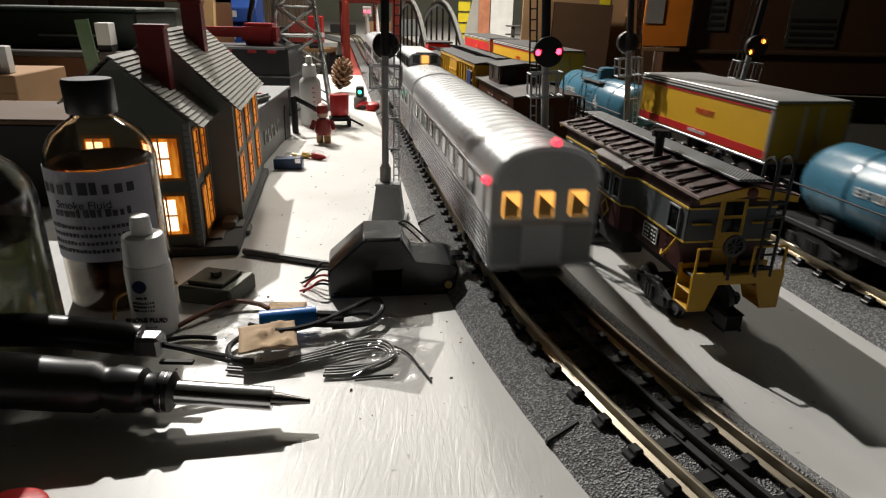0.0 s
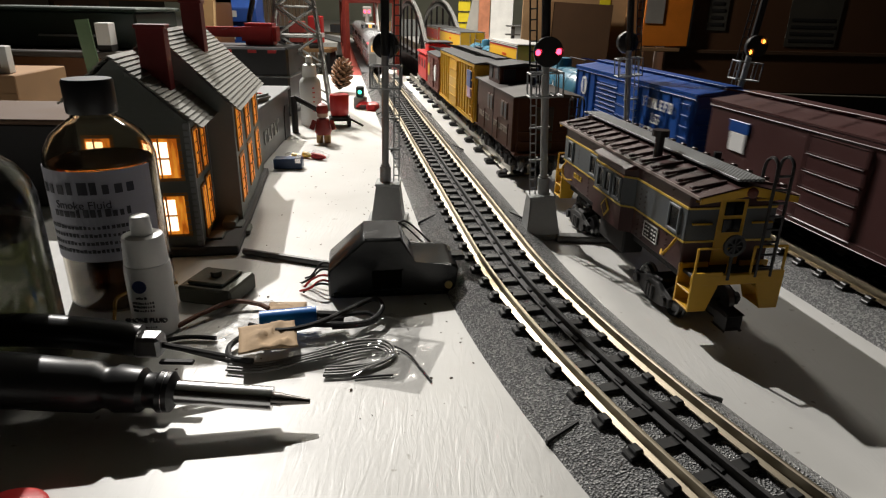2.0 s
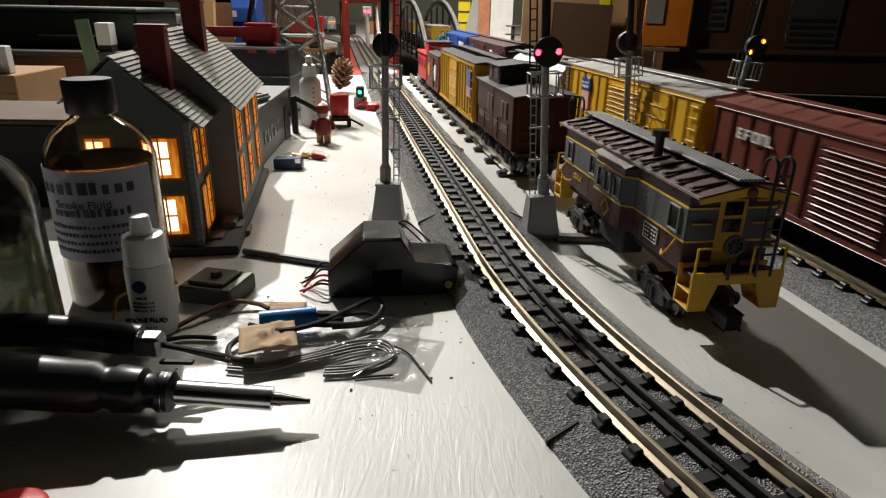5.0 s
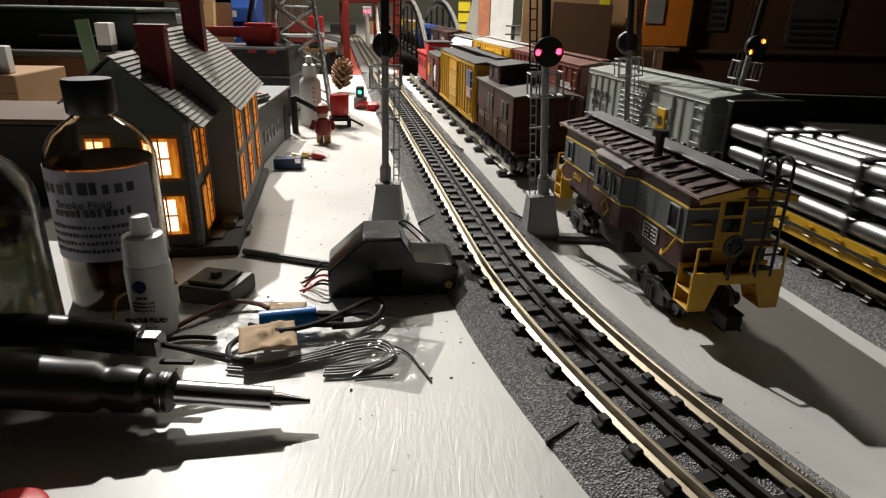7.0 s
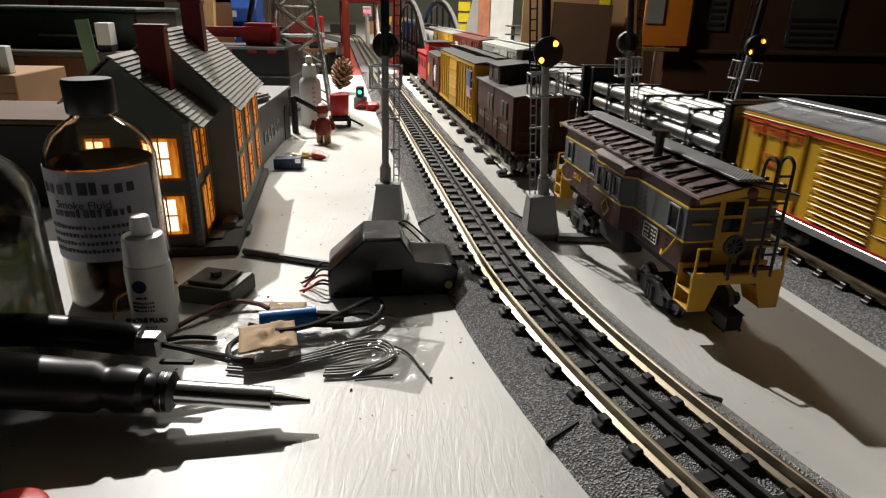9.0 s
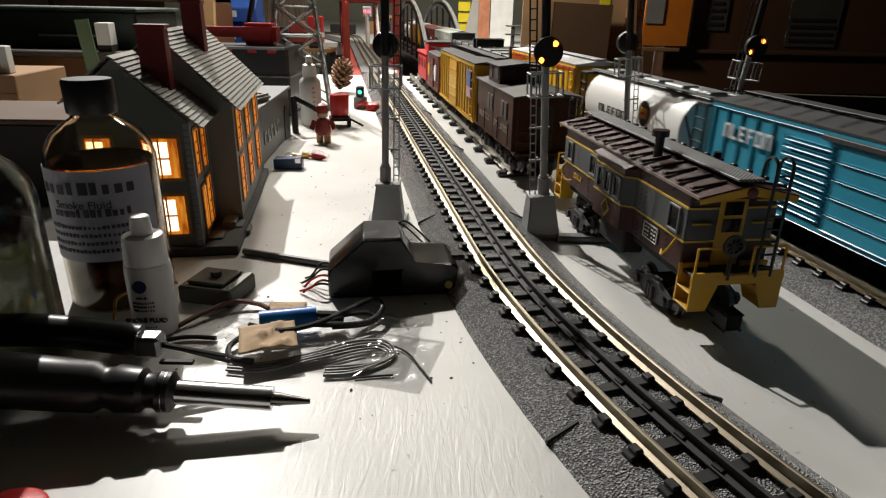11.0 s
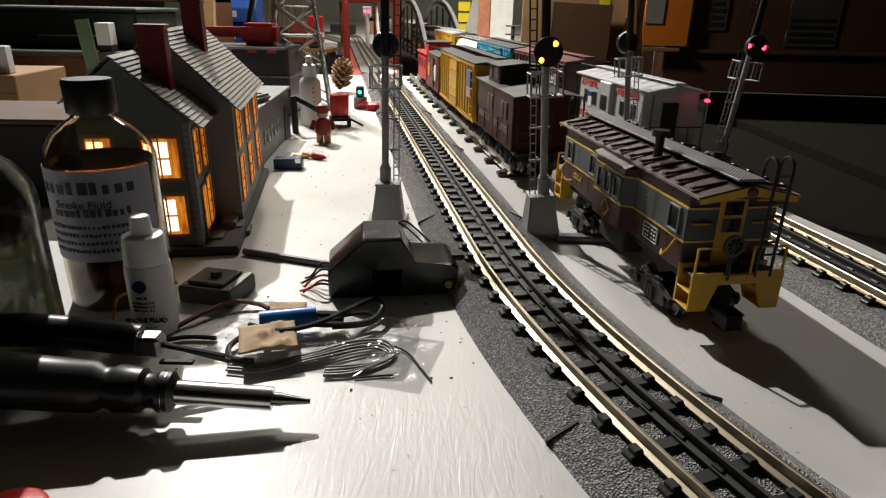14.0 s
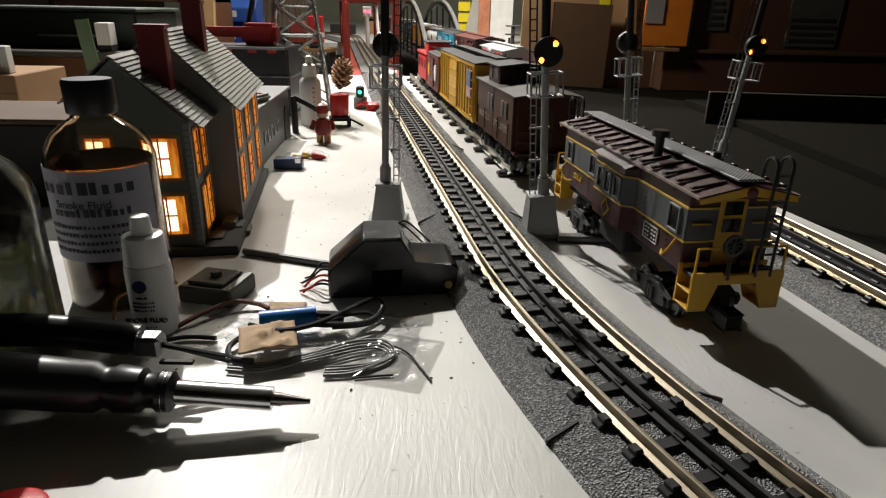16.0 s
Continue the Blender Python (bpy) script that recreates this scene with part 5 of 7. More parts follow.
    if lit:
        hoods = bmesh.new()
        for k in (0, 180):
            x = 0.0068 * math.cos(radians(k))
            for j in range(8):
                a, b2 = math.pi * j / 8, math.pi * (j + 1) / 8
                prism([(x + 0.0024 * math.cos(a), 0.0024 * math.sin(a)), (x + 0.0024 * math.cos(b2), 0.0024 * math.sin(b2)), (x + 0.0027 * math.cos(b2), 0.0027 * math.sin(b2)), (x + 0.0027 * math.cos(a), 0.0027 * math.sin(a))], "y", -0.0018, 0, hoods)
        part("hood", hoods, BLACK, plate)
    return sg, plate


signal_mast("grey signal mast beside the black relay box, seen from behind", (-0.0425, 0.4500, 0.0), 0.7, 180, False)
SIGNAL_NEAR, PLATE_NEAR = signal_mast("grey signal mast with lit lamps between the tracks", (0.0708, 0.4265, 0.0), -3.5, 4, True)
signal_mast("grey signal mast behind the caboose, seen from behind", (0.1760, 0.5800, 0.0), -5.2, 180, False)
SIGNAL_FAR, PLATE_FAR = signal_mast("leaning grey signal mast beside the board's dark edge", (0.2545, 0.5743, -0.0005), 5.6, 4, True)

# ---------------------------------------------------------------- relay box
rb = thing("relay_box", "black plastic relay box with a worn shiny top, paler for the light it reflects", "relay box", pose(-0.031, 0.3345, 0, 0, 0, 8.5))
out = [(-0.0355, 0.0), (-0.0355, 0.0165), (-0.0150, 0.0345), (0.0055, 0.0345), (0.0125, 0.0195), (0.0340, 0.0190), (0.0385, 0.0165), (0.0360, 0.0)]
SHELL = mat("relay_box_plastic", (0.011, 0.012, 0.012), 0.24, vary=0.35, bump=0.1)
part("case", prism(out, "y", -0.0165, 0.0165, None, 0.0012), SHELL, rb, "", True)
# the case is solid: a near-black plate paints the shade inside the opening
part("recess", box(-0.0110, 0.0055, -0.0171, -0.0160, 0.0052, 0.0160), PANEL, rb, "near-black plate for the shaded opening in the front")
part("recess_edge", prism([(-0.0122, 0.0042), (0.0067, 0.0042), (0.0067, 0.0170), (0.0055, 0.0160), (0.0055, 0.0052), (-0.0110, 0.0052)], "y", -0.0174, -0.0160), SHELL, rb)
# paler than the case: grey wear plus reflected light put into the colour
part("top_plate", prism([(-0.0148, 0.0346), (0.0053, 0.0346), (0.0053, 0.0350), (-0.0148, 0.0350)], "y", -0.0150, 0.0150), mat("worn_lit_top", (0.10, 0.10, 0.10), 0.22, 0.4, 0.4, blotch=90), rb, "worn shiny top, paler for the light it reflects")
part("foil", prism([(0.0066, 0.0328), (0.0128, 0.0200), (0.0132, 0.0203), (0.0070, 0.0331)], "y", -0.0145, 0.0110), mat("crinkled_foil", (0.60, 0.62, 0.64), 0.22, 0.9, 0.3, grain=260, bump=0.6), rb, "bright crinkled foil on the slope")
part("foot", box(-0.0335, 0.0330, -0.0172, 0.0170, 0.0, 0.0035, 0.0008), SHELL, rb)
part("terminal", lathe([(0.0012, 0), (0.0022, 0), (0.0022, 0.0012), (0.0012, 0.0012), (0.0012, 0.0003)], 14, None, pose(0.0325, -0.0165, 0.0060, 90, 0, 0)), mat("brass", (0.55, 0.42, 0.18), 0.3, 1.0), rb)
part("side_clip", box(0.0355, 0.0440, -0.004, 0.006, 0.0150, 0.0185, 0.0008), SHELL, rb)
for k, (ma, dy) in enumerate(((MATTE, 0.009), (MATTE, 0.002), (RED, -0.004), (RED, -0.009), (MATTE, -0.011))):
    wire = sweep(smooth_path([(-0.035, dy, 0.011 - k * 0.0012), (-0.040, dy - 0.002, 0.012 - k * 0.001), (-0.046, dy + 0.003 * (k % 3 - 1), 0.005), (-0.050 - 0.002 * (k % 2), dy + 0.002, 0.0012)]), 0.0007)
    part("wire", wire, ma, rb)
part("wire", sweep(smooth_path([(0.004, 0.012, 0.0335), (0.012, 0.026, 0.030), (0.024, 0.030, 0.018), (0.034, 0.024, 0.008), (0.040, 0.012, 0.004)]), 0.0007), MATTE, rb)
part("wire", sweep(smooth_path([(0.000, 0.014, 0.0340), (0.010, 0.032, 0.026), (0.022, 0.034, 0.014), (0.034, 0.020, 0.004)]), 0.0006), MATTE, rb)
GREYPIPE = mat("grey_conduit", (0.14, 0.14, 0.135), 0.5)
tagged(part("conduit", rod((-0.1310, 0.3765, 0.0022), (-0.0690, 0.3570, 0.0022), 0.0021, None, 10), GREYPIPE), "thin grey conduit lying on the board", "conduit")
tagged(part("conduit", box(0.0800, 0.1230, 0.4100, 0.4200, 0.0, 0.0045, 0.0012), GREYPIPE), "grey plastic strip lying from signal base to caboose", "conduit")

# ---------------------------------------------------------------- lit house
hs = thing("model_house", "grey model house with slate roof, red chimneys and lit windows", "model house", pose(-0.1568, 0.3754, 0, 0, 0, 10))
DARKHOUSE = mat("house_trim_dark", (0.05, 0.05, 0.05), 0.6)


def gable(x0, x1, xr, y0, y1, eave, ridge):
    return prism([(x0, 0.0), (x0, eave), (xr, ridge), (x1, eave), (x1, 0.0)], "y", y0, y1)


part("front_wing", prism([(-0.0640, 0.0), (-0.0640, 0.0985), (-0.038, 0.1225), (0.0, 0.0860), (0.0, 0.0)], "y", 0.0, 0.056), HOUSE, hs, "grey clapboard walls of the low wing")
part("main_wing", gable(-0.0706, 0.0186, -0.026, 0.052, 0.203, 0.0880, 0.1345), HOUSE, hs, "grey clapboard walls of the tall wing")


def roof_side(x0, z0, x1, z1, y0, y1, rows):
    """One roof slope from ridge (x0, z0) to eave (x1, z1), laid in overlapping courses of slates."""
    slope = Vector((x1 - x0, 0, z1 - z0))
    out_n = Vector((-slope.z, 0, slope.x)).normalized()
    if out_n.z < 0:
        out_n = -out_n
    side = thing("roof_slope", "", "", None)
    side.parent = hs
    for r in range(rows):
        a = Vector((x0, 0, z0)) + slope * (r / rows)
        b = Vector((x0, 0, z0)) + slope * ((r + 1.08) / rows)
        jit = 0.0004 * ((r * 5) % 3)
        q = [a + out_n * 0.0004, b + out_n * 0.0013, b + out_n * 0.0002, a - out_n * 0.0004]
        part("slate_course", prism([(v.x, v.z) for v in q], "y", y0 - jit, y1 + jit), ROOF, side)


roof_side(-0.038, 0.1245, 0.0085, 0.0830, -0.004, 0.056, 19)
roof_side(-0.038, 0.1245, -0.0680, 0.0980, -0.004, 0.056, 12)
roof_side(-0.026, 0.1365, 0.0240, 0.0850, 0.048, 0.207, 22)
roof_side(-0.026, 0.1365, -0.0760, 0.0850, 0.048, 0.207, 22)
for k in range(28):
    z = 0.0090 + k * 0.0040
    left, right = max(-0.0638, -0.038 - (0.1190 - z) * 1.08), min(-0.0002, -0.038 + (0.1190 - z) * 1.04)
    if right - left > 0.006:
        part("clapboard", prism([(-0.0002, z), (-0.0010, z), (-0.0002, z + 0.0036)], "x", left, right), HOUSE, hs)
BRICK = mat("chimney_red", (0.16, 0.012, 0.012), 0.45, vary=0.2)
for x0, x1, y0, y1, z0, z1 in ((-0.028, -0.012, 0.022, 0.034, 0.090, 0.1400), (-0.021, -0.007, 0.118, 0.132, 0.105, 0.1545)):
    ch = part("chimney", box(x0, x1, y0, y1, z0, z1, 0.0004), BRICK, hs, "dark red brick chimney")
    part("chimney_cap", box(x0 - 0.0010, x1 + 0.0010, y0 - 0.0010, y1 + 0.0010, z1 - 0.0012, z1 + 0.0012, 0.0004), BRICK, ch)
HOT = glow("bright_pane", (1.0, 0.78, 0.50), 2.2)


def curtain_glow(name, bright, dim, strength):
    """A lit curtain: soft vertical folds, brighter and dimmer."""
    m = glow(name, bright, strength)
    nt = m.node_tree
    tc, mp, no, rp = [nt.nodes.new(k) for k in ("ShaderNodeTexCoord", "ShaderNodeMapping", "ShaderNodeTexNoise", "ShaderNodeValToRGB")]
    mp.inputs["Scale"].default_value = (420, 420, 70)
    no.inputs["Scale"].default_value, no.inputs["Detail"].default_value = 1.0, 3
    rp.color_ramp.elements[0].position, rp.color_ramp.elements[0].color = 0.36, (*dim, 1)
    rp.color_ramp.elements[1].position, rp.color_ramp.elements[1].color = 0.66, (*bright, 1)
    nt.links.new(tc.outputs["Object"], mp.inputs["Vector"])
    nt.links.new(mp.outputs[0], no.inputs["Vector"])
    nt.links.new(no.outputs["Fac"], rp.inputs[0])
    nt.links.new(rp.outputs[0], nt.nodes["Principled BSDF"].inputs["Emission Color"])
    nt.links.new(rp.outputs[0], nt.nodes["Principled BSDF"].inputs["Base Color"])
    return m


AMBER = curtain_glow("amber_pane", (1.0, 0.34, 0.03), (0.42, 0.09, 0.005), 0.62)
SHUTTER = mat("window_tan", (0.40, 0.17, 0.035), 0.5)


def house_window(axis, fixed, u0, u1, z0, z1, hot=False):
    """A lit window: glowing pane, tan frame and bars."""
    sgn = 1 if axis == "x" else -1

    def slab(a, b, c, d, f0, f1):
        lo, hi = sorted((fixed + sgn * f0, fixed + sgn * f1))
        return box(lo, hi, a, b, c, d) if axis == "x" else box(a, b, lo, hi, c, d)
    wn = part("window", slab(u0 - 0.0022, u1 + 0.0022, z0 - 0.0022, z1 + 0.0022, -0.001, 0.0009), SHUTTER, hs, "tan frame of a lit window")
    part("pane", slab(u0, u1, z0, z1, 0.0, 0.0013), AMBER, wn)
    um, zm = (u0 + u1) / 2, (z0 + z1) / 2
    if hot:
        um = u0 + (u1 - u0) * 0.36
        for a, b in ((u0 + 0.0010, um - 0.0006), (um + 0.0006, um + 0.0052)):
            for c, d in ((z0 + 0.0022, zm - 0.0006), (zm + 0.0006, z1 - 0.002)):
                part("pane", slab(a, b, c, d, 0.0012, 0.0016), HOT, wn, "pane washed out by the bulb behind it")
    bars = slab(um - 0.0004, um + 0.0004, z0, z1, 0.0014, 0.0021)
    merge(bars, slab(u0, um + 0.0056 if hot else u1, zm - 0.0004, zm + 0.0004, 0.0014, 0.0021))
    if not hot:
        for f in (0.25, 0.75):
            zz = z0 + (z1 - z0) * f
            merge(bars, slab(u0, u1, zz - 0.0003, zz + 0.0003, 0.0012, 0.0018))
    part("glazing_bar", bars, SHUTTER, wn)


house_window("y", 0.0, -0.0245, -0.0075, 0.0520, 0.0765, True)
house_window("y", 0.0, -0.0245, -0.0075, 0.0150, 0.0400, True)
house_window("y", 0.0, -0.0600, -0.0450, 0.0520, 0.0765, True)
house_window("x", 0.0, 0.0080, 0.0190, 0.0520, 0.0790)
house_window("x", 0.0, 0.0290, 0.0410, 0.0520, 0.0790)
house_window("x", 0.0, 0.0300, 0.0420, 0.0120, 0.0430)
house_window("x", 0.0186, 0.0620, 0.0800, 0.0570, 0.0850)
house_window("x", 0.0186, 0.1080, 0.1280, 0.0570, 0.0850)
house_window("x", 0.0186, 0.1600, 0.1800, 0.0570, 0.0850)
house_window("x", 0.0186, 0.0620, 0.0800, 0.0190, 0.0490)
house_window("x", 0.0186, 0.1080, 0.1280, 0.0190, 0.0490)
house_window("x", 0.0186, 0.1600, 0.1800, 0.0190, 0.0490)
dr = part("door", box(-0.0005, 0.0012, 0.0120, 0.0235, 0.0060, 0.0430, 0.0003), SHUTTER, hs, "tan front door with lit glass")
part("pane", box(0.0010, 0.0018, 0.0140, 0.0215, 0.0130, 0.0410), AMBER, dr)
st = bmesh.new()
for k in range(3):
    box(0.0, 0.0060 + 0.0045 * (3 - k), 0.0100, 0.0255, 0.0025 * k, 0.0025 * (k + 1), 0.0004, st)
part("door_step", st, HOUSE, hs)
st = bmesh.new()
for k in range(3):
    box(0.0070 + 0.006 * k * 0, 0.0250 - 0.0045 * k, 0.0330, 0.0490, 0.0035 * k, 0.0035 * (k + 1), 0.0004, st)
part("side_step", st, HOUSE, hs)
part("foundation", box(-0.068, 0.0225, -0.004, 0.207, 0.0, 0.0060, 0.0008), DARKHOUSE, hs)
for y in (0.0, 0.0505):
    part("corner_board", box(-0.0030, 0.0008, y - 0.0008, y + 0.0022, 0.006, 0.0855), mat("corner_grey", (0.24, 0.25, 0.25), 0.6), hs)

# ---------------------------------------------------------------- bottles and tools
AMBERGLASS = glass("amber_bottle_plastic", (0.93, 0.86, 0.74))
CLEARGLASS = glass("clear_bottle_plastic", (0.80, 0.81, 0.76))
LABEL = mat("paper_label", (0.36, 0.36, 0.42), 0.55, vary=0.06)
INK = mat("label_ink", (0.03, 0.03, 0.04), 0.6)


def bottle(name, label, at, r, body_h, neck_r, cap_r, cap_h, top_h, material):
    b = thing(name, label, "bottle", pose(*at))
    k = r * 0.9
    outer = [(r * 0.90, 0.0), (r, 0.003), (r, body_h), (r * 0.95, body_h + k * 0.25), (r * 0.80, body_h + k * 0.52), (r * 0.55, body_h + k * 0.74), (neck_r, body_h + k * 0.86), (neck_r, top_h - cap_h * 0.2)]
    inner = [(max(q[0] - 0.0012, 0.001), q[1] + (0.002 if i == 0 else 0)) for i, q in enumerate(outer)]
    part("body", lathe(outer + inner[::-1], 48), material, b, "", True)
    cp = [(cap_r * 0.98, top_h - cap_h), (cap_r, top_h - cap_h + 0.001), (cap_r, top_h - 0.0012), (cap_r * 0.94, top_h), (0.001, top_h)]
    part("cap", lathe(cp, 40), BLACK, b, "black screw cap", True)
    return b


def wrap(r, a0, a1, z0, z1, n=24):
    """A label bent round a bottle; angles in degrees, 270 faces the viewer's end of the board."""
    bm = bmesh.new()
    rows = []
    for i in range(n + 1):
        a = radians(a0 + (a1 - a0) * i / n)
        rows.append([bm.verts.new((q * math.cos(a), q * math.sin(a), z)) for q, z in ((r, z0), (r, z1), (r + 0.0003, z1), (r + 0.0003, z0))])
    for a, b in zip(rows, rows[1:]):
        for k in range(4):
            bm.faces.new((a[k], a[(k + 1) % 4], b[(k + 1) % 4], b[k]))
    return bm


def print_bars(b, r, z, h, a0, a1, count, seed):
    rnd = random.Random(seed)
    bm, a = bmesh.new(), a0
    step = (a1 - a0) / count
    for i in range(count):
        wd = step * rnd.uniform(0.45, 0.85)
        merge(bm, wrap(r + 0.0004, a, a + wd, z, z + h * rnd.choice((1, 1, 0.75)), 2))
        a += step
    part("print", bm, INK, b)


ab = bottle("amber_bottle", "pale amber plastic bottle with a paper label and black cap", (-0.1790, 0.3150, 0.0), 0.0265, 0.0790, 0.0105, 0.0119, 0.0165, 0.1180, AMBERGLASS)
part("label", wrap(0.0267, 190, 350, 0.0300, 0.0770), LABEL, ab, "bluish white paper label")
print_bars(ab, 0.0267, 0.0655, 0.0062, 225, 330, 9, 3)


def bent_text(words, size, parent, r, deg, z):
    ob = text_mesh(words, size, INK, parent, Matrix.Identity(4), "print", "", 0.0001)
    for v in ob.data.vertices:
        a, q = radians(deg) + v.co.x / r, r + 0.0006 + v.co.z
        v.co = Vector((q * math.cos(a), q * math.sin(a), z + v.co.y))
    return ob


bent_text("Smoke Fluid", 0.0056, ab, 0.0267, 272, 0.0600)
print_bars(ab, 0.0267, 0.0540, 0.0040, 238, 322, 12, 5)
for i in range(4):
    print_bars(ab, 0.0267, 0.0350 + i * 0.0042, 0.0018, 225, 325, 22, 6 + i)
part("liquid", lathe([(0.0250, 0.0025), (0.0252, 0.0775), (0.0010, 0.0775)], 40), glass("amber_fluid", (0.17, 0.065, 0.014), 0.0, 1.33), ab)
cb = bottle("clear_bottle", "clear plastic bottle half full of fluid, black cap", (-0.1960, 0.2350, 0.0), 0.0285, 0.0780, 0.0150, 0.0175, 0.0130, 0.1150, CLEARGLASS)
# clear fluid, tinted dark in place of the shade seen through it
part("liquid", lathe([(0.0270, 0.0025), (0.0272, 0.0640), (0.0010, 0.0640)], 40), glass("shaded_clear_fluid", (0.045, 0.048, 0.024), 0.0, 1.33), cb)
wb = thing("dropper_bottle", "small white plastic dropper bottle with printed label", "bottle", pose(-0.1430, 0.2740, 0.0))
part("body", lathe([(0.0095, 0), (0.0106, 0.001), (0.0106, 0.0350), (0.0102, 0.0372), (0.0098, 0.0375)], 36), WHITE, wb, "", True)
part("cap", lathe([(0.0098, 0.0375), (0.0100, 0.0378), (0.0094, 0.0500), (0.0090, 0.0512), (0.0050, 0.0516), (0.0044, 0.0600), (0.0038, 0.0606), (0.0008, 0.0608)], 36), WHITE, wb, "white screw cap with nozzle", True)
disc = prism([(0.0032 * math.cos(2 * math.pi * k / 20), 0.0285 + 0.0032 * math.sin(2 * math.pi * k / 20)) for k in range(20)], "y", -0.0112, -0.0102)
part("print", disc, mat("print_navy", (0.02, 0.03, 0.10), 0.5), wb)
for i, (z, n) in enumerate(((0.0222, 4), (0.0195, 10), (0.0175, 10), (0.0155, 9))):
    print_bars(wb, 0.0106, z, 0.0011, 245 if n > 4 else 258, 300 if n > 4 else 285, n, 20 + i)
text_mesh("SMOKE FLUID", 0.0032, INK, wb, pose(0.0010, -0.0111, 0.0110, 90, 0, 4), "print", "", 0.0006)
print_bars(wb, 0.0106, 0.0066, 0.0010, 250, 298, 9, 31)

# soldering iron
ir = thing("soldering_iron", "soldering iron with black handle and bright steel barrel", "soldering iron")
A0, A1 = Vector((-0.1035, 0.2010, 0.0140)), Vector((-0.0655, 0.2030, 0.0103))
ax = (A1 - A0).normalized()


def along(d, up=0.0):
    return A0 + ax * d + Vector((0, 0, up))


part("barrel", rod(along(-0.010), A1, 0.0047, None, 28), STEEL, ir, "polished steel barrel", True)
part("tip", rod(A1, A1 + ax * 0.0035, 0.0027, rod(A1 + ax * 0.0035, A1 + ax * 0.0145, 0.0024, None, 20, 0.0010), 20), mat("iron_tip", (0.28, 0.26, 0.25), 0.35, 1.0), ir, "tapered iron tip", True)
turn = ax.to_track_quat("Z", "Y").to_matrix().to_4x4()
prof = [(0.0050, 0.0), (0.0078, -0.002), (0.0082, -0.006), (0.0068, -0.008), (0.0068, -0.011), (0.0086, -0.013), (0.0092, -0.022), (0.0080, -0.024), (0.0080, -0.027), (0.0100, -0.030), (0.0108, -0.070), (0.0120, -0.090), (0.0090, -0.096)]
part("handle", lathe(prof, 28, None, Matrix.Translation(along(0.002)) @ turn), BLACK, ir, "glossy black handle", True)
part("collar", lathe([(0.0062, -0.0005), (0.0080, -0.0008), (0.0080, 0.0012), (0.0062, 0.0015)], 28, None, Matrix.Translation(along(-0.003)) @ turn), STEEL, ir)
part("screw", lathe([(0.0016, 0), (0.0016, 0.002), (0.0010, 0.0024)], 12, None, Matrix.Translation(along(-0.004, -0.006)) @ pose(0, 0, 0, 70, 0, 0)), STEEL, ir)
# a second tool lying across it
tl = thing("wire_tool", "small hand tool with black grip and steel jaws", "hand tool")
# grip thickened and carried on unseen to the left, to shade the near corner
part("grip", sweep(smooth_path([(-0.2600, 0.2150, 0.0330), (-0.1950, 0.2190, 0.0300), (-0.1600, 0.2230, 0.0270), (-0.1400, 0.2260, 0.0235), (-0.1270, 0.2270, 0.0210)]), 0.0070, None, 14), BLACK, tl, "", True)
part("ferrule", box(-0.1290, -0.1170, 0.2220, 0.2310, 0.0150, 0.0245, 0.0015), mat("dull_steel", (0.36, 0.36, 0.37), 0.42, 1.0, 0.2), tl)
part("jaw", rod((-0.1180, 0.2260, 0.0200), (-0.0920, 0.2280, 0.0135), 0.0013, rod((-0.1180, 0.2280, 0.0190), (-0.0910, 0.2300, 0.0100), 0.0011, None, 8), 8), MATTE, tl)
part("jaw", box(-0.1160, -0.1020, 0.2180, 0.2210, 0.0150, 0.0165, 0.0004), MATTE, tl)
cp = thing("red_lid_dish", "round red plastic dish lying on the board", "dish", pose(-0.1345, 0.1465, 0.0))
part("shell", lathe([(0.0110, 0), (0.0125, 0.001), (0.0125, 0.0050), (0.0110, 0.0062), (0.001, 0.0066)], 28), RED, cp, "", True)

# bag of capacitors and wire


def film_material():
    """Thin clear film: see-through, with a sharp gloss."""
    m = bpy.data.materials.new("clear_film")
    m.use_nodes = True
    nt = m.node_tree
    nt.nodes.remove(nt.nodes["Principled BSDF"])
    clear, gloss, mix, fr = [nt.nodes.new(k) for k in ("ShaderNodeBsdfTransparent", "ShaderNodeBsdfGlossy", "ShaderNodeMixShader", "ShaderNodeFresnel")]
    clear.inputs[0].default_value = (0.99, 0.99, 0.99, 1)
    gloss.inputs["Roughness"].default_value = 0.10
    fr.inputs["IOR"].default_value = 1.5
    weak = nt.nodes.new("ShaderNodeMath")
    weak.operation = "MULTIPLY"
    weak.inputs[1].default_value = 0.45
    nt.links.new(fr.outputs[0], weak.inputs[0])
    nt.links.new(weak.outputs[0], mix.inputs[0])
    nt.links.new(clear.outputs[0], mix.inputs[1])
    nt.links.new(gloss.outputs[0], mix.inputs[2])
    nt.links.new(mix.outputs[0], nt.nodes["Material Output"].inputs[0])
    return m


FILM = film_material()
KRAFT = mat("kraft_tape", (0.46, 0.32, 0.19), 0.8, vary=0.2, grain=700)


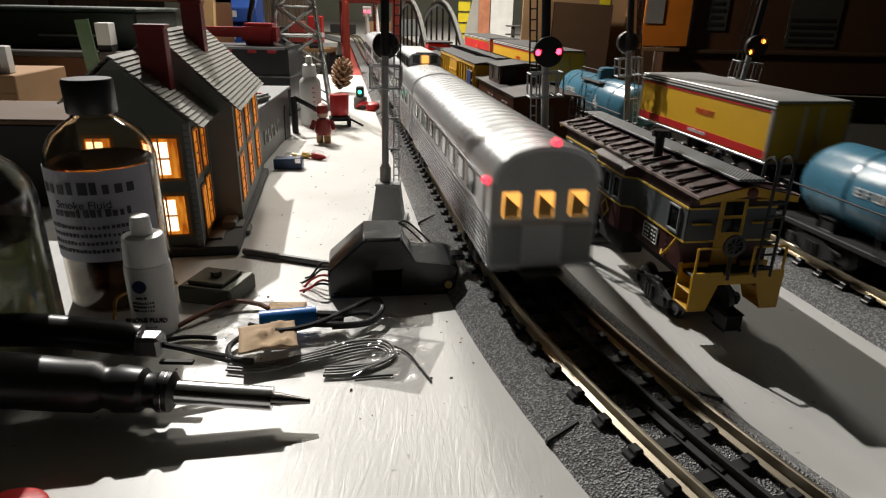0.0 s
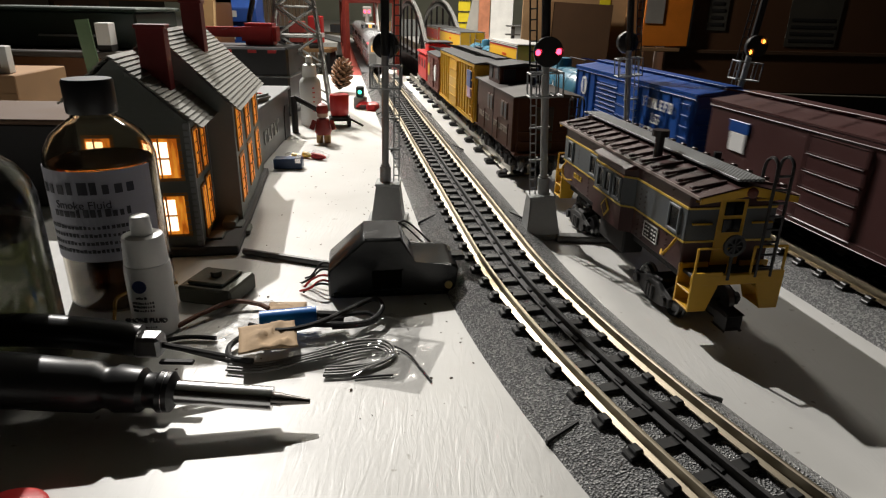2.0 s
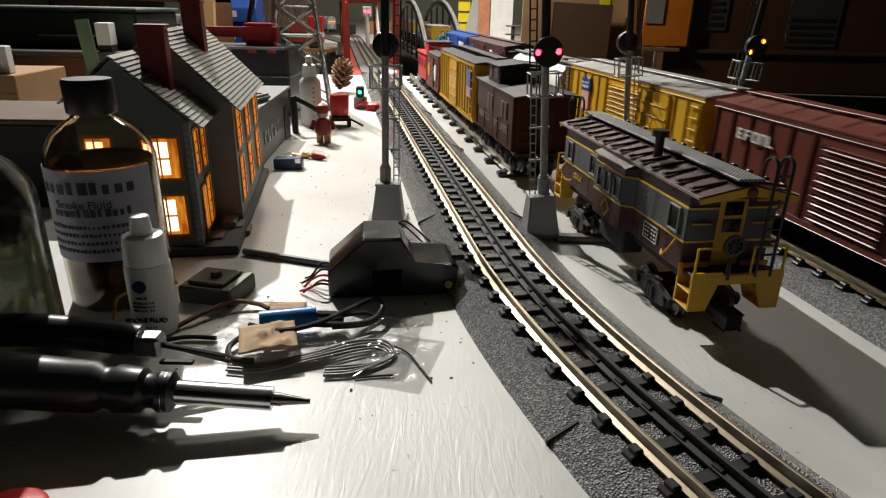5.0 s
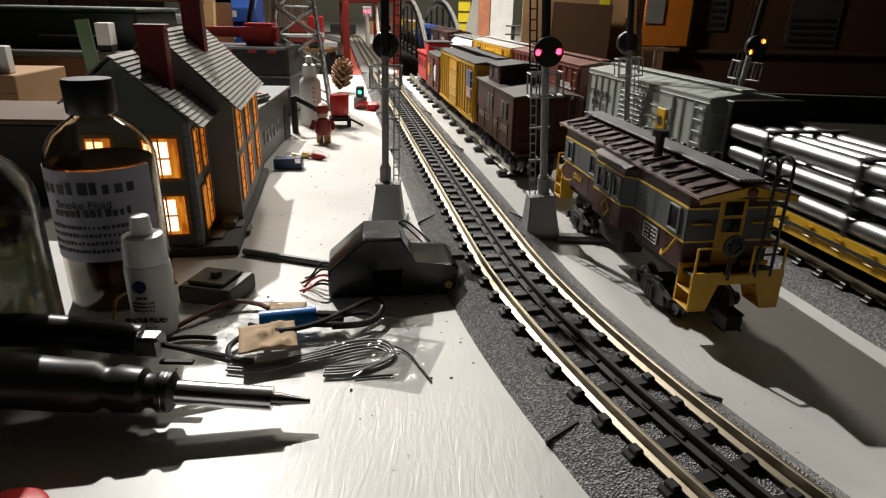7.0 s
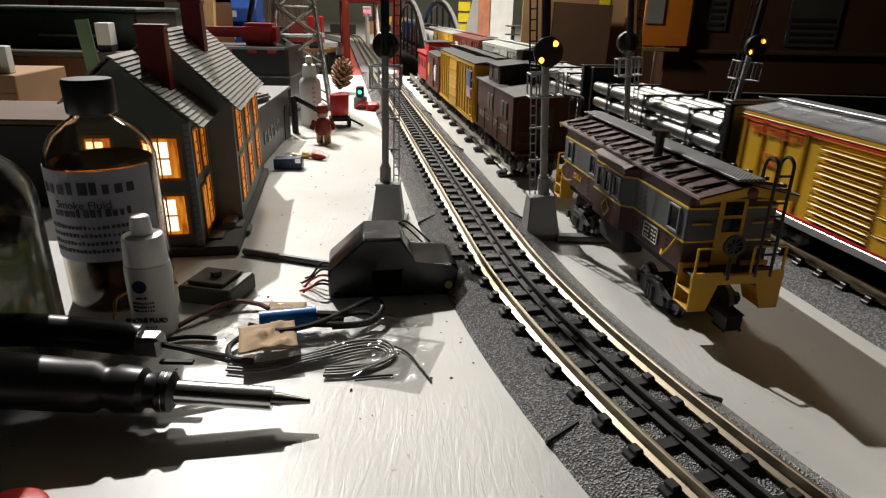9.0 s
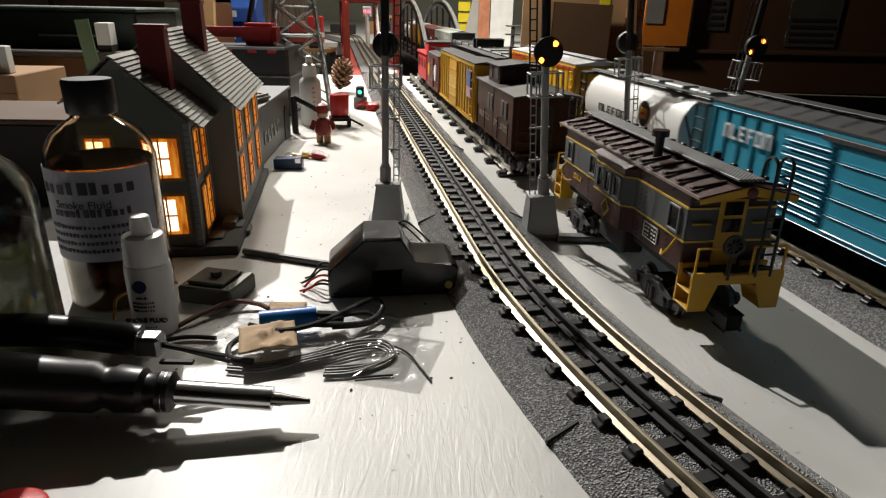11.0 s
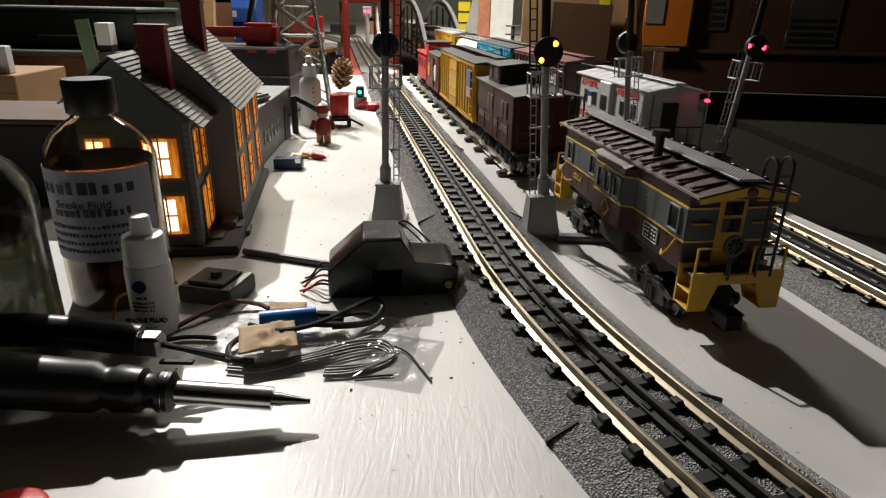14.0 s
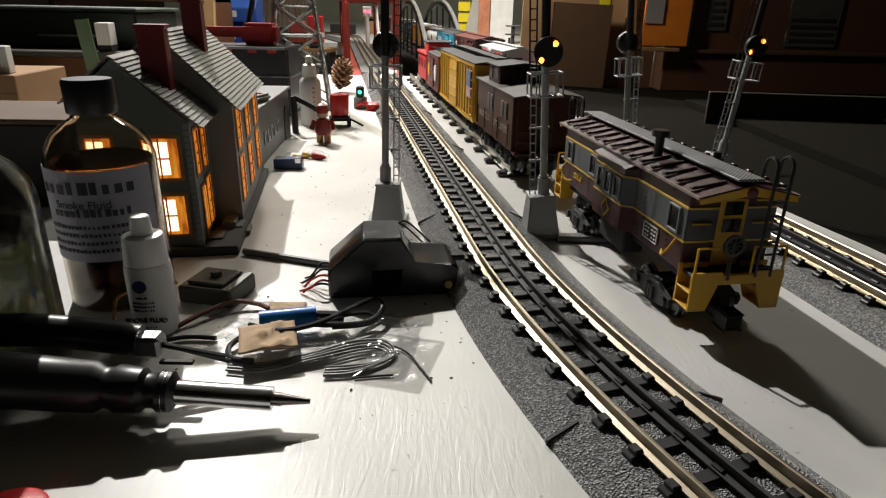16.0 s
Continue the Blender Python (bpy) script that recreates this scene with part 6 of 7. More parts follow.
def sheet(name, label, cat, at, wx, wy, amp, freq, material, rz=0, z=0.002, thick=0.0003, n=26, seed=0.0):
    bm = bmesh.new()
    grid = []
    for i in range(n + 1):
        row = []
        for j in range(n + 1):
            x, y = (i / n - 0.5) * wx, (j / n - 0.5) * wy
            k = amp * (noise.noise((x * freq + seed, y * freq, seed)) + 0.5 * abs(noise.noise((x * freq * 2.7, y * freq * 2.7, seed + 4))))
            edge = 1 - max(abs(2 * i / n - 1), abs(2 * j / n - 1)) ** 4
            row.append(bm.verts.new((x + 0.4 * k, y + 0.3 * k, max(0.0004, z * edge + k * (0.3 + edge)))))
        grid.append(row)
    for i in range(n):
        for j in range(n):
            bm.faces.new((grid[i][j], grid[i + 1][j], grid[i + 1][j + 1], grid[i][j + 1]))
    me_ob = part(name, bm, material, None, "", True)
    me_ob.matrix_world = pose(at[0], at[1], at[2] if len(at) > 2 else 0.0004, 0, 0, rz)
    if thick:
        so = me_ob.modifiers.new("thickness", "SOLIDIFY")
        so.thickness = thick
    return tagged(me_ob, label, cat or "sheet")


bag = thing("plastic_bag", "crumpled clear plastic bag with wire and parts inside", "plastic bag", pose(-0.062, 0.268, 0.0004, 0, 0, -8))


def bag_part(name, label, at, *rest):
    """A crumpled sheet that belongs to the bag; at is on the board."""
    ob = sheet(name, label, "", at, *rest)
    del ob["category"]
    m = ob.matrix_world.copy()
    ob.parent = bag
    ob.matrix_basis = pose(-0.062, 0.268, 0.0004, 0, 0, -8).inverted() @ m
    return ob


bag_part("film", "clear crumpled film", (-0.062, 0.268), 0.100, 0.058, 0.0042, 75, FILM, -8, 0.006, 0.0, 70, 2.0)
bag_part("open_flap", "clear film flap lying flat", (-0.020, 0.2500), 0.034, 0.046, 0.0016, 90, FILM, -14, 0.0016, 0.0, 30, 12.0)
bag_part("tape_patch", "square of brown paper tape", (-0.0810, 0.2530, 0.0092), 0.0260, 0.0250, 0.0026, 110, KRAFT, 18, 0.0012, 0.0006, 16, 5.0)
bag_part("tape_strip", "strip of brown paper tape", (-0.0845, 0.3000, 0.0006), 0.0200, 0.0120, 0.0007, 90, KRAFT, 3, 0.001, 0.0006, 14, 7.0)
cap = thing("capacitor", "blue sleeved capacitor in the plastic bag", "capacitor")
part("can", rod((-0.0900, 0.2710, 0.0075), (-0.0630, 0.2770, 0.0080), 0.0052, None, 20), mat("blue_sleeve", (0.01, 0.16, 0.55), 0.3), cap, "", True)
part("lead", rod((-0.0630, 0.2770, 0.008), (-0.0500, 0.2800, 0.0060), 0.0030, None, 10), BLACK, cap)
wr = thing("black_wire", "coil of black wire on the board", "wire")
part("loop", sweep(smooth_path([(-0.0950, 0.2700, 0.006), (-0.0760, 0.2580, 0.010), (-0.060, 0.2660, 0.010), (-0.0460, 0.2840, 0.0095), (-0.0360, 0.2960, 0.0090), (-0.0310, 0.2890, 0.0070), (-0.0370, 0.2760, 0.0060), (-0.0520, 0.2690, 0.0075), (-0.0640, 0.2660, 0.0090)]), 0.0013, None, 8), BLACK, wr, "", True)
part("loop", sweep(smooth_path([(-0.0600, 0.2720, 0.008), (-0.0480, 0.2790, 0.008), (-0.0380, 0.2830, 0.007), (-0.0335, 0.2800, 0.005), (-0.0400, 0.2740, 0.005), (-0.0540, 0.2690, 0.006)]), 0.0012, None, 8), BLACK, wr, "", True)
part("loop", sweep(smooth_path([(-0.0960, 0.2630, 0.004), (-0.1000, 0.2540, 0.003), (-0.0960, 0.2440, 0.003), (-0.0850, 0.2400, 0.004)]), 0.0014, None, 8), BLACK, wr, "", True)
gw = thing("grey_wire", "bundle of thin grey wire beside the bag", "wire")
for k in range(4):
    d = 0.0022 * k
    part("loop", sweep(smooth_path([(-0.0960, 0.2360 + d, 0.0016), (-0.0800, 0.2350 + d, 0.002), (-0.0600, 0.2430 + d, 0.003), (-0.0420, 0.2520 + d * 1.4, 0.003), (-0.0310 + d * 0.6, 0.2560 + d, 0.0025), (-0.0250 + d * 0.5, 0.2520, 0.002), (-0.0290, 0.2450 - d * 0.3, 0.0018), (-0.0400, 0.2420 - d, 0.0016), (-0.0520, 0.2400 - d, 0.0016)]), 0.0006 + 0.00015 * (k % 2), None, 6), mat("wire_grey", (0.16, 0.16, 0.15), 0.45), gw, "", True)
part("loop", sweep(smooth_path([(-0.0380, 0.2330, 0.0008), (-0.0280, 0.2350, 0.0008), (-0.0210, 0.2360, 0.0008)]), 0.0005), MATTE, gw)
part("loop", sweep(smooth_path([(-0.0250, 0.2620, 0.0012), (-0.0160, 0.2550, 0.0010), (-0.0090, 0.2420, 0.0008), (-0.0040, 0.2320, 0.0006)]), 0.0005), MATTE, gw)
bw = thing("brown_wire", "brown insulated wire lying on the board", "wire")
part("lead", sweep(smooth_path([(-0.1330, 0.2740, 0.0020), (-0.1250, 0.2850, 0.0035), (-0.1130, 0.2980, 0.0045), (-0.1000, 0.2990, 0.0030), (-0.0930, 0.2960, 0.0018)]), 0.0013, None, 8), mat("wire_brown", (0.16, 0.06, 0.03), 0.4), bw, "", True)
part("lead", sweep(smooth_path([(-0.1560, 0.2620, 0.0016), (-0.1400, 0.2580, 0.0016), (-0.1250, 0.2640, 0.0018), (-0.1100, 0.2640, 0.0016)]), 0.0011, None, 8), BLACK, bw, "", True)
gb = thing("terminal_block", "old greenish metal terminal block beside the house", "terminal block", pose(-0.1265, 0.3150, 0.0, 0, 0, -12))
OLIVE = mat("olive_metal", (0.055, 0.055, 0.038), 0.5, 0.3, 0.3)
part("base", box(-0.016, 0.016, -0.014, 0.014, 0.0, 0.0100, 0.0012), OLIVE, gb)
part("top_plate", box(-0.012, 0.010, -0.010, 0.010, 0.0100, 0.0120, 0.0006), OLIVE, gb)
part("post", rod((0.0, 0, 0.012), (0.0, 0, 0.0150), 0.0030, None, 14), OLIVE, gb)
wrn = thing("brass_bracket", "bent brass wire bracket in front of the amber bottle", "bracket")
part("wire", sweep(smooth_path([(-0.1600, 0.2640, 0.0010), (-0.1610, 0.2700, 0.0110), (-0.1600, 0.2740, 0.0180), (-0.1500, 0.2860, 0.0185), (-0.1380, 0.2920, 0.0180)]), 0.0009, None, 8), mat("brass_wire", (0.60, 0.36, 0.12), 0.28, 1.0), wrn, "", True)

# crumbs and specks on the board
rnd = random.Random(11)
bm = bmesh.new()
for i in range(170):
    x, y = rnd.uniform(-0.13, 0.02), rnd.uniform(0.20, 0.62)
    if i % 4 == 0:
        x, y = rnd.gauss(-0.020, 0.010), rnd.gauss(0.455, 0.03)
    r = rnd.uniform(0.0002, 0.0007)
    own = bmesh.new()
    bmesh.ops.create_icosphere(own, subdivisions=1, radius=r)
    merge(bm, own, pose(x, y, r * 0.5, 0, 0, rnd.uniform(0, 180)) @ Matrix.Diagonal((rnd.uniform(0.7, 2.2), 1, 0.7, 1)))
tagged(part("crumbs", bm, mat("crumb_brown", (0.10, 0.07, 0.05), 0.8)), "brown crumbs and specks scattered on the board", "debris", kind="stuff")
# ---------------------------------------------------------------- bridges at the end of the board
BRIDGERED = mat("bridge_red", (0.30, 0.045, 0.03), 0.5)
tb = thing("red_bridge", "red toy truss bridge over the gap in the layout", "bridge")
for off in (-0.068, 0.068):
    def at(s, z, o=off):
        p = BEND + s * AHEAD + o * SIDE
        return (p.x, p.y, z)
    bm = bmesh.new()
    for a, b in (((1.45, 0.0), (1.45, 0.170)), ((2.35, 0.0), (2.35, 0.170)), ((1.45, 0.170), (2.35, 0.170)), ((1.45, 0.004), (2.35, 0.004))):
        rod(at(*a), at(*b), 0.0095, bm, 4)
    part("truss_frame", bm, BRIDGERED, tb)
    for k in range(4):
        s = 1.45 + 0.225 * k
        part("truss_diagonal", rod(at(s, 0.004 if k % 2 else 0.170), at(s + 0.225, 0.170 if k % 2 else 0.004), 0.0055, None, 4), BRIDGERED if off < 0 else WHITE, tb)
for s in (1.45, 2.35):
    p, q = BEND + s * AHEAD - 0.068 * SIDE, BEND + s * AHEAD + 0.068 * SIDE
    part("portal_beam", rod((p.x, p.y, 0.170), (q.x, q.y, 0.170), 0.0095, None, 4), BRIDGERED, tb)
part("deck_girder", strip(passenger_line, 1.16, 2.52, [(-0.06, -0.050), (-0.06, -0.001), (0.06, -0.001), (0.06, -0.050)], 3), BRIDGERED, tb)
ab2 = thing("arch_bridge", "black toy tied-arch bridge with pale edges", "bridge")
for off in (-0.052, 0.052):
    rim = bmesh.new()
    pts = []
    for k in range(25):
        t = k / 24
        p = FREIGHT + (1.36 + 1.04 * t) * AHEAD + off * SIDE
        pts.append((p.x, p.y, 0.172 * (1 - abs(2 * t - 1) ** 2.2) + 0.002))
    for k in range(24):
        rod(pts[k], pts[k + 1], 0.0060, rim, 6)
        if k % 3 == 1:
            part("hanger", rod(pts[k], (pts[k][0], pts[k][1], 0.0), 0.0038, None, 5), BLACK, ab2)
    part("arch", rim, ROOFGREY, ab2)
    part("arch_web", sweep([Vector(p) - Vector((0, 0, 0.012)) for p in pts[1:24]], 0.0075, None, 6), BLACK, ab2)
part("deck_girder", strip(freight_line, 1.12, 2.50, [(-0.058, -0.050), (-0.058, -0.001), (0.058, -0.001), (0.058, -0.050)], 3), BLACK, ab2)
tagged(part("pier", box(-0.10, 0.05, 1.52, 1.60, -0.9, -0.0505, 0.004), mat("pier_grey", (0.22, 0.22, 0.21), 0.7)), "grey pier under the bridges", "pier", kind="structure")

# ---------------------------------------------------------------- things behind the house
lt = thing("lattice_tower", "grey steel lattice tower standing on the board", "tower", pose(-0.2330, 1.0100, 0.0, 0, 0, 8))
LATT = mat("lattice_grey", (0.24, 0.25, 0.24), 0.45, 0.4)


def leg(sx, sy, z):
    r = 0.046 - 0.115 * z
    return (sx * r, sy * r, z)


for sx, sy in ((-1, -1), (1, -1), (1, 1), (-1, 1)):
    part("leg", rod(leg(sx, sy, 0), leg(sx, sy, 0.28), 0.0026, None, 4), LATT, lt)
levels = [0.012, 0.062, 0.108, 0.150, 0.190, 0.23]
for z0, z1 in zip(levels, levels[1:]):
    cs = ((-1, -1), (1, -1), (1, 1), (-1, 1))
    for k in range(4):
        a, b = cs[k], cs[(k + 1) % 4]
        for p, q, r in ((leg(*a, z0), leg(*b, z1), 0.0015), (leg(*b, z0), leg(*a, z1), 0.0015), (leg(*a, z1), leg(*b, z1), 0.0017)):
            part("brace", rod(p, q, r, None, 4), LATT, lt)
gbld = thing("grey_building", "dark grey toy building with raised lettering and flat roof", "model building", pose(-0.1840, 0.6000, 0, 0, 0, 4))
part("wall", box(-0.085, 0.0, 0.0, 0.185, 0.0, 0.0560, 0.0010), mat("building_grey", (0.045, 0.046, 0.046), 0.32), gbld)
part("roof", box(-0.088, 0.003, -0.003, 0.188, 0.0560, 0.0590, 0.0006), mat("building_roof", (0.12, 0.125, 0.13), 0.5), gbld)
bm = bmesh.new()
for k in range(5):
    y = 0.030 + k * 0.017
    box(0.0, 0.0012, y, y + 0.003, 0.018, 0.032, 0, bm)
    box(0.0, 0.0012, y + 0.004, y + 0.011, 0.018 if k % 2 else 0.028, 0.022 if k % 2 else 0.032, 0, bm)
part("lettering", bm, ROOFGREY, gbld)
part("arched_door", prism([(0.145, 0.0), (0.175, 0.0), (0.175, 0.030), (0.168, 0.040), (0.152, 0.040), (0.145, 0.030)], "x", -0.0008, 0.0010), BLACK, gbld)
rm = thing("hand_remote", "grey handheld remote with red buttons on the roof", "remote control", pose(-0.1990, 0.6450, 0.0592, 0, 0, -15))
part("case", box(-0.011, 0.011, -0.020, 0.020, 0.0, 0.0075, 0.0025, None, 2), mat("remote_grey", (0.16, 0.16, 0.16), 0.5), rm)
for x, y in ((0.004, 0.008), (-0.004, 0.0)):
    part("button", box(x - 0.0025, x + 0.0025, y - 0.002, y + 0.002, 0.0075, 0.0088, 0.0005), RED, rm)
wt = thing("picture_frame", "small white open frame leaning behind the house", "frame", pose(-0.2250, 0.6350, 0.0592, 0, 0, 10))
for a in (box(-0.020, 0.020, -0.002, 0.002, 0.0, 0.004), box(-0.020, -0.016, -0.002, 0.002, 0.004, 0.026), box(0.016, 0.020, -0.002, 0.002, 0.004, 0.026), box(-0.020, 0.020, -0.002, 0.002, 0.026, 0.030)):
    part("bar", a, WHITE, wt)
rd = thing("red_tool", "long red tool with a thick head on a black tray", "tool", pose(-0.3000, 0.9600, 0.0970, 0, 0, 2))
part("shaft", box(-0.090, 0.010, -0.008, 0.008, 0.010, 0.024, 0.003, None, 2), RED, rd)
part("head", box(0.0, 0.050, -0.018, 0.018, 0.0, 0.0300, 0.005, None, 2), RED, rd)
bt = thing("black_tray", "black plastic tray standing on the board", "tray", pose(-0.2950, 0.9600, 0.0))
part("body", box(-0.085, 0.070, -0.05, 0.05, 0.0, 0.0960, 0.003), BLACK, bt)
part("rim", box(-0.088, 0.073, -0.053, 0.053, 0.0550, 0.0580, 0.001), GREYPAINT, bt)
for x in (-0.045, -0.015, 0.020, 0.048):
    part("red_mark", box(x - 0.006, x + 0.006, -0.0515, -0.049, 0.0885, 0.0925), RED, bt)
cablef = thing("black_cable", "thick black cable hanging down behind the house", "cable")
part("cable", sweep(smooth_path([(-0.312, 1.05, 0.097), (-0.318, 1.05, 0.125), (-0.312, 1.06, 0.160), (-0.306, 1.07, 0.22), (-0.30, 1.08, 0.4)]), 0.0042, None, 8), BLACK, cablef, "", True)
sq = thing("squeeze_bottle", "white squeeze bottle with red measuring marks", "bottle", pose(-0.1830, 0.8500, 0.0))
part("body", lathe([(0.0125, 0), (0.0142, 0.002), (0.0142, 0.0540), (0.0130, 0.0600), (0.0085, 0.0640)], 32), WHITE, sq, "", True)
part("cap", lathe([(0.0085, 0.0640), (0.0096, 0.0642), (0.0088, 0.0790), (0.0050, 0.0810), (0.0040, 0.0900), (0.0012, 0.0915)], 28), WHITE, sq, "", True)
bm = bmesh.new()
for k in range(6):
    merge(bm, wrap(0.0143, 292, 304, 0.020 + k * 0.006, 0.0215 + k * 0.006, 3))
part("scale", bm, LETTER_RED, sq)
tc = thing("red_handcar", "small red tub on a black wheeled frame", "toy handcar", pose(-0.1445, 0.8480, 0.0, 0, 0, 12))
part("tub", lathe([(0.0105, 0.014), (0.0120, 0.016), (0.0132, 0.040), (0.0120, 0.042), (0.001, 0.0425)], 24), RED, tc, "", True)
part("frame", box(-0.012, 0.012, -0.014, 0.014, 0.008, 0.0138, 0.001), MATTE, tc)
for x in (-0.012, 0.012):
    for y in (-0.009, 0.009):
        part("wheel", rod((x - 0.002, y, 0.006), (x + 0.002, y, 0.006), 0.006, None, 16), MATTE, tc)
part("handle", sweep(smooth_path([(0.010, -0.010, 0.012), (0.020, -0.018, 0.008), (0.030, -0.022, 0.003)]), 0.0014), MATTE, tc)
sf = bmesh.new()
for sx in (-1, 1):
    rod((sx * 0.0045, 0, 0), (sx * 0.0045, 0, 0.012), 0.0042, sf, 12)
    rod((sx * 0.010, 0, 0.026), (sx * 0.0135, -0.003, 0.016), 0.0028, sf, 8)
lathe([(0.0085, 0.010), (0.0100, 0.014), (0.0070, 0.028), (0.004, 0.029)], 16, sf)
lathe([(0.0010, 0.028), (0.0062, 0.031), (0.0066, 0.035), (0.0050, 0.039), (0.001, 0.041)], 16, sf)
lathe([(0.0072, 0.036), (0.0072, 0.038), (0.0060, 0.044), (0.001, 0.047)], 16, sf)
for f in sf.faces:
    mid = f.calc_center_median().z
    f.material_index = 1 if mid < 0.0115 else 2 if 0.0292 < mid < 0.0362 and f.calc_center_median().y < 0.003 else 0
fig = part("toy_figure", sf, [mat("figure_red", (0.24, 0.02, 0.015), 0.5, vary=0.5, blotch=90), mat("figure_tan", (0.36, 0.20, 0.06), 0.5), mat("figure_pale", (0.45, 0.30, 0.22), 0.6)], None, "", True)
fig.location = (-0.1455, 0.7350, 0.0)
tagged(fig, "small red wooden toy figure standing on the board", "figurine")
pc = thing("pine_cone", "open brown pine cone lying on the board", "pine cone", pose(-0.1960, 1.1900, 0.030, 18, 8, 25) @ Matrix.Scale(0.86, 4))
core = lathe([(0.004, -0.030), (0.010, -0.020), (0.011, 0.010), (0.003, 0.032)], 12)
part("core", core, mat("cone_dark", (0.05, 0.025, 0.012), 0.8), pc)
scale_me = bpy.data.meshes.new("scale")
own = bmesh.new()
bmesh.ops.create_icosphere(own, subdivisions=1, radius=1)
for v in own.verts:
    v.co = Vector((v.co.x * 0.0065, 0.010 + v.co.y * 0.010, v.co.z * 0.0022))
own.to_mesh(scale_me)
own.free()
scale_me.materials.append(mat("cone_scale", (0.22, 0.11, 0.05), 0.7, vary=0.4))
for k in range(56):
    t = k / 55
    ob = new("scale", scale_me)
    ob.parent = pc
    sc = 0.55 + 0.75 * math.sin(math.pi * min(1, 0.18 + t * 0.8))
    ob.matrix_basis = Matrix.Translation((0, 0, -0.027 + 0.058 * t)) @ pose(0, 0, 0, 0, 0, 137.5 * k) @ pose(0, 0.006, 0, 32 + 18 * t, 0, 0) @ Matrix.Scale(sc, 4)
gs = thing("switch_lantern", "small black switch box with a green lamp", "switch box", pose(-0.1370, 1.0050, 0.0))
part("box", box(-0.010, 0.010, -0.008, 0.008, 0.0, 0.018, 0.0012), GREYPAINT, gs)
part("lantern", box(-0.006, 0.006, -0.006, 0.006, 0.018, 0.034, 0.0015), BLACK, gs)
part("lens", lathe([(0.0030, 0), (0.0030, 0.0012), (0.0012, 0.0022)], 14, None, pose(0, -0.006, 0.026, 90, 0, 0)), glow("lantern_green", (0.05, 0.9, 0.45), 3.0), gs, "glowing green lens")
rk = thing("switch_lever", "round red knob on a red switch lever", "switch lever", pose(-0.1150, 0.9850, 0.0))
part("knob", lathe([(0.0090, 0), (0.0110, 0.003), (0.0095, 0.010), (0.004, 0.013)], 20), RED, rk, "", True)
part("arm", sweep(smooth_path([(-0.006, 0.0, 0.010), (-0.018, 0.004, 0.010), (-0.026, 0.006, 0.004)]), 0.0026), RED, rk)
sw = thing("toy_crane", "black crane arm leaning beside the squeeze bottle", "crane arm", pose(-0.18, 0.79, 0.0))
part("arm", sweep(smooth_path([(-0.012, 0.0, 0.045), (0.006, 0.0, 0.036), (0.020, 0.0, 0.028)]), 0.0032), MATTE, sw)
part("post", rod((-0.012, 0, 0), (-0.012, 0, 0.046), 0.0040, None, 10), MATTE, sw)
bx = thing("terminal_strip", "dark blue plastic box with a metal clip", "box", pose(-0.1560, 0.6080, 0.0, 0, 0, 3))
part("case", box(-0.0150, 0.0130, -0.006, 0.007, 0.0, 0.0105, 0.0008), mat("navy_plastic", (0.012, 0.04, 0.11), 0.35), bx)
part("clip", box(0.006, 0.012, -0.0065, 0.0075, 0.0060, 0.0118, 0.0006), STEEL, bx)
pk = sheet("parts_bag", "small clear bag of yellow and red wire connectors", "plastic bag", (-0.1500, 0.6520), 0.050, 0.030, 0.003, 60, FILM, 4, 0.005, 0.0, 14, 9.0)
for (x, y, col) in ((-0.162, 0.648, YELLOW), (-0.152, 0.655, YELLOW), (-0.142, 0.652, RED), (-0.136, 0.648, RED)):
    tagged(part("wire_connector", lathe([(0.0035, 0), (0.0030, 0.006), (0.0015, 0.011)], 10, None, pose(x, y, 0.0034, 90, 0, 60)), col, None, "", True), "small coloured plastic wire connector in the bag", "wire connector", "wire connectors")
wc = thing("cotton_wad", "white crumpled tissue at the end of the board", "tissue")
own = bmesh.new()
bmesh.ops.create_icosphere(own, subdivisions=3, radius=0.02)
for v in own.verts:
    v.co = v.co * (1 + 0.5 * noise.noise(v.co * 90)) + Vector((-0.1150, 1.30, 0.012))
    v.co.z = max(v.co.z, 0.0)
part("wad", own, WHITE, wc, "", True)

# ---------------------------------------------------------------- background on the left
cb1 = thing("cardboard_box", "brown cardboard box with papers stacked on top", "cardboard box", pose(-0.520, 0.7600, 0.0, 0, 0, 6))
part("box", box(-0.075, 0.034, -0.06, 0.06, 0.0, 0.0740, 0.0012), CARD, cb1)
part("flap", box(-0.075, 0.034, -0.0612, -0.0600, 0.0480, 0.0540), CARD, cb1)
for k, (x, z) in enumerate(((-0.040, 0.0742), (-0.012, 0.0742), (0.013, 0.0742))):
    pb = thing("small_carton", "small white printed carton on the cardboard box", "carton", pose(-0.520 + x, 0.715 + 0.004 * k, z, 0, 0, 4 + 6 * k), "small cartons")
    part("carton", box(-0.012, 0.012, -0.008, 0.010, 0, 0.0235 + 0.003 * k, 0.0006), WHITE, pb)
    part("print", box(-0.006, 0.004, -0.0086, -0.0078, 0.006, 0.020), mat("print_tan", (0.35, 0.30, 0.2), 0.6), pb)
dk = thing("toolbox", "low dark toolbox with a brown cardboard lid", "toolbox", pose(-0.440, 0.5000, 0.0, 0, 0, 3))
part("body", box(-0.16, 0.150, -0.040, 0.045, 0.0, 0.0660, 0.002), MATTE, dk)
part("lid", box(-0.165, 0.155, -0.045, 0.050, 0.0660, 0.0700, 0.001), mat("lid_brown", (0.10, 0.055, 0.03), 0.8), dk)
wc2 = thing("wooden_cabinet", "brown wooden cabinet behind the house", "cabinet", pose(-0.545, 1.0500, -0.0125))
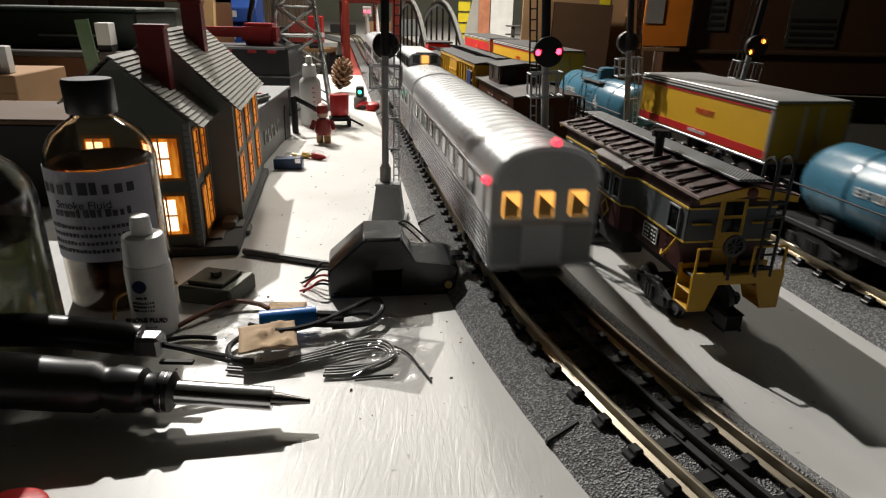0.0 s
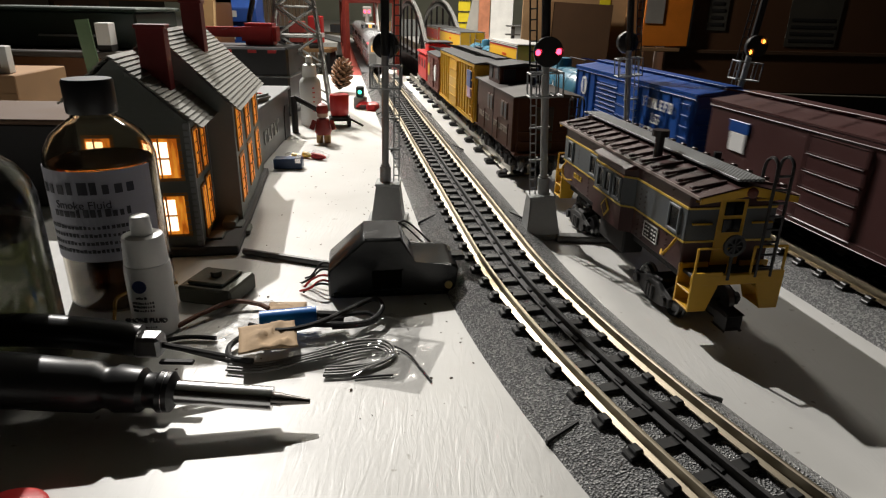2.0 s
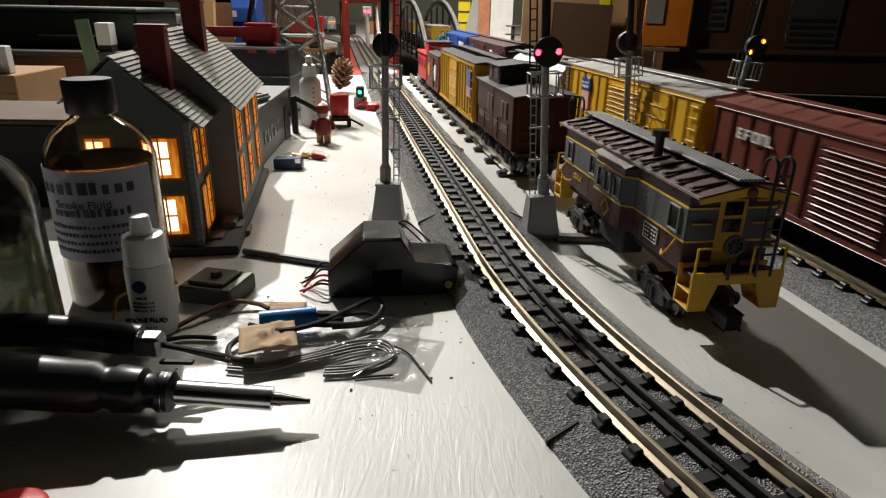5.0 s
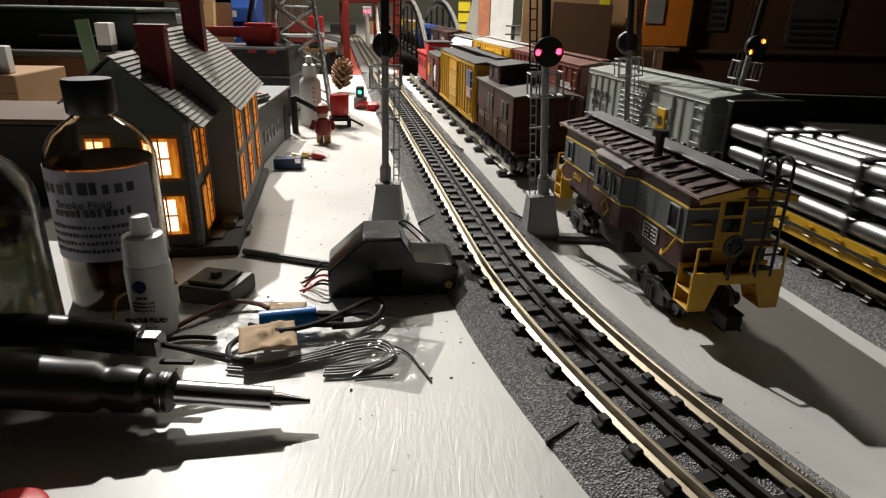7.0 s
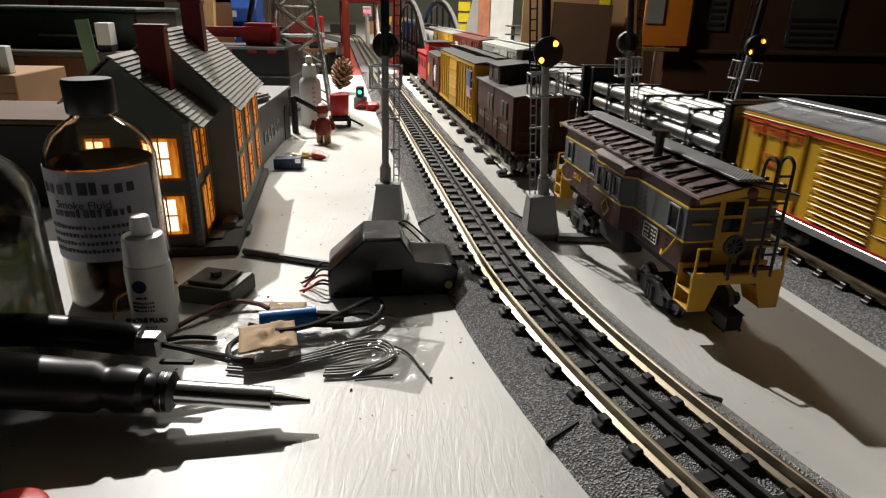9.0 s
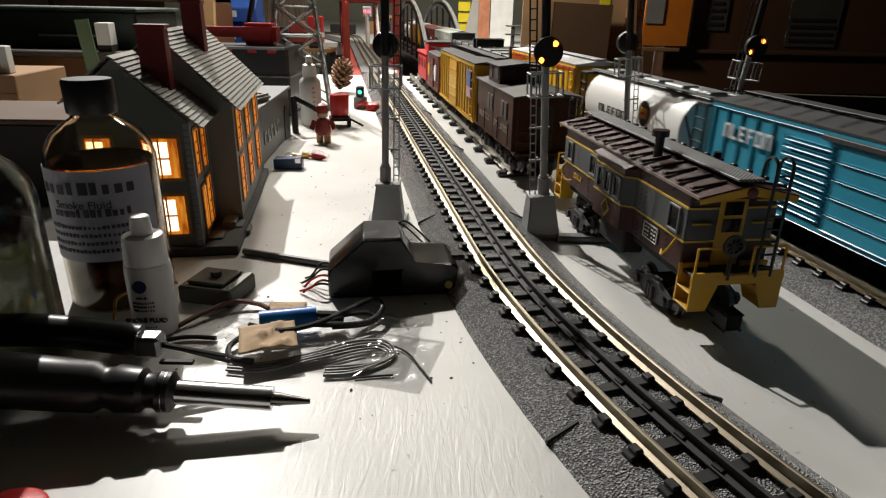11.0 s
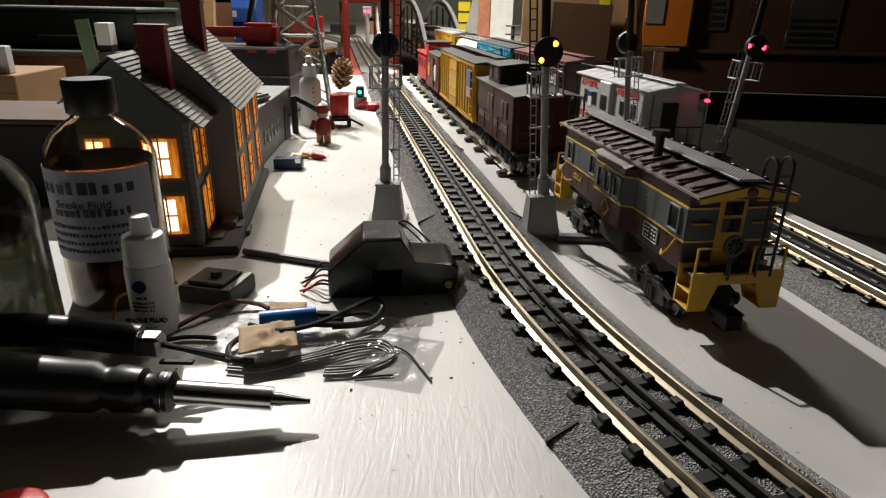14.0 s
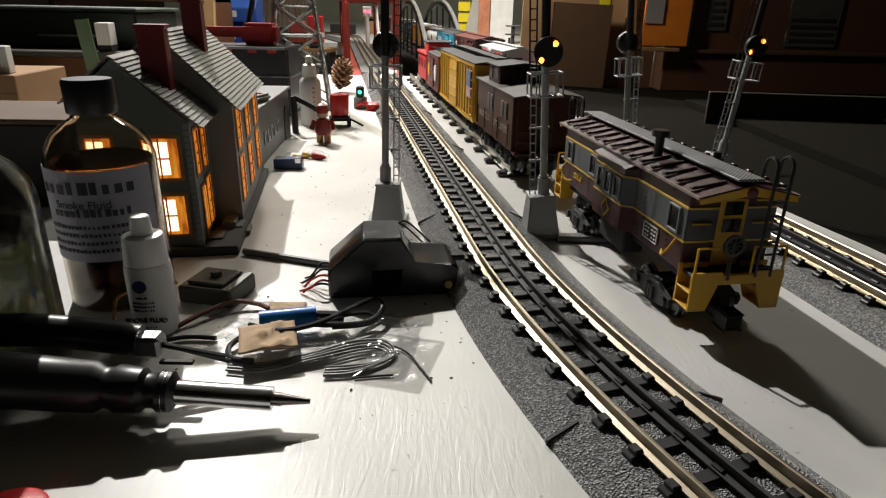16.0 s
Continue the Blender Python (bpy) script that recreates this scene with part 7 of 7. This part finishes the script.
part("body", box(-0.25, 0.16, -0.06, 0.2, 0.0, 0.0840, 0.002), mat("cabinet_brown", (0.16, 0.065, 0.025), 0.5, blotch=30), wc2)
part("top", box(-0.26, 0.17, -0.075, 0.2, 0.0840, 0.0930, 0.002), mat("cabinet_edge", (0.10, 0.09, 0.08), 0.35), wc2, "worn metal-edged cabinet top")
dg = thing("dark_crate", "large dark green crate on the cabinet", "crate", pose(-0.610, 1.1000, 0.0807))
part("body", box(-0.17, 0.115, -0.06, 0.1, 0.0, 0.0560, 0.003), mat("crate_green", (0.012, 0.022, 0.016), 0.5), dg)
part("lid", box(-0.175, 0.120, -0.065, 0.105, 0.0560, 0.0620, 0.002), mat("crate_lid", (0.02, 0.035, 0.025), 0.5), dg)
part("latch", box(-0.04, 0.05, -0.068, -0.064, 0.018, 0.0210), GREYPAINT, dg)
sh = thing("wall_shelf", "dark wooden shelf with boards above the crate", "shelf", pose(-0.86, 1.4500, -0.0125))
for z in (0.165, 0.23, 0.34):
    part("board", box(-0.3, 0.32, -0.03, 0.2, z, z + 0.014, 0.001), mat("shelf_brown", (0.12, 0.05, 0.02), 0.5), sh)
for x in (-0.3, 0.0, 0.306):
    part("upright", box(x, x + 0.014, -0.028, 0.2, 0.0, 0.43, 0.001), mat("shelf_brown", (0.12, 0.05, 0.02), 0.5), sh)
gg = thing("green_glass_strip", "strip of green glass leaning behind the bottle", "glass strip", pose(-0.4370, 0.8000, 0.0, 0, -4.5, 0))
part("strip", box(-0.0085, 0.0085, -0.0015, 0.0015, 0.0, 0.1320, 0.0003), mat("green_glass", (0.16, 0.24, 0.14), 0.15, bump=0.02), gg)
wx = thing("white_carton", "white carton behind the green glass strip", "carton", pose(-0.5060, 1.0000, 0.0807, 0, 0, 8))
part("box", box(-0.0280, -0.008, -0.014, 0.014, 0.0090, 0.0410, 0.0008), WHITE, wx)
part("foot", box(-0.0280, -0.008, -0.014, 0.014, 0.0, 0.0090, 0.0006), MATTE, wx)
for k, (x, z, wd) in enumerate(((-0.60, 0.0, 0.17), (-0.59, 0.062, 0.15), (-0.585, 0.118, 0.14))):
    bc = thing("blue_bin", "blue plastic parts bin in a stack", "bin", pose(x, 1.80, z - 0.0120, 0, 0, 3 * k), "blue bins")
    part("bin", prism([(-0.06, 0.0), (0.06, 0.0), (0.06, 0.058), (-0.03, 0.058), (-0.06, 0.035)], "x", -wd / 2, wd / 2, None, 0.002), mat("bin_blue", (0.02, 0.08, 0.35), 0.4), bc)
    part("label", box(-0.03, 0.02, -0.0615, -0.0600, 0.012, 0.028), WHITE, bc)
lb = thing("timber_offcut", "upright pale timber offcut", "timber", pose(-0.535, 1.45, -0.0125, 0, 4, 0))
part("board", box(-0.012, 0.012, -0.008, 0.008, 0.0, 0.26, 0.001), mat("pale_timber", (0.42, 0.27, 0.13), 0.6), lb)
cg = thing("ribbed_panel", "tan ribbed panel behind the house", "panel", pose(-0.52, 2.15, -0.0505))
bm = bmesh.new()
for k in range(14):
    box(-0.09 + k * 0.013, -0.08 + k * 0.013, -0.004, 0.004, 0.0, 0.42, 0.001, bm)
part("slat", bm, mat("panel_tan", (0.30, 0.23, 0.16), 0.6), cg)
fs = thing("far_shelf", "brown shelf with toys beyond the lattice tower", "shelf", pose(-0.440, 1.95, -0.0505))
part("board", box(-0.10, 0.10, -0.05, 0.05, 0.072, 0.082, 0.001), mat("shelf_tan", (0.30, 0.17, 0.07), 0.5), fs)
for x in (-0.095, 0.085):
    part("support", box(x, x + 0.01, -0.05, 0.05, 0.0, 0.072), MATTE, fs)
for k, (x, ma, ww, hh) in enumerate(((-0.060, MATTE, 0.03, 0.06), (-0.005, BRIDGERED, 0.028, 0.075), (0.050, RED, 0.026, 0.090))):
    ty = thing("toy_car", "small red and black toy wagon on the far shelf", "toy wagon", pose(-0.440 + x, 1.94, 0.0317), "shelf toys")
    part("body", box(-ww / 1.3, ww / 1.3, -0.02, 0.02, 0.014, hh, 0.003), ma, ty)
    part("band", box(-ww / 1.28, ww / 1.28, -0.0205, 0.0205, 0.030, 0.044, 0.001), WHITE if k == 2 else MATTE, ty)
    part("wheel", rod((-0.018, -0.021, 0.008), (0.018, -0.021, 0.008), 0.008, None, 12), MATTE, ty)
for k in range(7):
    far = thing("far_carton", "storage carton on the far board", "carton", pose(-1.35 + k * 0.19, 3.6 + 0.1 * (k % 3), 0.0, 0, 0, 7 * (k % 3)), "far cartons")
    part("carton", box(-0.07, 0.07, -0.05, 0.05, 0.0, 0.05 + 0.018 * ((k * 5) % 4), 0.002), (BLACK, CARD, GREYPAINT, DARKWOOD)[k % 4], far)
    part("tape", box(-0.071, 0.071, -0.006, 0.006, 0.0505 + 0.018 * ((k * 5) % 4), 0.0512 + 0.018 * ((k * 5) % 4)), CARD, far)

# ---------------------------------------------------------------- background on the right
ply = thing("plywood_sheet", "tan plywood sheet leaning upright behind the layout", "plywood", pose(0.0, 1.4950, -0.0120))
part("sheet", box(0.168, 0.470, -0.006, 0.0, 0.0, 0.45, 0.001), mat("plywood_tan", (0.40, 0.25, 0.13), 0.6, vary=0.2, blotch=12), ply)
part("batten", box(0.400, 0.425, -0.020, -0.0065, 0.0, 0.45, 0.001), mat("batten_brown", (0.26, 0.13, 0.05), 0.6), ply)
part("batten", box(0.445, 0.470, -0.026, -0.0065, 0.0, 0.45, 0.001), mat("batten_dark", (0.09, 0.045, 0.02), 0.6), ply)
cs = thing("cardboard_sheet", "brown cardboard sheet leaning against the plywood", "cardboard", pose(0.3200, 1.4550, -0.0120, -3, 2, 0))
part("sheet", box(-0.0980, 0.0380, -0.0025, 0.0025, 0.0, 0.1780, 0.0006), mat("cardboard_dark", (0.095, 0.048, 0.022), 0.85, grain=900), cs)
part("fold", box(-0.1000, -0.0930, -0.0034, -0.0026, 0.0, 0.1780), CARD, cs)
nt2 = thing("yellow_note", "small yellow note pinned to the plywood", "note", pose(0.351, 1.4880, 0.152))
part("paper", box(-0.012, 0.012, -0.0005, 0.0005, 0.0, 0.024), mat("note_yellow", (0.75, 0.65, 0.02), 0.6), nt2)
kb = thing("dark_cabinet", "dark brown cabinet behind the freight line", "cabinet", pose(0.0, 1.4250, -0.0125))
part("body", box(0.478, 1.10, 0.0, 0.07, 0.0, 0.60, 0.002), mat("cabinet_dark", (0.10, 0.045, 0.022), 0.5, blotch=8), kb)
part("shelf_edge", box(0.478, 1.10, -0.006, 0.0, 0.0820, 0.0900, 0.001), mat("shelf_edge", (0.09, 0.05, 0.03), 0.5), kb)
part("orange_panel", box(0.420, 0.520, -0.012, -0.008, 0.0960, 0.46, 0.001), ORANGE, kb, "bright orange painted panel")
part("panel_edge", box(0.520, 0.5240, -0.012, -0.006, 0.0960, 0.46), MATTE, kb)
part("ledge", box(0.420, 0.505, -0.016, -0.009, 0.0850, 0.0930, 0.001), CARD, kb)
part("notice", box(0.4230, 0.4610, -0.0138, -0.0124, 0.1420, 0.46), mat("notice_grey", (0.32, 0.30, 0.28), 0.7), kb, "pale paper notice")
for x0, x1, z0 in ((0.560, 0.602, 0.130), (0.735, 0.845, 0.100)):
    pn = part("poster", box(x0, x1, -0.0022, -0.0004, z0, 0.44), mat("poster_dim", (0.06, 0.055, 0.045), 0.7), kb, "dim paper poster")
    for k in range(4):
        part("print", box(x0 + 0.006, x1 - 0.008 - 0.004 * (k % 2), -0.0032, -0.0024, z0 + 0.010 + 0.014 * k, z0 + 0.016 + 0.014 * k), MATTE, pn)
dp = thing("dark_board", "dark board standing behind the freight line", "board", pose(0.0, 1.05, -0.0125, 0, 0, -6))
part("board", box(0.42, 0.69, -0.004, 0.004, 0.0, 0.050, 0.001), mat("board_olive", (0.022, 0.019, 0.010), 0.6), dp)
wbd = thing("white_board", "bright white board beyond the bridges", "board", pose(0.200, 2.90, 0.0))
part("board", box(-0.012, 0.085, -0.004, 0.004, 0.0, 0.60, 0.001), mat("board_white", (0.85, 0.85, 0.83), 0.6), wbd)
part("brick_strip", box(-0.065, -0.016, -0.004, 0.004, 0.0, 0.30, 0.001), mat("brick_orange", (0.55, 0.22, 0.12), 0.7, vary=0.3, grain=150), wbd, "strip of orange brick-patterned card")
tp = thing("grey_portal", "pale grey curved tunnel card beyond the bridges", "tunnel portal", pose(0.090, 2.95, 0.0))
part("portal", prism([(-0.02, 0.0), (0.06, 0.0), (0.105, 0.22), (0.105, 0.42), (0.060, 0.34), (0.02, 0.20)], "y", -0.004, 0.004), mat("portal_grey", (0.42, 0.41, 0.38), 0.7), tp)
yb = thing("yellow_girder", "yellow girder standing beyond the arch bridge", "girder", pose(0.080, 3.20, 0.0))
part("girder", box(-0.030, 0.028, -0.01, 0.01, 0.0, 0.42, 0.002), mat("girder_yellow", (0.70, 0.55, 0.02), 0.5), yb)
for k in range(5):
    part("rib", box(-0.031, 0.029, -0.0125, -0.0105, 0.03 + 0.05 * k, 0.036 + 0.05 * k), MATTE, yb)
ms = thing("small_signal", "small grey platform post beyond the freight line", "signal post", pose(0.2050, 2.05, -0.05))
part("post", rod((0, 0, 0), (0, 0, 0.150), 0.006, None, 8), GREYPAINT, ms)
for z in (0.125, 0.150):
    part("platform", box(-0.022, 0.022, -0.018, 0.018, z, z + 0.004), GREYPAINT, ms)
fp = thing("far_post", "white post signal between the rails' far end", "signal post", pose(-0.300, 2.45, -0.001))
part("post", rod((0, 0, 0), (0, 0, 0.130), 0.008, None, 8), WHITE, fp)
part("head", box(-0.016, 0.016, -0.006, 0.006, 0.115, 0.150, 0.002), WHITE, fp)
for x in (-0.008, 0.008):
    part("lamp", lathe([(0.0050, 0), (0.0030, 0.003)], 10, None, pose(x, -0.006, 0.132, 90, 0, 0)), LAMP_RED, fp, "distant glowing red lamp")

# ---------------------------------------------------------------- movement


def interpolate(table, t):
    """Smooth distance travelled at t, from (seconds, metres) pairs."""
    for i in range(len(table) - 1):
        (t0, d0), (t1, d1) = table[i], table[i + 1]
        if t <= t1:
            va = (table[i + 1][1] - table[max(i - 1, 0)][1]) / (table[i + 1][0] - table[max(i - 1, 0)][0])
            j = min(i + 2, len(table) - 1)
            vb = (table[j][1] - d0) / (table[j][0] - t0)
            k, u = t1 - t0, (t - t0) / (t1 - t0)
            return d0 * (2 * u ** 3 - 3 * u * u + 1) + k * va * (u ** 3 - 2 * u * u + u) + d1 * (3 * u * u - 2 * u ** 3) + k * vb * (u ** 3 - u * u)
    return table[-1][1]


FREIGHT_RUN = [(0.0, 0.0), (0.6, 0.181), (1.5, 0.453), (3.0, 0.906), (4.0, 1.208), (5.5, 1.648), (6.6, 1.953), (7.0, 2.060), (8.2, 2.379), (9.2, 2.645), (10.4, 3.005), (11.5, 3.335), (12.5, 3.603), (14.5, 4.121), (16.0, 4.51)]
TAIL_RUN = [(0.0, -0.083), (0.3, 0.065), (0.6, 0.215), (1.0, 0.425), (1.5, 0.705), (1.8, 0.93), (3.3, 1.90), (4.0, 2.45), (6.0, 3.80), (8.0, 4.40), (9.0, 4.45), (16.0, 4.45)]


def motions():
    times = [k * 0.25 for k in range(65)]
    for car, mid in FREIGHT_CARS:
        walk(car, [(t, on_line(freight_line, mid + interpolate(FREIGHT_RUN, t))) for t in times])
    for k, car in enumerate((TAIL, DOME, LEAD, LEAD_TWO)):
        walk(car, [(t, on_line(passenger_line, 0.163 + 0.334 * k + interpolate(TAIL_RUN, t))) for t in times])
    near = Vector((0.0022, -0.00885, 0.1285))

    def turned(deg):
        return Matrix.Translation(near) @ pose(0, 0, 0, 0, -deg, 0)
    walk(PLATE_NEAR, [(0.0, turned(0)), (8.70, turned(0)), (8.80, turned(47)), (16.0, turned(47))])
    walk(PLATE_FAR, [(0.0, turned(47)), (2.15, turned(47)), (2.25, turned(0)), (2.6, turned(0)), (2.7, turned(47)), (6.1, turned(47)), (6.2, turned(0)), (6.4, turned(0)), (6.5, turned(47)),
                     (13.25, turned(47)), (13.35, turned(0)), (14.85, turned(0)), (14.93, turned(47)), (16.0, turned(47))])


motions()
